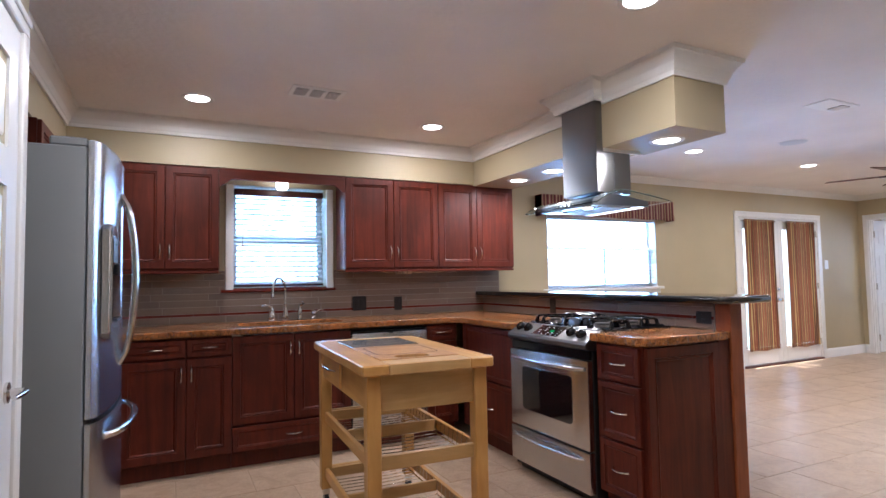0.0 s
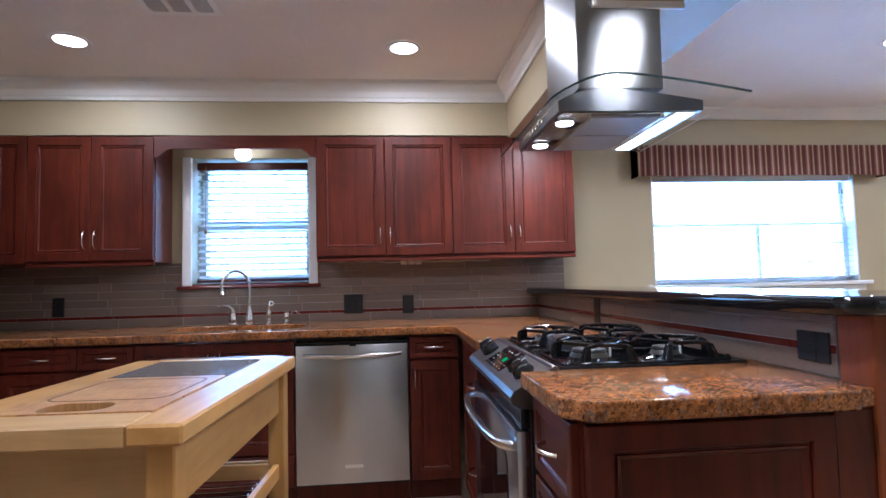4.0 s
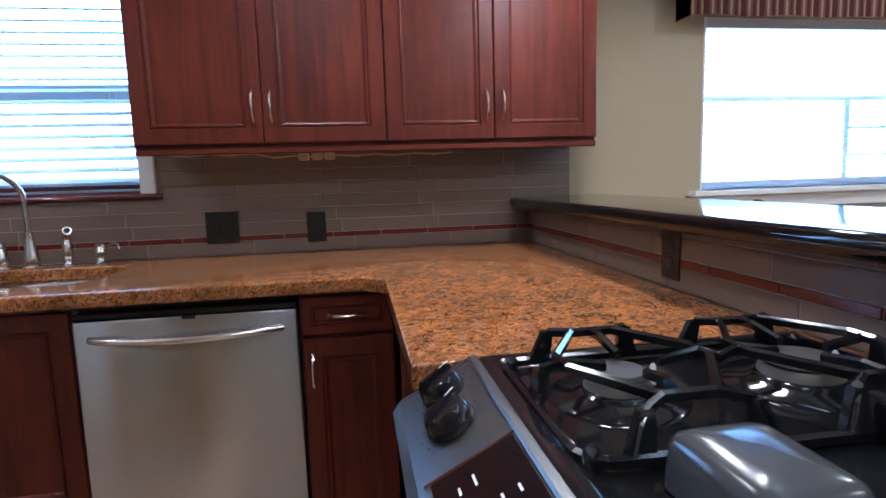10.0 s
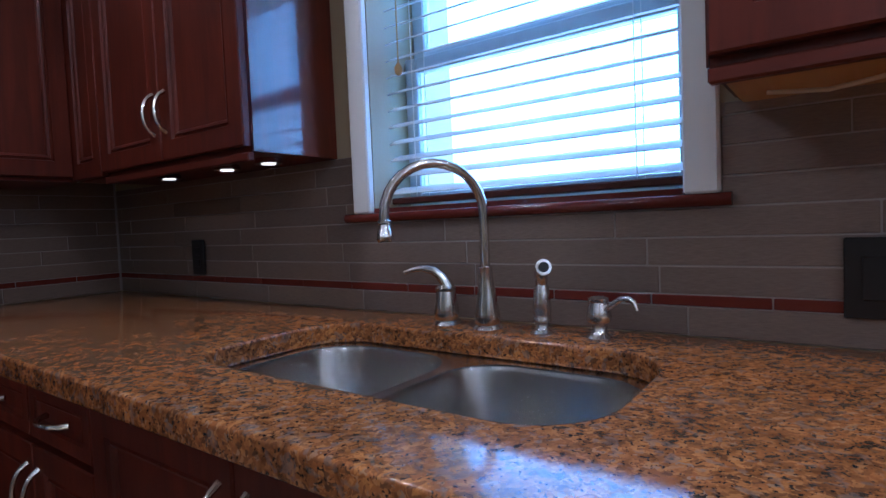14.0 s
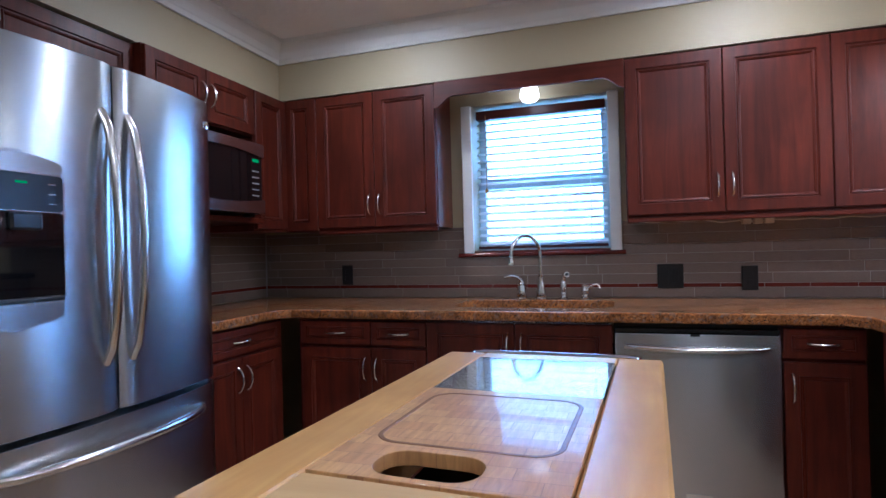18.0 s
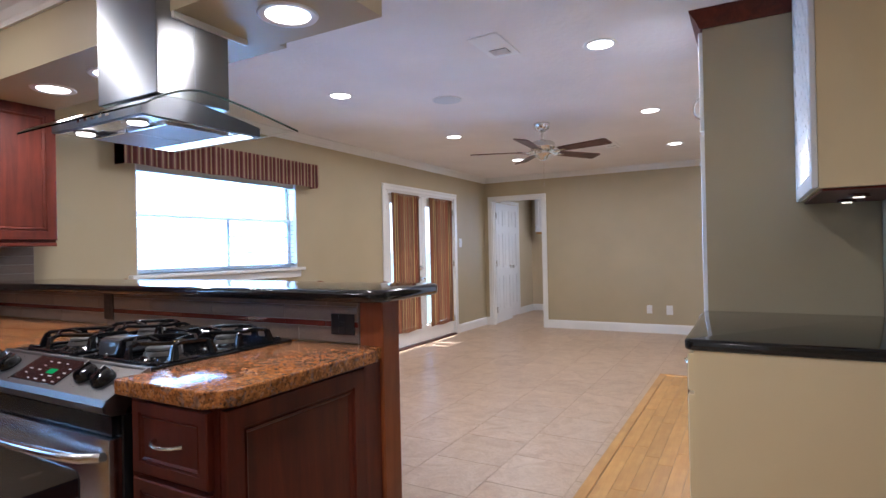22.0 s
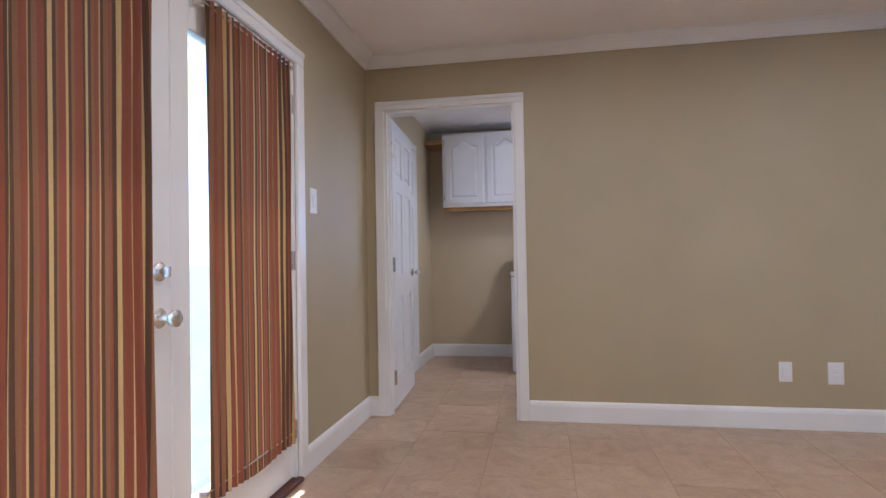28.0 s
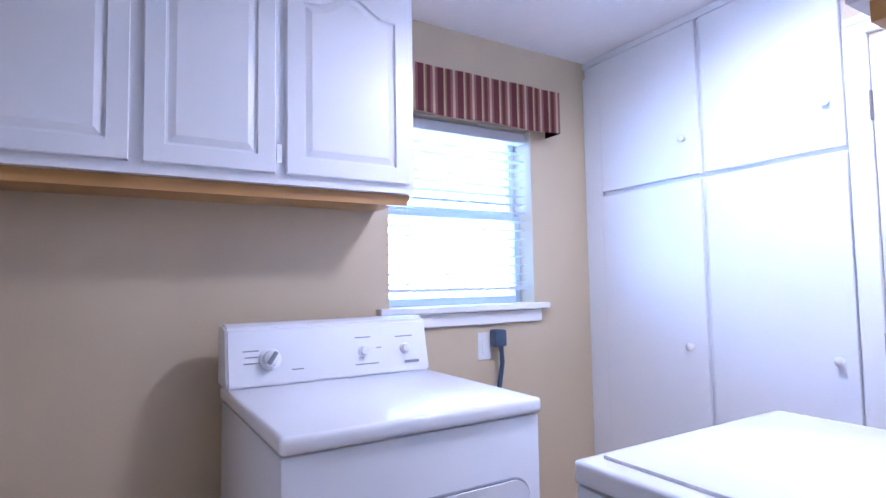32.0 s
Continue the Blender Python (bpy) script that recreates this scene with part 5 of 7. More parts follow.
bm = bmesh.new()
prism(bm, capsule(hy0 - 0.03, hy1 + 0.03, 1.062, 1.458, 0.035), dx - 0.022, dx + 0.010, SIDE_ON)
bmesh.ops.bevel(bm, geom=[e for e in bm.edges if len(e.link_faces) == 2 and e.calc_face_angle(0) > 1.0 and e.verts[0].co.x > dx and e.verts[1].co.x > dx], offset=0.009, segments=3, affect="EDGES")
disp = part("dispenser_frame", bm, M_STEEL_V, dl, "raised steel dispenser frame with arched ends", True)
bm = bmesh.new()
prism(bm, rounded(hy0 - 0.006, hy1 + 0.006, 1.092, 1.438, 0.016, 5), dx + 0.008, dx + 0.0122, SIDE_ON)
part("dispenser_rim", bm, M_NICKEL, disp, "thin bright rim")
bm = bmesh.new()
prism(bm, rounded(hy0, hy1, 1.335, 1.432, 0.012, 5), dx + 0.010, dx + 0.0140, SIDE_ON)
part("dispenser_panel", bm, M_PLASTIC, disp, "black control panel")
bm = bmesh.new()
prism(bm, rounded(hy0, hy1, 1.098, 1.333, 0.012, 5), dx + 0.010, dx + 0.0136, SIDE_ON)
part("dispenser_well", bm, M_GLASSB, disp, "dark recessed well")
part("spout_block", bx(dx + 0.012, dx + 0.03, -2.07, -1.99, 1.285, 1.33, bevel=0.006), M_PLASTIC, disp)
part("display", bx(dx + 0.0146, dx + 0.0152, -2.05, -2.02, 1.405, 1.411), M_DISPLAY, disp, "small green display")
part("drip_tray", bx(dx + 0.008, dx + 0.03, hy0 + 0.01, hy1 - 0.01, 1.100, 1.112, bevel=0.004), M_PLASTIC, disp)
for k in range(3):
    for yy in (hy0 + 0.03, hy1 - 0.03):
        part("button", bx(dx + 0.0146, dx + 0.0152, yy - 0.010, yy + 0.010, 1.355 + k * 0.026, 1.3572 + k * 0.026), M_NICKEL, disp)
bm = bmesh.new()
lathe(bm, [(0.015, 0), (0.015, 0.003), (0.012, 0.004)], 20, Matrix.Translation((front_x(-1.335) + 0.001, -1.335, 1.70)) @ Matrix.Rotation(radians(90), 4, "Y"))
part("badge", bm, M_CHROME, dr, "round chrome badge", True)
part("hinge_cover", bx(-0.36, -0.24, FY0 + 0.01, FY0 + 0.07, 1.766, 1.80, bevel=0.006), M_GREY, fr)
part("hinge_cover", bx(-0.36, -0.24, FY1 - 0.07, FY1 - 0.01, 1.766, 1.80, bevel=0.006), M_GREY, fr)

# microwave
MX = -0.43
mw = thing("microwave", (-0.65, -0.95, 1.401), "stainless steel and black microwave on a wooden shelf", "microwave")
part("body", bx(-0.88, MX - 0.02, -1.255, -0.665, 1.415, 1.76, bevel=0.005), M_PLASTIC, mw)
part("front_glass", bx(MX - 0.02, MX - 0.002, -1.25, -0.67, 1.425, 1.75, bevel=0.004), M_GLASSB, mw, "black glass door and panel")


def mw_band(z_edge, up):
    bm = bmesh.new()
    n = 16
    lo, hi = [], []
    for k in range(n + 1):
        u = k / n
        y = -1.255 + 0.59 * u
        arc = 0.022 * math.sin(math.pi * u)
        if up:
            lo.append((y, 1.762))
            hi.append((y, z_edge + arc))
        else:
            lo.append((y, 1.415))
            hi.append((y, z_edge - arc))
    out = lo + hi[::-1]
    prism(bm, out, 0, 0.014, Matrix(((0, 0, 1, MX - 0.006), (1, 0, 0, 0), (0, 1, 0, 0), (0, 0, 0, 1))))
    return part("trim_band", bm, M_STEEL, mw, "curved brushed steel band")


mw_band(1.695, True)
mw_band(1.485, False)
part("display", bx(MX - 0.002, MX + 0.0005, -0.745, -0.70, 1.668, 1.684), M_DISPLAY, mw, "green display")
for k in range(5):
    part("button_row", bx(MX - 0.002, MX + 0.0005, -0.75, -0.70, 1.50 + k * 0.03, 1.506 + k * 0.03), M_GREY, mw)
for yy in (-1.2, -0.72):
    part("foot", bx(-0.5, -0.46, yy - 0.02, yy + 0.02, 1.40, 1.416), M_PLASTIC, mw)

# dishwasher
DY = -0.637
dwx0, dwx1 = 1.242, 1.846
dw = thing("dishwasher", (1.544, -0.35, 0), "stainless steel dishwasher with a bowed bar handle", "dishwasher")
part("tub", bx(dwx0, dwx1, DY + 0.03, -0.02, 0.10, CB - 0.003), M_PLASTIC, dw, "black body")
dwd = part("door", bx(dwx0 + 0.004, dwx1 - 0.004, DY - 0.028, DY + 0.03, 0.125, 0.852, bevel=0.006, seg=2), M_STEEL_V, dw, "brushed steel door", True)
part("control_strip", bx(dwx0 + 0.004, dwx1 - 0.004, DY - 0.024, DY + 0.03, 0.854, 0.872, bevel=0.003), M_BLACK, dw)
bm = bmesh.new()
tube(bm, [(dwx0 + 0.045 + (dwx1 - dwx0 - 0.09) * k / 16, DY - 0.026 - 0.04 * math.sin(math.pi * k / 16) ** 0.5, 0.800 - 0.006 * math.sin(math.pi * k / 16)) for k in range(17)], 0.011, 10)
part("handle", bm, M_NICKEL, dwd, "bowed nickel bar handle", True)
part("vent", bx(1.53, 1.565, DY - 0.03, DY - 0.02, 0.843, 0.853), M_BLACK, dwd)
part("badge", bx(1.50, 1.595, DY - 0.0295, DY - 0.027, 0.205, 0.223), M_CHROME, dwd, "small pale badge")
part("toe_kick", bx(dwx0, dwx1, DY + 0.05, -0.02, 0.0, 0.10), M_CHERRY, dw)

# gas range, facing west
RY0, RY1 = -2.255, -1.489
rg = thing("gas_range", (2.42, (RY0 + RY1) / 2, 0), "stainless steel gas range with black iron grates", "range")
part("body", bx(2.13, 2.733, RY0, RY1, 0.04, 0.845), M_PLASTIC, rg)
part("burner_box", bx(2.207, 2.733, RY0, RY1, 0.846, 0.93), M_PLASTIC, rg)
part("skirt", bx(2.16, 2.73, RY0 + 0.01, RY1 - 0.01, 0.008, 0.04), M_PLASTIC, rg)
od = part("oven_door", bx(2.092, 2.13, RY0 + 0.004, RY1 - 0.004, 0.305, 0.79, bevel=0.005, seg=2), M_STEEL, rg, "brushed steel oven door", True)
bm = bmesh.new()
prism(bm, rounded(RY0 + 0.14, RY1 - 0.14, 0.42, 0.69, 0.03, 5), 2.089, 2.10, Matrix(((0, 0, 1, 0), (1, 0, 0, 0), (0, 1, 0, 0), (0, 0, 0, 1))))
part("oven_window", bm, M_GLASSB, od, "black glass window")
bm = bmesh.new()
tube(bm, [(2.088 - 0.055 * math.sin(math.pi * k / 18) ** 0.35, RY0 + 0.03 + (RY1 - RY0 - 0.06) * k / 18, 0.745) for k in range(19)], 0.013, 10)
part("handle", bm, M_NICKEL, od, "bowed nickel bar handle", True)
sdw = part("warming_drawer", bx(2.088, 2.13, RY0 + 0.004, RY1 - 0.004, 0.075, 0.295, bevel=0.005, seg=2), M_STEEL, rg, "brushed steel drawer", True)
bm = bmesh.new()
tube(bm, [(2.09 - 0.045 * math.sin(math.pi * k / 18) ** 0.35, RY0 + 0.05 + (RY1 - RY0 - 0.10) * k / 18, 0.25) for k in range(19)], 0.010, 10)
part("handle", bm, M_NICKEL, sdw, "bowed nickel bar handle", True)
part("vent_slot", bx(2.105, 2.135, RY0 + 0.01, RY1 - 0.01, 0.795, 0.845), M_BLACK, rg, "black vent slot above the oven door")
# sloped control panel
bm = bmesh.new()
prof = [(2.135, 0.845), (2.099, 0.85), (2.080, 0.862), (2.076, 0.878), (2.086, 0.893), (2.195, 0.952), (2.205, 0.952), (2.205, 0.90), (2.14, 0.86)]
prism(bm, prof, -RY1 - 0.004 + 0.004, -RY0, Matrix.Rotation(radians(90), 4, "X"))
cp = part("control_panel", bm, M_STEELP, rg, "sloped brushed steel control panel")
for ye in (RY0 + 0.002, RY1 - 0.002):
    bm = bmesh.new()
    prism(bm, [(x + (0.004 if x < 2.1 else 0), z + 0.0025) for x, z in prof], -ye - 0.004, -ye + 0.004, Matrix.Rotation(radians(90), 4, "X"))
    part("end_cap", bm, M_STEELP, cp, "bright steel end cap")
slope = math.atan2(0.952 - 0.893, 2.195 - 2.086)


def on_panel(u, y):
    """A frame on the sloped panel: u metres up the slope from its front edge; z out of the panel."""
    x, z = 2.086 + u * math.cos(slope), 0.893 + u * math.sin(slope)
    return Matrix.Translation((x, y, z)) @ Matrix.Rotation(-slope, 4, "Y")


pm = on_panel(0.064, -1.852)
part("touch_panel", bx(-0.048, 0.052, -0.125, 0.115, 0.0, 0.0025, m=pm), M_GLASSB, cp, "black glass touch panel")
part("panel_rim", bx(-0.055, 0.06, 0.115, 0.12, 0.0, 0.003, m=pm), M_CHROME, cp)
part("clock_display", bx(-0.012, 0.008, -0.055, -0.015, 0.0026, 0.0030, m=pm), M_DISPLAY, cp, "green clock digits")
rnd = random.Random(4)
for k in range(18):
    a, b_ = -0.04 + 0.018 * (k % 5), -0.11 + 0.045 * (k // 4)
    if -0.07 < b_ < 0.0 and -0.02 < a < 0.02:
        continue
    part("key_mark", bx(a, a + 0.0028, b_, b_ + 0.010 + 0.010 * rnd.random(), 0.0026, 0.0031, m=pm), M_WPLAST, cp)
for yk, uk, turn in ((-1.55, 0.062, 20), (-1.642, 0.056, 35), (-2.062, 0.062, 10), (-2.155, 0.056, 25)):
    km = on_panel(uk + 0.005, yk)
    bm = bmesh.new()
    lathe(bm, [(0.031, 0.0), (0.0325, 0.004), (0.031, 0.010), (0.029, 0.020), (0.025, 0.026), (0.014, 0.029)], 26, km)
    gm = km @ Matrix.Rotation(radians(turn), 4, "Z")
    out = [(-0.028, -0.004), (-0.020, -0.008), (0.020, -0.008), (0.028, -0.004), (0.028, 0.004), (0.020, 0.008), (-0.020, 0.008), (-0.028, 0.004)]
    vs = prism(bm, out, 0.008, 0.034, gm)
    bmesh.ops.bevel(bm, geom=list({e for v in vs for e in v.link_edges}), offset=0.004, segments=2, affect="EDGES")
    kb = part("knob", bm, M_BLACK, cp, "glossy black control knob", True)
    part("pointer", bx(0.012, 0.028, -0.0008, 0.0008, 0.0335, 0.0346, m=gm), M_WPLAST, kb)
    for a in range(0, 300, 30):
        mk = km @ Matrix.Rotation(radians(a), 4, "Z")
        part("dial_mark", bx(0.041, 0.044, -0.0006, 0.0006, 0.0, 0.0006, m=mk), M_PLASTIC, cp)
# cooktop: raised lip round a shallow well
TOPZ = 0.953
bm = bmesh.new()
rows = [[bm.verts.new((x, y, TOPZ + dz)) for x, y in rounded(2.203 + i, 2.735 - i, RY0 - 0.006 + i, RY1 + 0.006 - i, 0.014, 4)] for i, dz in ((0.004, -0.021), (0.0, -0.014), (0.0, -0.006), (0.003, -0.001), (0.008, 0.0), (0.020, 0.0), (0.026, -0.002), (0.036, -0.009), (0.044, -0.010))]
for a, b in zip(rows, rows[1:]):
    for k in range(len(a)):
        bm.faces.new((a[k], a[(k + 1) % len(a)], b[(k + 1) % len(a)], b[k]))
bm.faces.new(rows[-1])
bm.faces.new(rows[0][::-1])
ckt = part("cooktop", bm, M_BLACK, rg, "glossy black enamel cooktop with a raised lip", True)
part("edge_trim", bx(2.189, 2.2025, RY0, RY1, 0.935, 0.9555, bevel=0.003), M_STEELP, rg)
WELL = TOPZ - 0.010
for bxx, byy, br in ((2.345, -1.655, 0.036), (2.59, -1.665, 0.044), (2.345, -2.105, 0.050), (2.575, -2.105, 0.036)):
    at = Matrix.Translation((bxx, byy, WELL))
    bm = bmesh.new()
    lathe(bm, [(br + 0.050, 0), (br + 0.046, 0.004), (br + 0.018, 0.007), (br + 0.012, 0.012), (br + 0.008, 0.014)], 30, at)
    bn = part("burner", bm, M_BLACK, ckt, "round gas burner base", True)
    bm = bmesh.new()
    lathe(bm, [(br + 0.006, 0.012), (br + 0.004, 0.020), (br, 0.026)], 30, at)
    part("burner_ring", bm, M_BURN, bn, "pale metal burner ring", True)
    bm = bmesh.new()
    lathe(bm, [(br - 0.002, 0.026), (br + 0.001, 0.030), (br - 0.003, 0.036), (br - 0.014, 0.038)], 30, at)
    part("burner_cap", bm, M_CAP, bn, "black burner cap with a speckled worn top", True)
    bm = bmesh.new()
    lathe(bm, [(0.004, 0.004), (0.004, 0.030), (0.002, 0.034)], 8, at @ Matrix.Translation((br + 0.018, 0.012, 0)))
    part("igniter", bm, M_WPLAST, bn, "pale igniter pin", True)


def blade(bm, pts, w=0.0048, h=0.012, foot=0.0):
    """A cast bar with a ridged top along a path; foot widens the parts that reach down."""
    pts = [Vector(p) for p in pts]
    rows = []
    for k, p in enumerate(pts):
        d_ = pts[min(k + 1, len(pts) - 1)] - pts[max(k - 1, 0)]
        d_.z = 0
        d_ = d_.normalized() if d_.length > 1e-6 else Vector((1, 0, 0))
        s = Vector((-d_.y, d_.x, 0))
        low = Vector((0, 0, h))
        rows.append([bm.verts.new(q) for q in (p, p + s * w - low * 0.25, p + s * w * 0.9 - low, p - s * w * 0.9 - low, p - s * w - low * 0.25)])
    for a, b in zip(rows, rows[1:]):
        for j in range(5):
            bm.faces.new((a[j], a[(j + 1) % 5], b[(j + 1) % 5], b[j]))
    bm.faces.new(rows[0])
    bm.faces.new(rows[-1][::-1])


def upright(bm, foot, top, along, w0=0.016, w1=0.008, t=0.005):
    """A flat leg, wide at its foot, from the ring up to a bar; along is the way of its width."""
    f, u, a = Vector(foot), Vector(top), Vector(along).normalized()
    n = a.cross(Vector((0, 0, 1))).normalized() * t
    vs = [bm.verts.new(q) for q in (f - a * w0 - n, f + a * w0 - n, f + a * w0 + n, f - a * w0 + n, u - a * w1 - n, u + a * w1 - n, u + a * w1 + n, u - a * w1 + n)]
    for k in ((0, 1, 2, 3), (7, 6, 5, 4), (0, 4, 5, 1), (1, 5, 6, 2), (2, 6, 7, 3), (3, 7, 4, 0)):
        bm.faces.new([vs[q] for q in k])


def grate(y0, y1, outer):
    """One cast grate over two burners; outer is -1 where its outer side lies towards -y."""
    g = part("grate", bmesh.new(), M_IRON, rg, "glossy black cast iron grate")
    x0, x1 = 2.232, 2.706
    zr, zt = TOPZ + 0.006, TOPZ + 0.052
    ring = rounded(x0, x1, y0, y1, 0.035, 5)
    bm = bmesh.new()
    blade(bm, [(x, y, zr) for x, y in ring + ring[:1]], 0.0055, 0.012)
    part("grate_frame", bm, M_IRON, g)
    xm, ym = (x0 + x1) / 2, (y0 + y1) / 2
    yo, yi = (y0, y1) if outer < 0 else (y1, y0)
    so = 1 if yi > yo else -1
    for cx in ((x0 + xm) / 2 + 0.004, (x1 + xm) / 2 - 0.004):
        for yy, sg in ((yo, so), (yi, -so)):
            a, b = cx - 0.056, cx + 0.056
            bm = bmesh.new()
            blade(bm, [(a - 0.020, yy, zr), (a - 0.012, yy + sg * 0.004, zt - 0.018), (a, yy + sg * 0.012, zt - 0.002), (cx - 0.03, yy + sg * 0.030, zt), (cx + 0.03, yy + sg * 0.030, zt), (b, yy + sg * 0.012, zt - 0.002), (b + 0.012, yy + sg * 0.004, zt - 0.018), (b + 0.020, yy, zr)])
            upright(bm, (a - 0.012, yy + sg * 0.002, zr - 0.010), (a - 0.002, yy + sg * 0.010, zt - 0.008), (1, 0, 0))
            upright(bm, (b + 0.012, yy + sg * 0.002, zr - 0.010), (b + 0.002, yy + sg * 0.010, zt - 0.008), (1, 0, 0))
            part("grate_arch", bm, M_IRON, g)
            bm = bmesh.new()
            blade(bm, [(cx, yy + sg * 0.030, zt), (cx, yy + sg * 0.06, zt + 0.001), (cx, ym - sg * 0.034, zt - 0.008)])
            part("grate_finger", bm, M_IRON, g)
        for sx in (-1, 1):
            xe = x0 if (sx < 0 and cx < xm) else x1 if (sx > 0 and cx > xm) else xm
            bm = bmesh.new()
            blade(bm, [(cx + sx * 0.030, yo + so * 0.030, zt), (cx + sx * 0.088, ym - so * 0.02, zt + 0.001), (cx + sx * 0.088, ym + so * 0.02, zt + 0.001), (cx + sx * 0.030, yi - so * 0.030, zt)])
            part("grate_bow", bm, M_IRON, g)
            bm = bmesh.new()
            blade(bm, [(xe, ym, zr if xe != xm else zt - 0.01), (xe - sx * 0.008, ym, zt - 0.006), (cx + sx * 0.088, ym, zt + 0.001), (cx + sx * 0.034, ym, zt - 0.008)])
            if xe != xm:
                upright(bm, (xe - sx * 0.002, ym, zr - 0.010), (xe - sx * 0.008, ym, zt - 0.010), (0, 1, 0))
            part("grate_finger", bm, M_IRON, g)
    for cx in (x0 + 0.012, x1 - 0.012):
        for cy in (y0 + 0.012, y1 - 0.012):
            bm = bmesh.new()
            lathe(bm, [(0.009, WELL), (0.010, TOPZ + 0.002), (0.008, TOPZ + 0.008), (0.004, TOPZ + 0.012)], 10, Matrix.Translation((cx, cy, 0)))
            part("grate_foot", bm, M_IRON, g, "", True)
    return g


grate(-1.818, -1.525, 1)
grate(-2.238, -1.968, -1)
bm = bmesh.new()
rows = [[bm.verts.new((x, y, TOPZ + dz)) for x, y in rounded(2.290 + i, 2.392 - i, -1.968 + i, -1.842 - i, 0.014, 4)] for i, dz in ((0.0, -0.008), (0.002, 0.030), (0.006, 0.040), (0.014, 0.045), (0.034, 0.048))]
for a, b in zip(rows, rows[1:]):
    for k in range(len(a)):
        bm.faces.new((a[k], a[(k + 1) % len(a)], b[(k + 1) % len(a)], b[k]))
bm.faces.new(rows[-1])
bm.faces.new(rows[0][::-1])
part("centre_cover", bm, M_COVER, rg, "smooth dark grey domed centre cover", True)
gv = part("vent_grille", bx(2.535, 2.645, -1.945, -1.815, TOPZ - 0.008, TOPZ + 0.034, bevel=0.008, seg=2), M_IRON, rg, "black slotted vent grille", True)
for k in range(7):
    part("slat", bx(2.545 + k * 0.0145, 2.5515 + k * 0.0145, -1.935, -1.825, TOPZ + 0.030, TOPZ + 0.041, bevel=0.002), M_IRON, gv)

rg.location += Vector((-0.012, 0, -0.008))

# extractor hood
HX0, HX1, HY0, HY1 = 2.21, 2.795, -2.231, -1.517
hd = thing("extractor_hood", (2.47, -1.9, 1.67), "stainless steel island hood with a curved glass canopy", "range hood")
ch = part("chimney", bx(2.337, 2.608, -2.092, -1.772, 1.752, H - 0.002, bevel=0.003), M_STEELC, hd, "tall brushed steel chimney")
part("chimney_seam", bx(2.470, 2.4725, -2.0935, -2.0925, 1.752, 2.02), M_GREY, ch)


def canopy_z(x):
    u = (x - HX0) / 0.20
    if u < 1:
        return 1.668 + 0.074 * math.sin(max(u, 0) * math.pi / 2) ** 0.9
    return 1.742 - 0.05 * ((x - HX0 - 0.20) / 0.385) ** 1.3


xs_ = [HX0 + (HX1 - HX0) * k / 30 for k in range(31)]
bm = bmesh.new()
prof = [(x, canopy_z(x)) for x in xs_] + [(x, canopy_z(x) + 0.006) for x in xs_[::-1]]
prism(bm, prof, -HY1, -HY0, Matrix.Rotation(radians(90), 4, "X"))
cg = part("glass_canopy", bm, M_HOODGLASS, hd, "curved greenish glass canopy", True)
cg.visible_shadow = False
for ya in (HY0 - 0.0005, HY1 + 0.0005):
    bm = bmesh.new()
    prism(bm, prof, -ya - 0.0015, -ya + 0.0015, Matrix.Rotation(radians(90), 4, "X"))
    part("glass_edge", bm, M_EDGE, cg, "dark polished glass edge")
TX0, TX1, TY0, TY1 = 2.262, 2.71, -2.128, -1.63
TA = math.atan2(0.005, TX1 - TX0)
bm = bmesh.new()
xs2 = [TX0 + (TX1 - TX0) * k / 20 for k in range(21)]
prof = [(TX0, 1.668), (TX1, 1.672), (TX1, canopy_z(TX1) - 0.002)] + [(x, canopy_z(x) - 0.002) for x in xs2[::-1]]
prism(bm, prof, -TY1, -TY0, Matrix.Rotation(radians(90), 4, "X"))
tray = part("tray", bm, M_STEELD, hd, "dark brushed steel body under the glass")


def under(x0, x1, y0, y1, t0, t1, mat, name, lab="", par=None):
    """A plate under the tray, following its slope."""
    m = Matrix.Translation((TX0, 0, 1.668)) @ Matrix.Rotation(-TA, 4, "Y")
    return part(name, bx(x0, x1, y0, y1, -t1, -t0, m=m), mat, par or tray, lab)


under(0.012, 0.436, TY0 + 0.012, TY1 - 0.012, 0.0005, 0.003, M_STEEL, "lower_plate")
for ya, yb in ((-2.085, -1.885), (-1.873, -1.673)):
    gf = under(0.115, 0.335, ya, yb, 0.003, 0.009, M_FILTER, "grease_filter", "pale mesh grease filter")
    under(0.105, 0.1145, ya, yb, 0.003, 0.010, M_NICKEL, "filter_frame", "", gf)
    under(0.3355, 0.345, ya, yb, 0.003, 0.010, M_NICKEL, "filter_frame", "", gf)
    # flat black plate; the latch slot's shade is in its colour
    under(0.075, 0.10, (ya + yb) / 2 - 0.035, (ya + yb) / 2 + 0.035, 0.003, 0.005, M_HOLLOWSHADE, "filter_latch", "black plate for the shaded latch slot", gf)
# the window's reflection in the lower plate, put in as a glowing strip
under(0.372, 0.428, TY0 + 0.02, TY1 - 0.02, 0.003, 0.0055, M_HOODSHEEN, "reflection_strip", "glowing strip for the window's reflection in the steel")
under(0.36, 0.371, TY0 + 0.02, TY1 - 0.02, 0.003, 0.0045, M_CHROME, "strip_frame")
for yl in (-2.028, -1.742):
    bm = bmesh.new()
    cyl(bm, 0.034, 0.034, 1.6595, 1.6645, 22, Matrix.Translation((2.312, yl, 0)))
    lf_ = part("spot_ring", bm, M_CHROME, tray, "chrome lamp ring", True)
    bm = bmesh.new()
    cyl(bm, 0.027, 0.027, 1.657, 1.6594, 22, Matrix.Translation((2.312, yl, 0)))
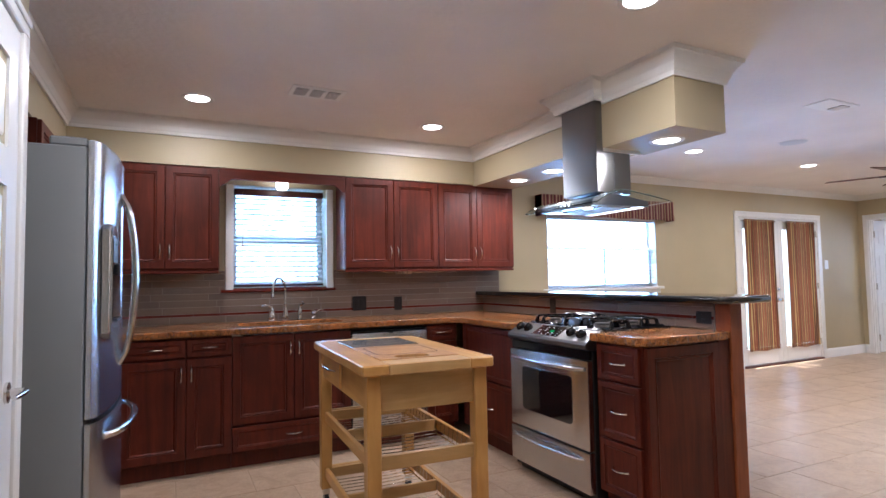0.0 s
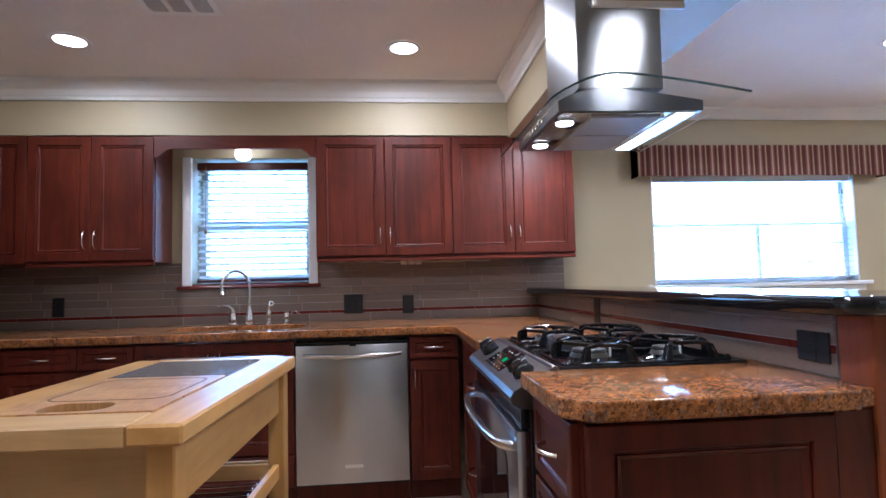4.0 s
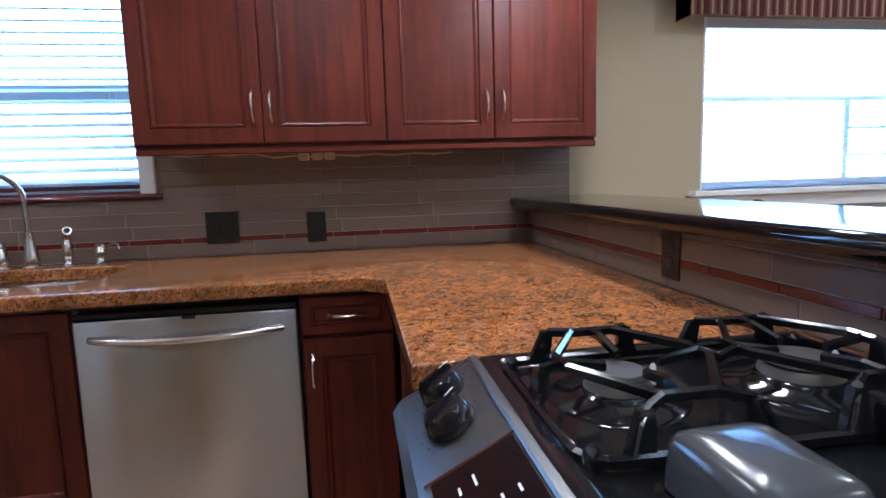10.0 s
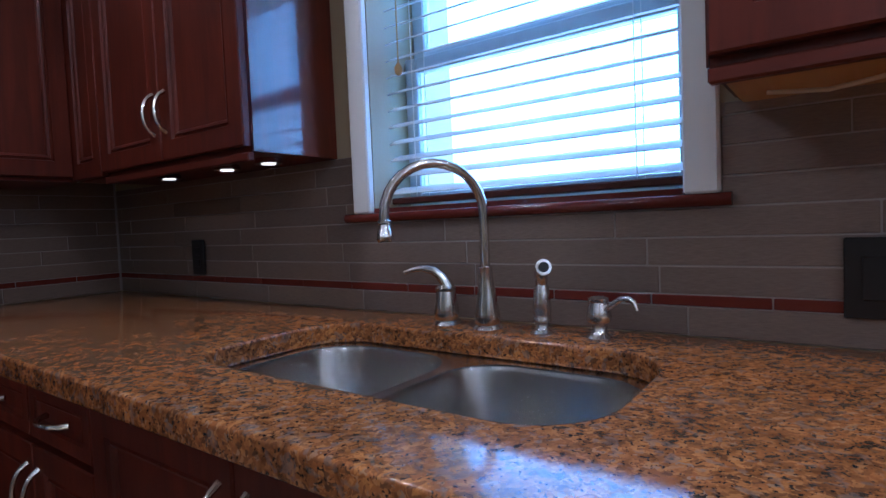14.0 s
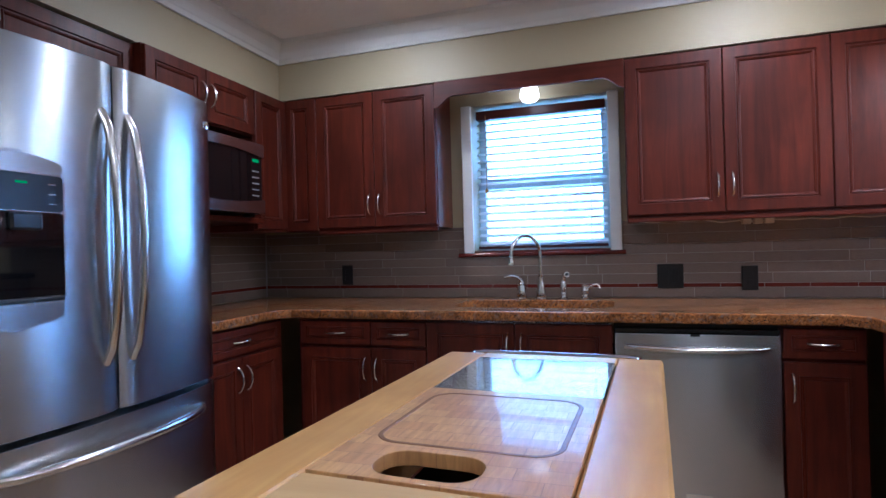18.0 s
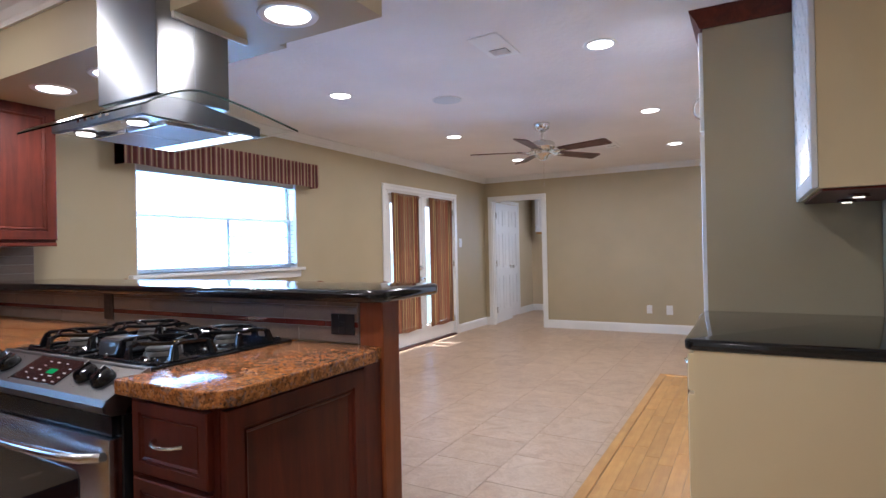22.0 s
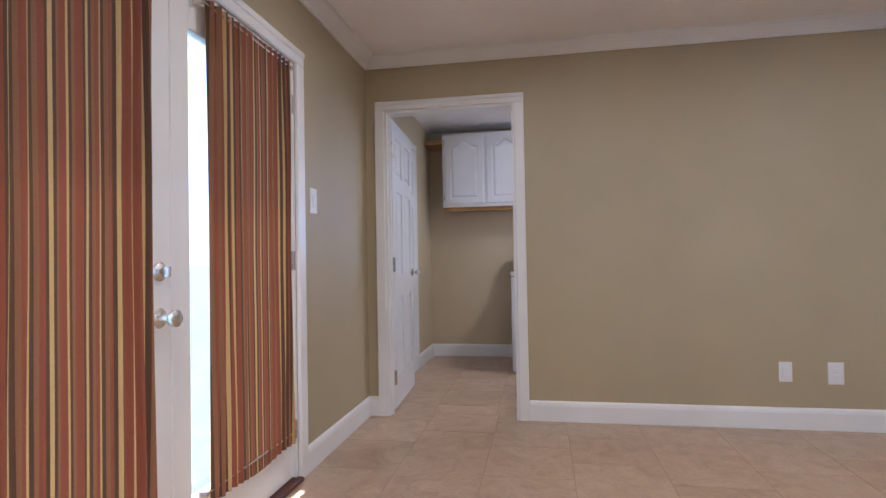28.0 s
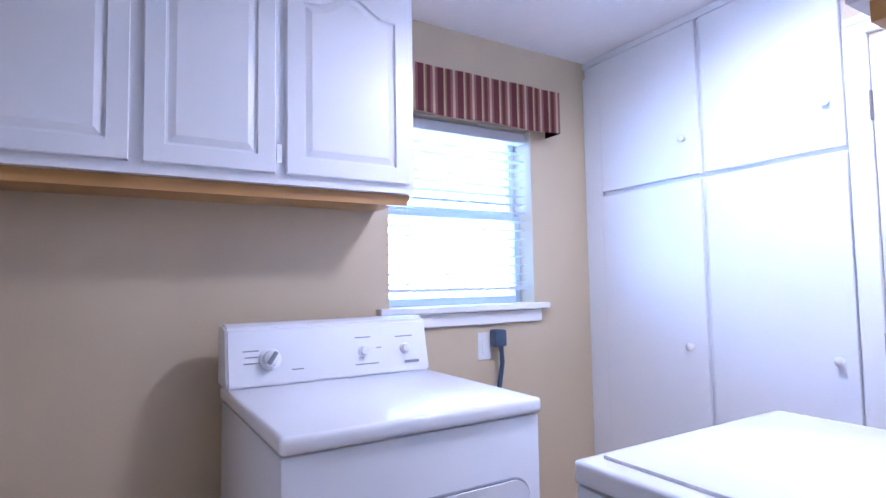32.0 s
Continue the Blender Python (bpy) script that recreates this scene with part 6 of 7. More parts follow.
    part("spot_lamp", bm, M_LAMP, lf_, "glowing round lamp", True)
for k in range(5):
    m = Matrix.Translation((TX0 + 0.008, -1.96 + 0.04 * k, 1.688))
    part("button", bx(-0.012, 0.001, -0.009, 0.009, -0.006, 0.006, m=m, bevel=0.001), M_CHROME, tray)
tm = part("hood_trim", bx(2.388, 2.41, -2.106, -2.0945, 2.032, H - 0.12), M_TRIM)
tagged(tm, "white trim board between hood and boxed beam", "trim", kind="structure")
structure("hood_trim_base", bx(2.388, 2.68, -2.106, -2.0945, 2.0, 2.031), M_TRIM, "white trim strip under the boxed beam", "trim")

# ---- maple trolley ----
TM = Matrix.Translation((1.060, -1.967, 0)) @ Matrix.Rotation(radians(-2.6), 4, "Z")
TZ = 0.90
tr = thing("kitchen_trolley", TM.translation, "pale maple kitchen trolley with cutting board and wire racks", "trolley")
hw, hl = 0.30, 0.522


def tp(name, mat, x0, x1, y0, y1, z0, z1, bev=0.003, par=None, lab=""):
    return part(name, bx(x0, x1, y0, y1, z0, z1, bevel=bev, m=TM), mat, par or tr, lab)


tp("side_board", M_MAPLE, -hw, -0.185, -hl, hl, TZ - 0.045, TZ, 0.006)
tp("side_board", M_MAPLE, 0.185, hw, -hl, hl, TZ - 0.045, TZ, 0.006)
M_MAPLE_X = wood("maple_wood_cross", (0.50, 0.29, 0.10), (0.68, 0.43, 0.19), (1.0, 9, 9), 0.4, 0.25, 0.2)
tp("end_board", M_MAPLE_X, -0.185, 0.185, -hl, -0.40, TZ - 0.045, TZ, 0.003)
tp("end_board", M_MAPLE_X, -0.185, 0.185, 0.45, hl, TZ - 0.045, TZ, 0.003)


def block_mat():
    m = mat_new("cutting_board_wood", (0.5, 0.28, 0.12), 0.42, 0, 0.2)
    t, n, l, b = nodes_of(m)
    v = coords(t)
    br = t.nodes.new("ShaderNodeTexBrick")
    br.inputs["Scale"].default_value = 1.0
    br.inputs["Color1"].default_value, br.inputs["Color2"].default_value = (0.56, 0.31, 0.11, 1), (0.44, 0.215, 0.075, 1)
    br.inputs["Mortar"].default_value = (0.30, 0.14, 0.06, 1)
    br.inputs["Mortar Size"].default_value = 0.0006
    br.inputs["Brick Width"].default_value, br.inputs["Row Height"].default_value = 0.085, 0.04
    l.new(v, br.inputs["Vector"])
    c = mix(t, 1.0, br.outputs[0], ramp(t, noise_tex(t, coords(t, (40, 6, 6)), 3, 5, 0.6, 0.5), [(0.3, (0.75, 0.72, 0.7)), (0.7, (1.15, 1.15, 1.15))]), "MULTIPLY")
    c = mix(t, ramp(t, noise_tex(t, v, 6, 3), [(0.45, (0, 0, 0)), (0.75, (0.4, 0.4, 0.4))]), c, (0.36, 0.165, 0.06))
    l.new(c, b.inputs["Base Color"])
    return m


M_BLOCK = block_mat()
M_GROOVE = wood("groove_wood", (0.16, 0.065, 0.022), (0.24, 0.105, 0.036), (10, 10, 2), 0.5, 0.2, 0.0)


def grey_granite():
    m = mat_new("grey_granite", (0.2, 0.2, 0.2), 0.08, 0, 0.3)
    t, n, l, b = nodes_of(m)
    v = coords(t)
    s = noise_tex(t, v, 220, 3, 0.7)
    l.new(ramp(t, s, [(0.38, (0.03, 0.03, 0.03)), (0.5, (0.17, 0.16, 0.15)), (0.62, (0.40, 0.38, 0.36))]), b.inputs["Base Color"])
    return m


M_GGRAN = grey_granite()
# cutting board with a hand slot near its end
slot = [(x, y) for x, y in rounded(-0.10, 0.06, -0.382, -0.288, 0.040, 6)]
cb = slab("cutting_board", [rounded(-0.183, 0.183, -0.398, 0.083, 0.004, 2), slot], TZ - 0.02, TZ + 0.003, M_BLOCK, 0.0015)
cb.data.transform(TM)
cb.parent = tr
cb.matrix_parent_inverse = tr.matrix_basis.inverted()
bm = bmesh.new()
groove = rounded(-0.15, 0.15, -0.262, 0.045, 0.045, 6)
tube(bm, [TM @ Vector((x, y, TZ + 0.0022)) for x, y in groove + groove[:1]], 0.006, 6, 0.3)
part("juice_groove", bm, M_GROOVE, cb, "dark juice groove")
# black board added below so the hand slot reads as deep shade
tp("slot_shade_board", M_HOLLOWSHADE, -0.20, 0.20, -0.40, 0.40, TZ - 0.19, TZ - 0.17, 0, None, "black board giving the hand slot its shade")
tp("granite_inset", M_GGRAN, -0.183, 0.183, 0.085, 0.448, TZ - 0.03, TZ + 0.002, 0.002, None, "polished grey granite inset")
lx, ly = hw - 0.055, hl - 0.055
for sx in (-1, 1):
    for sy in (-1, 1):
        leg = tp("leg", M_MAPLE_V, sx * lx - 0.03, sx * lx + 0.03, sy * ly - 0.03, sy * ly + 0.03, 0.09 if sy > 0 else 0.03, TZ - 0.046, 0.004)
        bm = bmesh.new()
        cyl(bm, 0.028, 0.028, -0.012, 0.012, 20, TM @ Matrix.Translation((sx * lx, sy * ly, 0.029)) @ Matrix.Rotation(radians(90), 4, "Y"))
        part("caster_wheel", bm, M_PLASTIC, leg, "black rubber caster", True)
        part("caster_fork", bx(sx * lx - 0.018, sx * lx + 0.018, sy * ly - 0.02, sy * ly + 0.02, 0.055, 0.092, m=TM, bevel=0.004), M_NICKEL, leg)
for sy in (-1, 1):
    tp("apron", M_MAPLE_X, -lx + 0.03, lx - 0.03, sy * ly - 0.011, sy * ly + 0.011, TZ - 0.20, TZ - 0.046)
    for z in (0.46, 0.15):
        tp("cross_rail", M_MAPLE_X, -lx + 0.03, lx - 0.03, sy * ly - 0.011, sy * ly + 0.011, z, z + 0.06)
for sx in (-1, 1):
    tp("apron", M_MAPLE, sx * lx - 0.011, sx * lx + 0.011, -ly + 0.03, ly - 0.03, TZ - 0.20, TZ - 0.046)
    for z in (0.46, 0.15):
        tp("side_rail", M_MAPLE, sx * lx - 0.011, sx * lx + 0.011, -ly + 0.03, ly - 0.03, z, z + 0.055)
dr_ = tp("drawer_front", M_MAPLE, -lx - 0.024, -lx - 0.0115, 0.02, ly - 0.06, TZ - 0.185, TZ - 0.06, 0.003)
bm = bmesh.new()
tube(bm, [TM @ Vector((-lx - 0.024 - 0.028 * math.sin(math.pi * k / 10) ** 0.5, 0.10 + 0.26 * k / 10, TZ - 0.11)) for k in range(11)], 0.005, 8)
part("handle", bm, M_NICKEL, dr_, "nickel bar handle", True)
for z, y0_, y1_ in ((0.50, -ly + 0.03, 0.0), (0.50, 0.02, ly - 0.03), (0.19, -ly + 0.03, 0.0), (0.19, 0.02, ly - 0.03)):
    for x in (-lx + 0.02, lx - 0.02):
        bm = bmesh.new()
        tube(bm, [TM @ Vector((x, y0_ + 0.01, z - 0.05)), TM @ Vector((x, y1_ - 0.01, z - 0.05))], 0.003, 6)
        if x < 0:
            rack = part("wire_rack", bm, M_CHROME, tr, "chrome wire rack", True)
        else:
            part("side_wire", bm, M_CHROME, rack, "", True)
    for k in range(9):
        y = y0_ + 0.02 + (y1_ - y0_ - 0.04) * k / 8
        bm = bmesh.new()
        tube(bm, [TM @ Vector(p) for p in ((-lx + 0.012, y, z + 0.02), (-lx + 0.02, y, z - 0.05), (0, y, z - 0.055), (lx - 0.02, y, z - 0.05), (lx - 0.012, y, z + 0.02))], 0.0022, 5)
        part("wire", bm, M_CHROME, rack, "", True)
    tp("rack_rail", M_MAPLE_X, -lx + 0.012, lx - 0.012, y1_ - 0.0, y1_ + 0.018, z - 0.04, z + 0.015, 0.003)
bm = bmesh.new()
tube(bm, [TM @ Vector(p) for p in ((-0.24, hl + 0.001, TZ - 0.02), (-0.24, hl + 0.05, TZ - 0.012), (-0.21, hl + 0.06, TZ - 0.01), (0.21, hl + 0.06, TZ - 0.01), (0.24, hl + 0.05, TZ - 0.012), (0.24, hl + 0.001, TZ - 0.02))], 0.008, 10)
part("towel_rail", bm, M_CHROME, tr, "chrome towel rail", True)

# ---- ceiling fittings ----


def downlight(x, y, z, label, group):
    d = thing("downlight", (x, y, z), label, "light", group)
    bm = bmesh.new()
    seg = 28
    m = Matrix.Translation((x, y, z))
    ro, ri = 0.098, 0.07
    rows = []
    for r, dz in ((ro, -0.001), (ro - 0.004, -0.006), (ri + 0.006, -0.006), (ri, -0.002)):
        rows.append([bm.verts.new((x + r * math.cos(2 * math.pi * k / seg), y + r * math.sin(2 * math.pi * k / seg), z + dz)) for k in range(seg)])
    for a, b in zip(rows, rows[1:]):
        for k in range(seg):
            bm.faces.new((a[k], a[(k + 1) % seg], b[(k + 1) % seg], b[k]))
    part("trim_ring", bm, M_TRIM, d, "white trim ring", True)
    bm = bmesh.new()
    cyl(bm, ri + 0.002, ri + 0.002, -0.003, -0.0012, seg, m)
    part("lamp", bm, M_LAMP, d, "glowing lamp face")
    return d


DL = "white recessed ceiling downlight, lit"
K1 = downlight(0.19, -0.85, H, DL, "kitchen downlights")
# the downlight at (0.1, -3.1) is an unseen addition to the row
for x, y in ((1.85, -0.82), (1.83, -2.95), (0.1, -3.1)):
    copy_thing(K1, Matrix.Translation((x, y, H)))
for x in (4.52, 6.33, 8.12):
    for y in (-1.02, -2.94):
        o = copy_thing(K1, Matrix.Translation((x, y, H)))
        o["group"] = "family room downlights"
for x, y, z in ((2.72, -0.70, SOF - 0.015), (2.743, -1.155, SOF - 0.015), (2.60, -2.385, 2.02)):
    o = copy_thing(K1, Matrix.Translation((x, y, z)))
    o["group"] = "soffit downlights"


def vent(x, y, w, h, louvres, label):
    v = thing("air_vent", (x, y, H), label, "vent")
    part("plate", bx(x - w / 2, x + w / 2, y - h / 2, y + h / 2, H - 0.008, H - 0.001, bevel=0.002), M_VENT, v)
    for x0, x1 in louvres:
        # no hole is cut: a black plate paints the duct's shade behind the louvres
        part("duct_shade_plate", bx(x + x0, x + x1, y - h / 2 + 0.038, y + h / 2 - 0.038, H - 0.010, H - 0.008), M_HOLLOWSHADE, v, "black plate for the shade in the duct")
        n = 7
        for k in range(n):
            xx = x + x0 + (x1 - x0) * (k + 0.5) / n
            bm = bx(-0.0026, 0.0026, y - h / 2 + 0.038, y + h / 2 - 0.038, -0.001, 0.001)
            bmesh.ops.transform(bm, matrix=Matrix.Translation((xx, 0, H - 0.012)) @ Matrix.Rotation(radians(22), 4, "Y"), verts=bm.verts)
            part("louvre", bm, M_VENT, v)
    return v


vent(0.855, -1.25, 0.33, 0.20, ((-0.135, -0.062), (-0.036, 0.036), (0.062, 0.135)), "white ceiling air vent with three louvred panels")
vent(4.21, -2.41, 0.36, 0.18, ((0.04, 0.13),), "white ceiling air vent, half louvred")
vent(7.75, -2.30, 0.36, 0.16, ((0.04, 0.15),), "white ceiling air vent above the fan")
for x, y in ((5.06, -1.63), (7.5, -1.58)):
    s = thing("ceiling_speaker", (x, y, H), "round grey ceiling speaker grille", "speaker", "ceiling speakers")
    bm = bmesh.new()
    lathe(bm, [(0.115, -0.001), (0.115, -0.005), (0.108, -0.006)], 32, Matrix.Translation((x, y, H)))
    part("rim", bm, M_TRIM, s, "", True)
    bm = bmesh.new()
    lathe(bm, [(0.107, -0.0065), (0.10, -0.008), (0.02, -0.009)], 32, Matrix.Translation((x, y, H)))
    part("grille", bm, M_SASH, s, "pale grey perforated grille", True)

# ceiling fan
FCX, FCY = 6.27, -1.985
fan = thing("ceiling_fan", (FCX, FCY, H), "brushed nickel ceiling fan with five dark wooden blades", "ceiling fan")
FM = Matrix.Translation((FCX, FCY, 0))
bm = bmesh.new()
lathe(bm, [(0.075, H - 0.001), (0.075, H - 0.02), (0.062, H - 0.055), (0.03, H - 0.075), (0.016, H - 0.08)], 28, FM)
part("canopy", bm, M_NICKEL, fan, "", True)
bm = bmesh.new()
cyl(bm, 0.0125, 0.0125, 2.235, H - 0.075, 14, FM)
part("downrod", bm, M_NICKEL, fan, "", True)
bm = bmesh.new()
lathe(bm, [(0.03, 2.265), (0.045, 2.25), (0.10, 2.245), (0.115, 2.23), (0.118, 2.195), (0.10, 2.175), (0.075, 2.165), (0.07, 2.15), (0.075, 2.135), (0.055, 2.12), (0.04, 2.085), (0.02, 2.075)], 32, FM)
part("motor", bm, M_NICKEL, fan, "brushed nickel motor housing", True)
for k in range(5):
    a = radians(-77 + 72 * k - 28)
    R = FM @ Matrix.Rotation(a, 4, "Z")
    bm = bmesh.new()
    tube(bm, [R @ Vector(p) for p in ((0.09, 0, 2.165), (0.14, 0, 2.14), (0.18, 0, 2.148))], [0.014, 0.012, 0.012], 8)
    box(bm, 0.165, 0.245, -0.03, 0.03, 2.142, 2.148, m=R, bevel=0.004)
    arm = part("blade_arm", bm, M_NICKEL, fan, "", True)
    bm = bmesh.new()
    out = [(0.185, -0.052), (0.65, -0.068), (0.672, -0.055), (0.675, 0.055), (0.655, 0.068), (0.185, 0.052)]
    prism(bm, out, -0.004, 0.004, R @ Matrix.Translation((0, 0, 2.155)) @ Matrix.Rotation(radians(-11), 4, "X"))
    part("blade", bm, M_BLADE, fan, "dark red brown wooden blade")
bm = bmesh.new()
tube(bm, [FM @ Vector((0.03, 0, 2.08)), FM @ Vector((0.03, 0, 1.86))], 0.0015, 5)
lathe(bm, [(0.004, 1.84), (0.007, 1.85), (0.004, 1.862)], 8, FM @ Matrix.Translation((0.03, 0, 0)))
part("pull_chain", bm, M_NICKEL, fan, "thin pull chain")

# ---- twig wall art ----
art = thing("wall_art", (7.95, YS + 0.01, 1.0), "black metal twig wall sculpture on the tan wall", "wall art")
rnd = random.Random(11)
M_TWIG = paint("black_iron_twig", (0.015, 0.013, 0.012), 0.5, 200, 0.4)
for k in range(48):
    x = 7.36 + 1.20 * (k + rnd.random() * 0.8) / 48
    zb, zt = 1.04 + 0.06 * rnd.random(), 1.44 + 0.24 * rnd.random()
    lean = rnd.uniform(-0.015, 0.015)
    bm = bmesh.new()
    yy = YS + 0.012 + 0.02 * rnd.random()
    tube(bm, [(x, yy, zb), (x + lean * 0.5 + rnd.uniform(-0.005, 0.005), yy, (zb + zt) / 2), (x + lean, yy, zt)], [0.007, 0.006, 0.003], 6)
    part("twig", bm, M_TWIG, art)
for k in range(4):
    z = 1.09 + 0.035 * k
    bm = bmesh.new()
    tube(bm, [(7.28 + 0.05 * rnd.random(), YS + 0.035, z + rnd.uniform(-0.02, 0.02)), (7.95, YS + 0.042, z), (8.63 - 0.05 * rnd.random(), YS + 0.035, z + rnd.uniform(-0.02, 0.02))], 0.006, 6)
    part("cross_twig", bm, M_TWIG, art)

# ---- pantry and dark counter ----
PY = -3.485
AY = -4.19
pt = cabinet("pantry_cabinet", facing_north(4.905, PY), 0.535, -AY + PY - 0.003, 0, 2.335, [("door", 0, 0.535, 1.82, 2.325, "rb"), ("door", 0, 0.535, 0.72, 1.80, "rb"), ("door", 0, 0.535, 0.11, 0.70, "rt")], "tall cream pantry cabinet with panelled doors, closed", M_WCAB, "", 0.10, RAISED_RINGS, category="cabinet")
part("side_panel", bx(4.358, 4.369, AY + 0.003, PY - 0.0, 0.0, 2.335), M_WALL, pt, "tan painted side panel")
bm = bmesh.new()
run_profile(bm, [(4.905, PY), (4.358, PY), (4.358, AY)], [(0.0, 2.335), (-0.012, 2.335), (-0.03, 2.375), (-0.055, 2.41), (-0.06, 2.425), (0.0, 2.425)])
part("cornice", bm, M_CHERRY_H, pt, "dark cherry cornice")
bc = cabinet("dark_counter_cabinet", facing_north(4.35, PY - 0.01), 0.95, -AY + PY - 0.015, 0, 0.875, [("drawer", 0.50, 0.94, 0.73, 0.865, "h"), ("door", 0.50, 0.94, 0.11, 0.72, "lt")], "cream base cabinet under a black granite counter", M_CREAM, "", 0.10, None)
wc = thing("beverage_cooler", (4.10, -3.75, 0.1), "stainless steel beverage cooler with a dark glass door", "cooler")
part("door_frame", bx(3.86, 4.345, PY - 0.009, PY + 0.012, 0.11, 0.86, bevel=0.004), M_STEEL_V, wc)
part("glass", bx(3.91, 4.295, PY + 0.010, PY + 0.014, 0.16, 0.81), M_GLASSB, wc, "dark glass pane")
bm = bmesh.new()
tube(bm, [(3.885, PY + 0.012, 0.30), (3.885, PY + 0.05, 0.31), (3.885, PY + 0.05, 0.77), (3.885, PY + 0.012, 0.78)], 0.009, 8)
part("handle", bm, M_NICKEL, wc, "", True)
bk = thing("dark_counter", (3.85, -3.75, 0.876), "polished black granite counter beside the pantry", "counter")
slab("slab", [rounded(3.39, 4.355, AY + 0.004, PY + 0.02, 0.03, 5, "0010")], 0.876, 0.916, M_BLACKG, 0.014, bk)
# wall cabinet with a lattice door
uc = thing("lattice_wall_cabinet", (3.9, -3.93, 1.43), "cream wall cabinet with a white lattice door", "cabinet")
part("body", bx(3.60, 4.352, AY + 0.003, -3.89, 1.435, H - 0.02), M_CREAM, uc)
part("base_board", bx(3.61, 4.34, AY + 0.003, -3.90, 1.425, 1.434), M_CHERRY_H, uc, "brown wooden underside")
lf = part("door_frame", bx(3.602, 3.65, -3.889, -3.868, 1.437, H - 0.03, bevel=0.003), M_WCAB, uc)
for x0, x1, z0, z1 in ((4.30, 4.35, 1.437, H - 0.03), (3.652, 4.298, 1.437, 1.49), (3.652, 4.298, H - 0.09, H - 0.03)):
    part("door_frame", bx(x0, x1, -3.889, -3.868, z0, z1, bevel=0.003), M_WCAB, uc)
part("backing", bx(3.652, 4.298, -3.8895, -3.883, 1.492, H - 0.092), M_CREAM, uc)
for s in (-1, 1):
    for k in range(-6, 14):
        x0 = 3.652 + k * 0.11
        za, zb = 1.492, H - 0.092
        L = zb - za
        xa, xb = (x0, x0 + L) if s > 0 else (x0 + L, x0)
        lo, hi = 3.655, 4.295
        t0, t1 = (lo - xa) / (xb - xa), (hi - xa) / (xb - xa)
        ua, ub = max(0, min(t0, t1)), min(1, max(t0, t1))
        if ub - ua < 0.06:
            continue
        A = Vector((xa + (xb - xa) * ua, -3.878 + s * 0.003, za + L * ua))
        B = Vector((xa + (xb - xa) * ub, -3.878 + s * 0.003, za + L * ub))
        bm = bmesh.new()
        tube(bm, [A, B], 0.008, 4)
        part("lattice_strip", bm, M_WCAB, uc)
for x in (3.80, 4.1):
    o = copy_thing(puck, Matrix.Translation((x, -4.03, 1.424)))

# ---- bar stools ----
M_STOOL = wood("stool_wood", (0.20, 0.052, 0.016), (0.36, 0.12, 0.04), (8, 8, 1.2), 0.3, 0.3, 0.0)
M_VINYL = paint("black_vinyl", (0.012, 0.012, 0.013), 0.32, 160, 0.1)


def bar_stool(x, y, rot):
    """A counter stool; its back is towards local +x."""
    m = Matrix.Translation((x, y, 0)) @ Matrix.Rotation(radians(rot), 4, "Z")
    s = thing("bar_stool", (x, y, 0), "orange brown wooden bar stool with a black cushion at the bar", "stool", "bar stools")
    bm = bmesh.new()
    rows = []
    for i, z in ((0.0, 0.655), (-0.004, 0.68), (0.01, 0.712), (0.05, 0.725)):
        rows.append([bm.verts.new((a, b, z)) for a, b in rounded(-0.20 + i, 0.20 - i, -0.205 + i, 0.205 - i, 0.09, 6)])
    n = len(rows[0])
    for a, b in zip(rows, rows[1:]):
        for k in range(n):
            bm.faces.new((a[k], a[(k + 1) % n], b[(k + 1) % n], b[k]))
    bm.faces.new(rows[0][::-1])
    bm.faces.new(rows[-1])
    bmesh.ops.transform(bm, matrix=m, verts=bm.verts)
    part("cushion", bm, M_VINYL, s, "black vinyl seat cushion", True)
    part("seat_frame", bx(-0.19, 0.19, -0.195, 0.195, 0.60, 0.654, m=m, bevel=0.006), M_STOOL, s)
    for sy in (-1, 1):
        bm = bmesh.new()
        tube(bm, [m @ Vector(p) for p in ((-0.20, sy * 0.19, 0.0), (-0.175, sy * 0.175, 0.60))], 0.019, 8)
        part("leg", bm, M_STOOL, s, "", True)
        bm = bmesh.new()
        tube(bm, [m @ Vector(p) for p in ((0.235, sy * 0.20, 0.0), (0.195, sy * 0.19, 0.45), (0.19, sy * 0.19, 0.72), (0.225, sy * 0.195, 0.95), (0.265, sy * 0.20, 1.105))], [0.021, 0.021, 0.022, 0.020, 0.017], 8)
        part("back_post", bm, M_STOOL, s, "", True)
        part("side_rung", bx(-0.19, 0.21, sy * 0.185 - 0.01, sy * 0.185 + 0.01, 0.24, 0.27, m=m, bevel=0.004), M_STOOL, s)
    for x0, z0, z1 in ((0.235, 0.96, 1.075), (0.205, 0.80, 0.86)):
        bm = bmesh.new()
        rowa = []
        for k in range(9):
            yy = -0.19 + 0.38 * k / 8
            bow = 0.02 * (1 - (yy / 0.19) ** 2)
            lean = 0.03
            rowa.append([bm.verts.new((x0 + bow + dx + lean * dz, yy, z)) for dx, dz, z in ((0, 0, z0), (0.018, 0, z0), (0.018, 1, z1), (0, 1, z1))])
        for a, b in zip(rowa, rowa[1:]):
            for j in range(4):
                bm.faces.new((a[j], a[(j + 1) % 4], b[(j + 1) % 4], b[j]))
        bm.faces.new(rowa[0])
        bm.faces.new(rowa[-1][::-1])
        bmesh.ops.transform(bm, matrix=m, verts=bm.verts)
        part("back_slat", bm, M_STOOL, s, "", True)
    for xx in (-0.19, 0.205):
        part("foot_rung", bx(xx - 0.011, xx + 0.011, -0.18, 0.18, 0.20, 0.235, m=m, bevel=0.004), M_STOOL, s)
    return s


for y in (-2.0, -1.375, -0.375):
    bar_stool(3.12, y, 0)

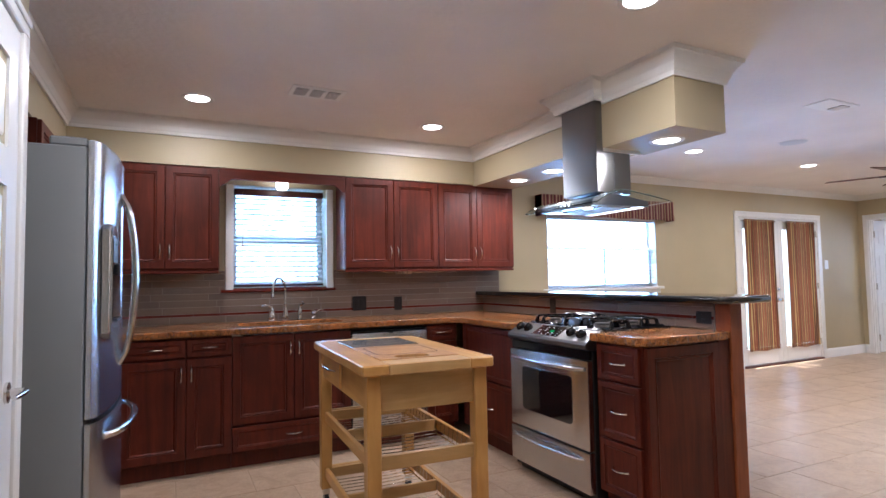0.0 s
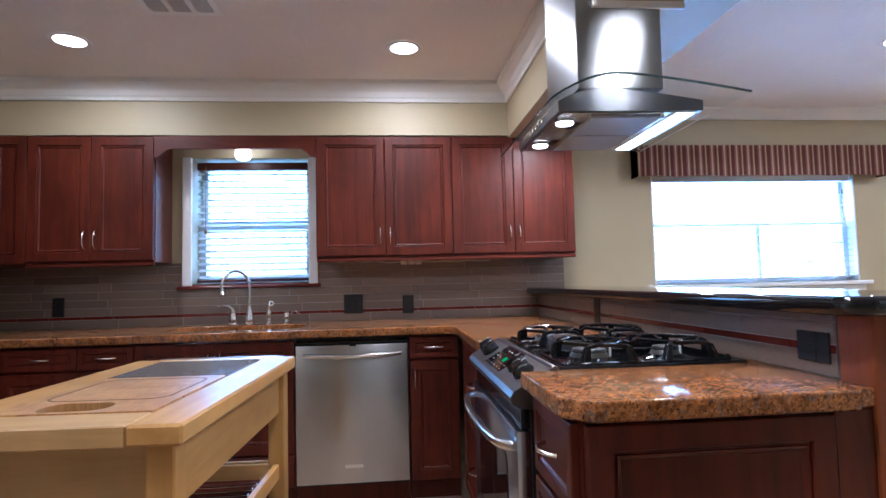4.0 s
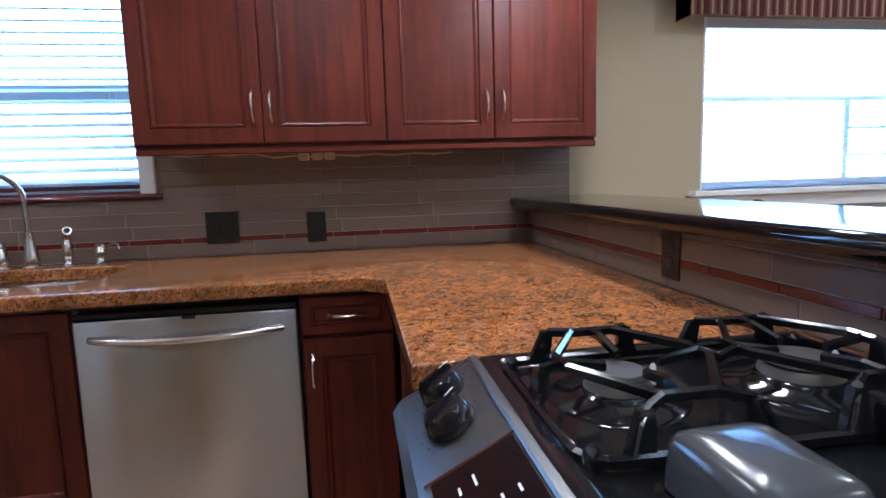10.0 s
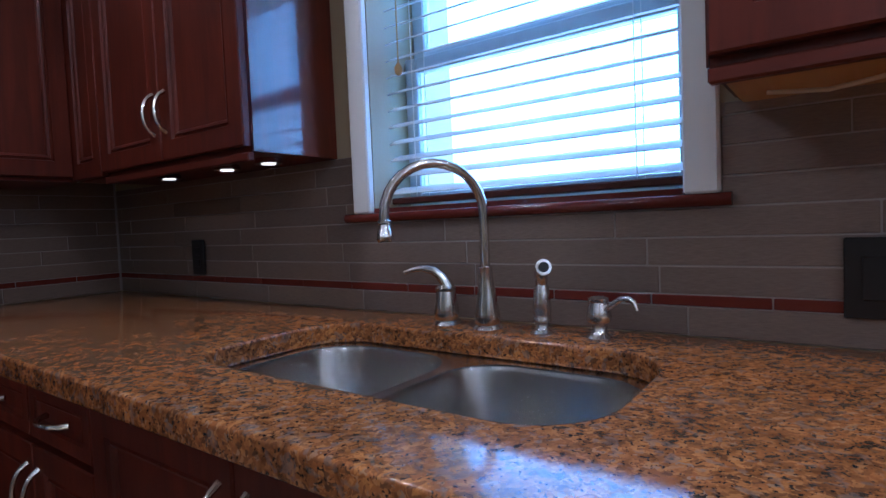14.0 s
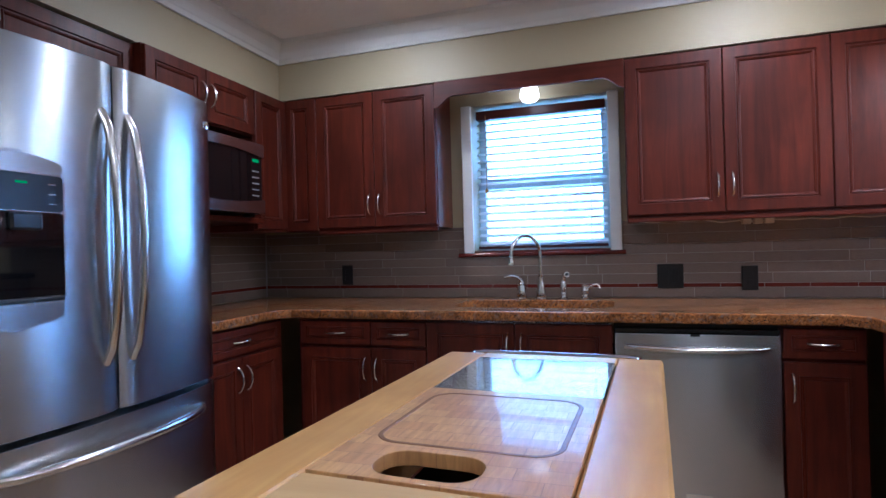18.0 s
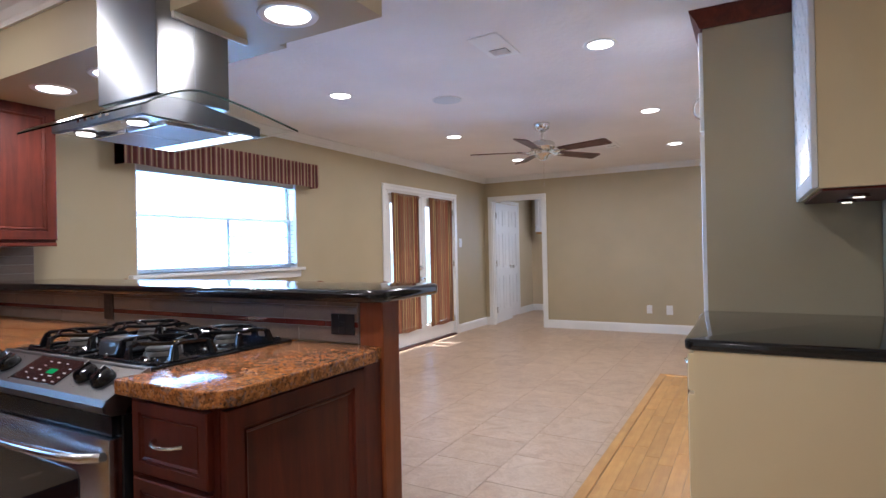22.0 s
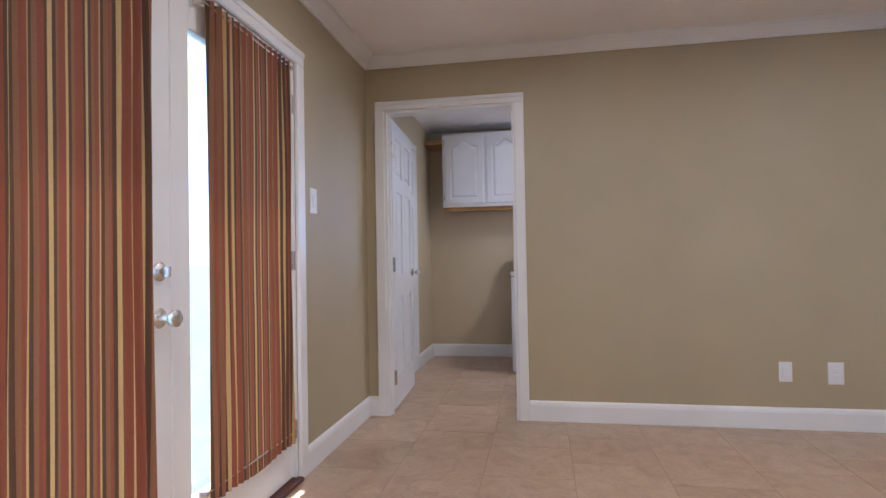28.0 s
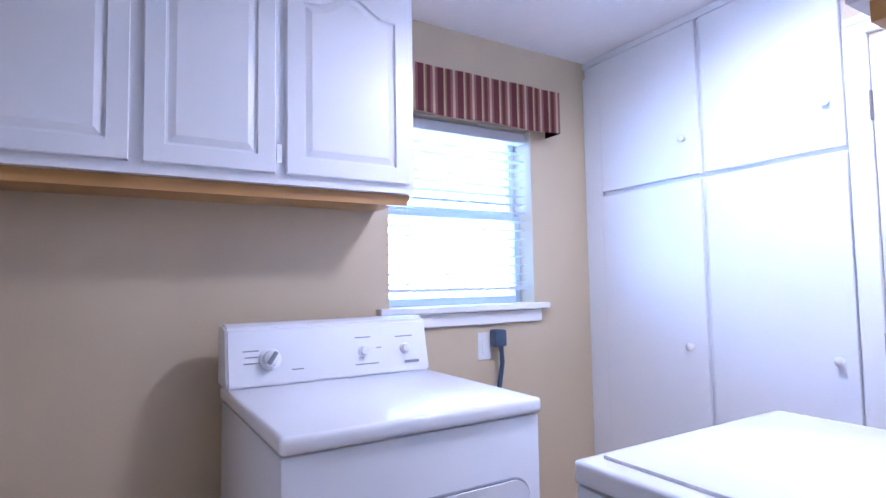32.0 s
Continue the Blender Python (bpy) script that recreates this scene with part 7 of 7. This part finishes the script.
# ---- laundry ----
dry = thing("dryer", (11.45, -1.09, 0), "white enamel clothes dryer against the laundry wall", "dryer")
DX0, DX1, DYA, DYB = 11.068, 11.80, -1.42, -0.695
part("cabinet", bx(DX0, DX1, DYA, DYB, 0.02, 0.876, bevel=0.01, seg=2), M_WHITE, dry, "", True)
part("top", bx(DX0 - 0.012, DX1, DYA - 0.004, DYB + 0.004, 0.880, 0.922, bevel=0.014, seg=3), M_WHITE, dry, "", True)
bm = bmesh.new()
prism(bm, [(11.69, 0.920), (11.73, 1.110), (11.76, 1.123), (11.84, 1.123), (11.85, 0.920)], 0.692, 1.423, Matrix.Rotation(radians(90), 4, "X"))
es = [e for e in bm.edges if e.is_valid]
bmesh.ops.bevel(bm, geom=es, offset=0.008, segments=2, affect="EDGES")
con = part("console", bm, M_WHITE, dry, "sloped white control console", True)
CA = math.atan2(0.04, 0.189)
CMX = Matrix.Translation((11.69, 0.03, 0.920)) @ Matrix.Rotation(CA, 4, "Y")


def console_bit(y, z, lath, name, mat, lab=""):
    bm = bmesh.new()
    lathe(bm, lath, 24, CMX @ Matrix.Translation((0, y, z)) @ Matrix.Rotation(radians(-90), 4, "Y"))
    return part(name, bm, mat, con, lab, True)


console_bit(-0.86, 0.09, [(0.036, 0.0), (0.036, 0.006), (0.026, 0.01), (0.024, 0.03), (0.016, 0.033)], "dial", M_WHITE, "large white timer dial")
part("dial_grip", bx(-0.045, -0.028, -0.006, 0.006, -0.022, 0.022, m=CMX @ Matrix.Translation((0, -0.86, 0.09)) @ Matrix.Rotation(radians(35), 4, "X")), M_GREY, con)
for y in (-1.19, -1.355):
    console_bit(y, 0.09, [(0.020, 0.0), (0.020, 0.005), (0.015, 0.008), (0.014, 0.022), (0.008, 0.024)], "dial", M_WHITE, "small white dial")
for y, z, w in ((-0.80, 0.12, 0.05), (-0.80, 0.10, 0.04), (-0.80, 0.08, 0.05), (-1.19, 0.14, 0.06), (-1.25, 0.10, 0.02), (-1.355, 0.135, 0.07), (-1.2, 0.045, 0.09), (-0.95, 0.05, 0.04)):
    part("print_line", bx(-0.0018, -0.0012, y - w / 2, y + w / 2, z - 0.002, z + 0.002, m=CMX), M_GREY, con)
part("badge", bx(-0.0025, -0.0012, -1.41, -1.35, 0.035, 0.045, m=CMX), M_GREY, con, "small grey badge")
bm = bmesh.new()
prism(bm, rounded(-1.37, -0.778, 0.283, 0.712, 0.05, 6), DX0 - 0.012, DX0 + 0.004, Matrix(((0, 0, 1, 0), (1, 0, 0, 0), (0, 1, 0, 0), (0, 0, 0, 1))))
ddoor = part("door", bm, M_WHITE, dry, "white dryer door with rounded corners")
bm = bmesh.new()
ring = rounded(-1.373, -0.775, 0.28, 0.715, 0.053, 6)
tube(bm, [(DX0 - 0.003, a, b) for a, b in ring + ring[:1]], 0.004, 6)
part("door_gap", bm, M_GREY, ddoor, "thin grey door gap")
part("door_handle", bx(DX0 - 0.02, DX0 - 0.0125, -0.86, -0.815, 0.453, 0.578, bevel=0.006), M_WHITE, ddoor)
part("handle_recess", bx(DX0 - 0.0215, DX0 - 0.0195, -0.85, -0.825, 0.468, 0.563, bevel=0.0006), M_SASH, ddoor)

# washer, turned to face the dryer's side
ws = thing("washing_machine", (10.40, -1.55, 0), "white enamel top loading washing machine", "washing machine")
WX0, WX1, WYA, WYB = 9.98, 10.675, -1.91, -1.17
part("cabinet", bx(WX0 + 0.004, WX1 - 0.004, WYA, WYB, 0.02, 0.845, bevel=0.01, seg=2), M_WHITE, ws, "", True)
part("top", bx(WX0, WX1, WYA - 0.004, WYB + 0.004, 0.848, 0.894, bevel=0.012, seg=3), M_WHITE, ws, "", True)
lid = part("lid", bx(WX0 + 0.16, WX1 - 0.03, WYA + 0.05, WYB - 0.05, 0.888, 0.902, bevel=0.006, seg=2), M_WHITE, ws, "flat white lid", True)
bm = bmesh.new()
prism(bm, [(WX0 - 0.01, 0.892), (WX0 - 0.01, 1.09), (WX0 + 0.05, 1.10), (WX0 + 0.10, 1.085), (WX0 + 0.155, 0.892)], -WYB + 0.003, -WYA - 0.003, Matrix.Rotation(radians(90), 4, "X"))
bmesh.ops.bevel(bm, geom=list(bm.edges), offset=0.012, segments=3, affect="EDGES")
part("console", bm, M_WHITE, ws, "rounded white control console", True)

# wall cabinets over the dryer
LCX, LZ0, LZ1 = 11.61, 1.573, 2.322
lc = cabinet("laundry_cabinet", facing_west(LCX, 0.01), 1.334, XL - LCX - 0.003, LZ0, LZ1, [("door", 0.03, 0.425, LZ0 + 0.03, LZ1 - 0.02, None), ("door", 0.455, 0.83, LZ0 + 0.03, LZ1 - 0.02, None), ("door", 0.86, 1.31, LZ0 + 0.03, LZ1 - 0.02, None)], "white wall cabinet with three arched panel doors", M_WCAB, "", 0.0, RAISED_RINGS, 0.06, False)
part("under_rail", bx(LCX + 0.03, XL - 0.004, -1.318, 0.005, LZ0 - 0.022, LZ0 - 0.001), M_MAPLE, lc, "orange unpainted wooden underside")
part("under_rail", bx(LCX + 0.03, LCX + 0.045, -1.31, -0.005, LZ0 - 0.04, LZ0 - 0.022), M_MAPLE, lc)
part("side_shelf", bx(LCX + 0.03, XL - 0.004, 0.011, YL - 0.002, LZ1 - 0.09, LZ1 - 0.065), M_MAPLE, lc, "orange wooden shelf end")
for y, z in ((-0.006, 1.67), (-0.006, 2.23), (-0.833, 1.67), (-0.833, 2.23)):
    part("hinge", bx(LCX - 0.006, LCX - 0.001, y - 0.008, y + 0.008, z - 0.03, z + 0.03), M_NICKEL, lc)

# cabinet over the washer and the tall cupboards
oc = thing("washer_wall_cabinet", (10.0, -1.6, 1.68), "white wall cabinet with an unpainted wooden underside", "cabinet")
part("body", bx(XE + 0.135, 10.12, -2.45, -1.06, 1.545, 2.36, bevel=0.003), M_WCAB, oc)
part("underside", bx(XE + 0.14, 10.10, -2.44, -1.07, 1.52, 1.544), M_MAPLE, oc, "orange unpainted wooden underside")
TCY = -2.54
tc_ = thing("tall_cupboard", (11.0, -2.9, 0), "tall white flat door cupboards across the laundry end", "cupboard")
part("carcass", bx(10.72, XL - 0.003, -3.248, TCY - 0.022, 0, H - 0.004), M_WCAB, tc_)
part("face_frame", bx(10.72, XL - 0.003, TCY - 0.022, TCY - 0.006, 2.385, H - 0.004), M_WCAB, tc_)
for x0, x1 in ((11.28, 11.83), (10.73, 11.258)):
    for z0, z1, kz in ((0.08, 1.68, 0.955), (1.70, 2.38, 1.865)):
        d_ = part("door", bx(x0, x1, TCY - 0.02, TCY, z0, z1, bevel=0.003), M_WCAB, tc_)
        kx_ = x0 + 0.07 if x0 > 11 else x0 + 0.05
        bm = bmesh.new()
        lathe(bm, [(0.010, 0.0), (0.008, 0.012), (0.016, 0.02), (0.017, 0.027), (0.008, 0.032)], 16, Matrix.Translation((kx_, TCY, kz)) @ Matrix.Rotation(radians(-90), 4, "X"))
        part("knob", bm, M_WPLAST, d_, "round white knob", True)
part("corner_post", bx(11.832, XL - 0.003, TCY - 0.022, TCY - 0.004, 0.0, 2.33), M_WCAB, tc_)

# dryer outlet with its cord
do = plate("dryer_outlet", facing_west(XL, -1.86) @ Matrix.Translation((0, 0, 0.955)), 0.075, 0.125, M_WPLAST, "switch", "white dryer outlet with a blue grey plug")
M_CORD = paint("blue_grey_rubber", (0.05, 0.08, 0.13), 0.4, 120, 0.1)
part("plug", bx(XL - 0.06, XL - 0.008, -1.95, -1.885, 0.95, 1.03, bevel=0.012, seg=2), M_CORD, do, "blue grey plug", True)
bm = bmesh.new()
tube(bm, [(XL - 0.05, -1.92, 0.96), (XL - 0.045, -1.93, 0.88), (XL - 0.06, -1.90, 0.78), (XL - 0.04, -1.85, 0.6), (XL - 0.04, -1.70, 0.35), (XL - 0.05, -1.5, 0.2)], 0.011, 8)
part("cord", bm, M_CORD, do, "", True)
ll = thing("laundry_lamp", (10.7, -1.8, H), "round white glass ceiling lamp in the laundry", "lamp")
bm = bmesh.new()
lathe(bm, [(0.15, H - 0.002), (0.15, H - 0.02), (0.14, H - 0.025)], 32, Matrix.Translation((10.7, -1.8, 0)))
part("base", bm, M_TRIM, ll, "", True)
bm = bmesh.new()
lathe(bm, [(0.138, H - 0.026), (0.13, H - 0.055), (0.09, H - 0.085), (0.03, H - 0.10)], 32, Matrix.Translation((10.7, -1.8, 0)))
part("shade", bm, M_LAMP, ll, "glowing white glass bowl", True)

# ---- outdoors ----


def grass_mat():
    m = mat_new("lawn", (0.08, 0.12, 0.04), 0.9)
    t, n, l, b = nodes_of(m)
    l.new(ramp(t, noise_tex(t, coords(t), 3, 6, 0.7), [(0.3, (0.05, 0.08, 0.025)), (0.7, (0.13, 0.17, 0.06))]), b.inputs["Base Color"])
    return m


M_LAWN = grass_mat()
bm = bmesh.new()
bmesh.ops.create_grid(bm, x_segments=2, y_segments=2, size=400, matrix=Matrix.Translation((6, 0, -0.25)))
structure("ground", bm, M_LAWN, "green lawn round the house", "ground")
M_FENCE = wood("fence_wood", (0.30, 0.24, 0.18), (0.45, 0.37, 0.29), (6, 6, 0.8), 0.8, 0, 0.3)
fn = thing("fence", (5, 7.5, -0.25), "weathered grey wooden board fence behind the lawn", "fence")
board = mesh_of(bx(-0.07, 0.07, -0.01, 0.01, 0, 1.75), "board", M_FENCE)
for k in range(110):
    ob = new("board", board)
    ob.parent = fn
    ob.location = (-9.5 + 0.17 * k, 0.004 * (k % 3), 0)
fe = thing("fence", (17, -2, -0.25), "weathered grey wooden board fence beside the house", "fence")
boarde = mesh_of(bx(-0.01, 0.01, -0.07, 0.07, 0, 1.75), "board", M_FENCE)
for k in range(50):
    ob = new("board", boarde)
    ob.parent = fe
    ob.location = (0.004 * (k % 3), -4.2 + 0.17 * k, 0)


def leaf_mat():
    m = mat_new("leaf", (0.08, 0.14, 0.04), 0.6)
    t, n, l, b = nodes_of(m)
    g = t.nodes.new("ShaderNodeNewGeometry")
    l.new(ramp(t, g.outputs["Random Per Island"], [(0, (0.06, 0.10, 0.035)), (1, (0.14, 0.19, 0.06))]), b.inputs["Base Color"])
    tr_ = t.nodes.new("ShaderNodeBsdfTranslucent")
    tr_.inputs[0].default_value = (0.12, 0.18, 0.05, 1)
    mx = t.nodes.new("ShaderNodeMixShader")
    mx.inputs[0].default_value = 0.35
    l.new(b.outputs[0], mx.inputs[1])
    l.new(tr_.outputs[0], mx.inputs[2])
    l.new(mx.outputs[0], t.nodes["Material Output"].inputs[0])
    return m


M_LEAF = leaf_mat()
M_BARK = paint("bark", (0.12, 0.09, 0.065), 0.9, 30, 0.8, 0.01, 0.3)


def tree(x, y, h, r, seed):
    rn = random.Random(seed)
    t = thing("tree", (x, y, -0.25), "leafy green garden tree behind the house", "tree", "garden trees")
    bm = bmesh.new()
    tube(bm, [(x, y, -0.3), (x + 0.05, y, h * 0.3), (x - 0.05, y + 0.1, h * 0.6), (x, y, h * 0.85)], [0.16, 0.12, 0.08, 0.03], 8)
    ends = []
    for k in range(9):
        a, z = rn.uniform(0, 6.28), h * rn.uniform(0.35, 0.75)
        e = Vector((x + math.cos(a) * r * rn.uniform(0.5, 0.9), y + math.sin(a) * r * rn.uniform(0.5, 0.9), z + h * rn.uniform(0.05, 0.22)))
        tube(bm, [(x, y, z), Vector((x, y, z)).lerp(e, 0.5) + Vector((0, 0, 0.15)), e], [0.05, 0.035, 0.012], 6)
        ends.append(e)
    part("trunk", bm, M_BARK, t, "", True)
    ends.append(Vector((x, y, h * 0.9)))
    vs, fs = [], []
    for e in ends:
        for k in range(60):
            p = e + Vector((rn.gauss(0, r * 0.28), rn.gauss(0, r * 0.28), rn.gauss(0, h * 0.09)))
            q = Vector((rn.uniform(-1, 1), rn.uniform(-1, 1), rn.uniform(-0.6, 0.6))).normalized() * rn.uniform(0.05, 0.10)
            s = q.cross(Vector((rn.uniform(-1, 1), rn.uniform(-1, 1), 1))).normalized() * 0.03
            b0 = len(vs)
            vs += [p - q, p + s, p + q, p - s]
            fs.append((b0, b0 + 1, b0 + 2, b0 + 3))
    me = bpy.data.meshes.new("crown")
    me.from_pydata([tuple(v) for v in vs], [], fs)
    me.materials.append(M_LEAF)
    ob = new("crown", me)
    ob.parent = t
    ob.matrix_parent_inverse = t.matrix_basis.inverted()


for k, (x, y, h, r) in enumerate(((-1.2, 6.2, 4.2, 1.6), (2.2, 9.5, 5.0, 2.0), (5.2, 5.6, 3.6, 1.4), (8.5, 9.0, 5.0, 2.0), (15.5, -2.6, 3.8, 1.4), (0.6, 4.6, 2.4, 1.0))):
    tree(x, y, h, r, 40 + k)

# ---- small pieces last: tiles and planks ----
splash = thing("backsplash", (0.9, -0.004, CT), "slate brown strip tile backsplash with a red accent band", "backsplash", kind="structure")
part("bed", bx(XW + 0.003, SW[0] - 0.058, -0.005, -0.0005, CT + 0.001, UB), M_SPLASHG, splash, "pale grout bed")
part("bed", bx(SW[0] - 0.0579, SW[1] + 0.0579, -0.005, -0.0005, CT + 0.001, 1.186), M_SPLASHG, splash)
part("bed", bx(SW[1] + 0.058, 2.935, -0.005, -0.0005, CT + 0.001, UB), M_SPLASHG, splash)
part("bed", bx(XW + 0.0005, XW + 0.005, -1.27, -0.006, CT + 0.001, 1.374), M_SPLASHG, splash)
barsp = thing("bar_backsplash", (2.765, -1.3, CT), "slate brown strip tiles with a red band on the bar wall", "backsplash", kind="structure")
part("bed", bx(2.748, 2.757, -2.53, -0.006, CT + 0.001, 1.083), M_SPLASHG, barsp, "pale grout bed")

TL, TH, JT = 0.395, 0.0479, 0.0028
ROWS = [(CT + 0.002, CT + 0.052, "t"), (CT + 0.0545, CT + 0.073, "r")]
z = CT + 0.0755
while z < 1.36:
    ROWS.append((z, z + TH, "t"))
    z += TH + JT
cache = {}


def piece(name, w, h, d, mat, parent, loc, rz=0, bev=0.0012):
    key = (name, round(w, 4), round(h, 4), mat.name)
    if key not in cache:
        cache[key] = mesh_of(bx(-w / 2, w / 2, -d, 0, -h / 2, h / 2, bevel=bev), name, mat)
    ob = new(name, cache[key])
    ob.parent = parent
    ob.location = Vector(loc) - parent.location
    ob.rotation_euler = (0, 0, rz)
    return ob


def tile_run(parent, a0, a1, spot, rz, ztop, seed, holes=()):
    """Rows of strip tiles along a wall; spot(a) gives the place on the wall."""
    rn = random.Random(seed)
    for z0, z1, kind in ROWS:
        z1 = min(z1, ztop)
        if z1 - z0 < 0.012:
            continue
        ln = TL if kind == "t" else 0.192
        a = a0 - rn.uniform(0, 1) * ln if kind == "t" else a0 - 0.05
        while a < a1:
            b = a + ln
            segs = [(max(a, a0), min(b, a1))]
            for h0, h1, g0 in holes:
                if z1 > g0:
                    nxt = []
                    for s0, s1 in segs:
                        if s1 <= h0 or s0 >= h1:
                            nxt.append((s0, s1))
                        else:
                            if s0 < h0:
                                nxt.append((s0, h0))
                            if s1 > h1:
                                nxt.append((h1, s1))
                    segs = nxt
            for s0, s1 in segs:
                if s1 - s0 > 0.012:
                    w = s1 - s0 - JT
                    p = spot((s0 + s1) / 2)
                    piece("tile" if kind == "t" else "accent_tile", w, z1 - z0, 0.005 if kind == "t" else 0.0065, M_SPLASH if kind == "t" else M_RED, parent, (p[0], p[1], (z0 + z1) / 2), rz)
            a = b


tile_run(splash, XW + 0.012, 2.935, lambda a: (a, -0.0018), 0, UB - 0.001, 5, [(SW[0] - 0.058, SW[1] + 0.058, 1.187)])
tile_run(splash, -1.268, -0.012, lambda a: (XW + 0.0018, a), radians(90), 1.373, 6)
tile_run(barsp, -2.53, -0.012, lambda a: (2.7512, a), radians(-90), 1.082, 7)

# floor tiles
ft = thing("tile_floor", (4, -2, 0), "beige stone look ceramic tile floor", "floor", kind="structure")
TS = 0.432
fcache = {}


def floor_piece(x0, x1, y0, y1):
    w, h = round(x1 - x0 - 0.0042, 4), round(y1 - y0 - 0.0042, 4)
    if w < 0.02 or h < 0.02:
        return
    if (w, h) not in fcache:
        fcache[(w, h)] = mesh_of(bx(-w / 2, w / 2, -h / 2, h / 2, -0.0021, 0, bevel=0.0008), "tile", M_TILE)
    ob = new("tile", fcache[(w, h)])
    ob.parent = ft
    ob.location = Vector(((x0 + x1) / 2, (y0 + y1) / 2, 0)) - ft.location


WX, WY = 6.99, -2.88
row = 0
y = YF
while y > -6.2:
    y1, y0 = y, max(y - TS, -6.2)
    x = XW - (TS / 2 if row % 2 else 0) + 0.13
    while x < XE + 0.13:
        x0, x1 = max(x, XW), min(x + TS, XE + 0.10)
        if y0 < WY:
            yy1 = y1
            if x1 > 3.86 and x0 < WX:
                if y1 > WY:
                    floor_piece(x0, x1, WY, y1)
                    if x1 > WX:
                        floor_piece(WX, x1, y0, WY)
                elif x1 > WX:
                    floor_piece(WX, x1, y0, y1)
                if x0 < 3.86:
                    floor_piece(x0, 3.86, y0, min(y1, WY))
            elif x0 < 3.4 or y1 > YS - 0.1:
                floor_piece(x0, x1, y0, y1)
        else:
            floor_piece(x0, x1, y0, y1)
        x += TS
    y -= TS
    row += 1
row = 0
y = YL
while y > -2.6:
    x = XE + 0.10 - (TS / 2 if row % 2 else 0)
    while x < XL:
        floor_piece(max(x, XE + 0.10), min(x + TS, XL), max(y - TS, -2.6), y)
        x += TS
    y -= TS
    row += 1

# oak strip floor
of = thing("oak_floor", (5.5, -3.4, 0), "honey oak strip floor beside the tiles", "floor", kind="structure")
part("border", bx(WX - 0.06, WX - 0.001, YS + 0.002, WY - 0.001, -0.005, 0.008, bevel=0.004), M_OAKFLOOR, of, "rounded oak border strip")
part("border", bx(3.862, WX - 0.061, WY - 0.06, WY - 0.001, -0.005, 0.008, bevel=0.004), M_OAKFLOOR, of, "rounded oak border strip")
pcache = {}
rnd = random.Random(21)
y = WY - 0.062
while y > YS + 0.01:
    w = min(0.082, y - YS - 0.004)
    x = 3.865 - rnd.uniform(0, 0.8)
    while x < WX - 0.063:
        L = rnd.choice((0.5, 0.7, 0.9, 1.1))
        x0, x1 = max(x, 3.865), min(x + L, WX - 0.063)
        if x1 - x0 > 0.02:
            key = (round(x1 - x0, 3), round(w, 3))
            if key not in pcache:
                a, b = key
                pcache[key] = mesh_of(bx(-a / 2 + 0.0006, a / 2 - 0.0006, -b / 2 + 0.0006, b / 2 - 0.0006, -0.0055, 0.001, bevel=0.0012), "plank", M_OAKFLOOR)
            ob = new("plank", pcache[key])
            ob.parent = of
            ob.location = Vector(((x0 + x1) / 2, y - w / 2, 0)) - of.location
        x += L
    y -= 0.082
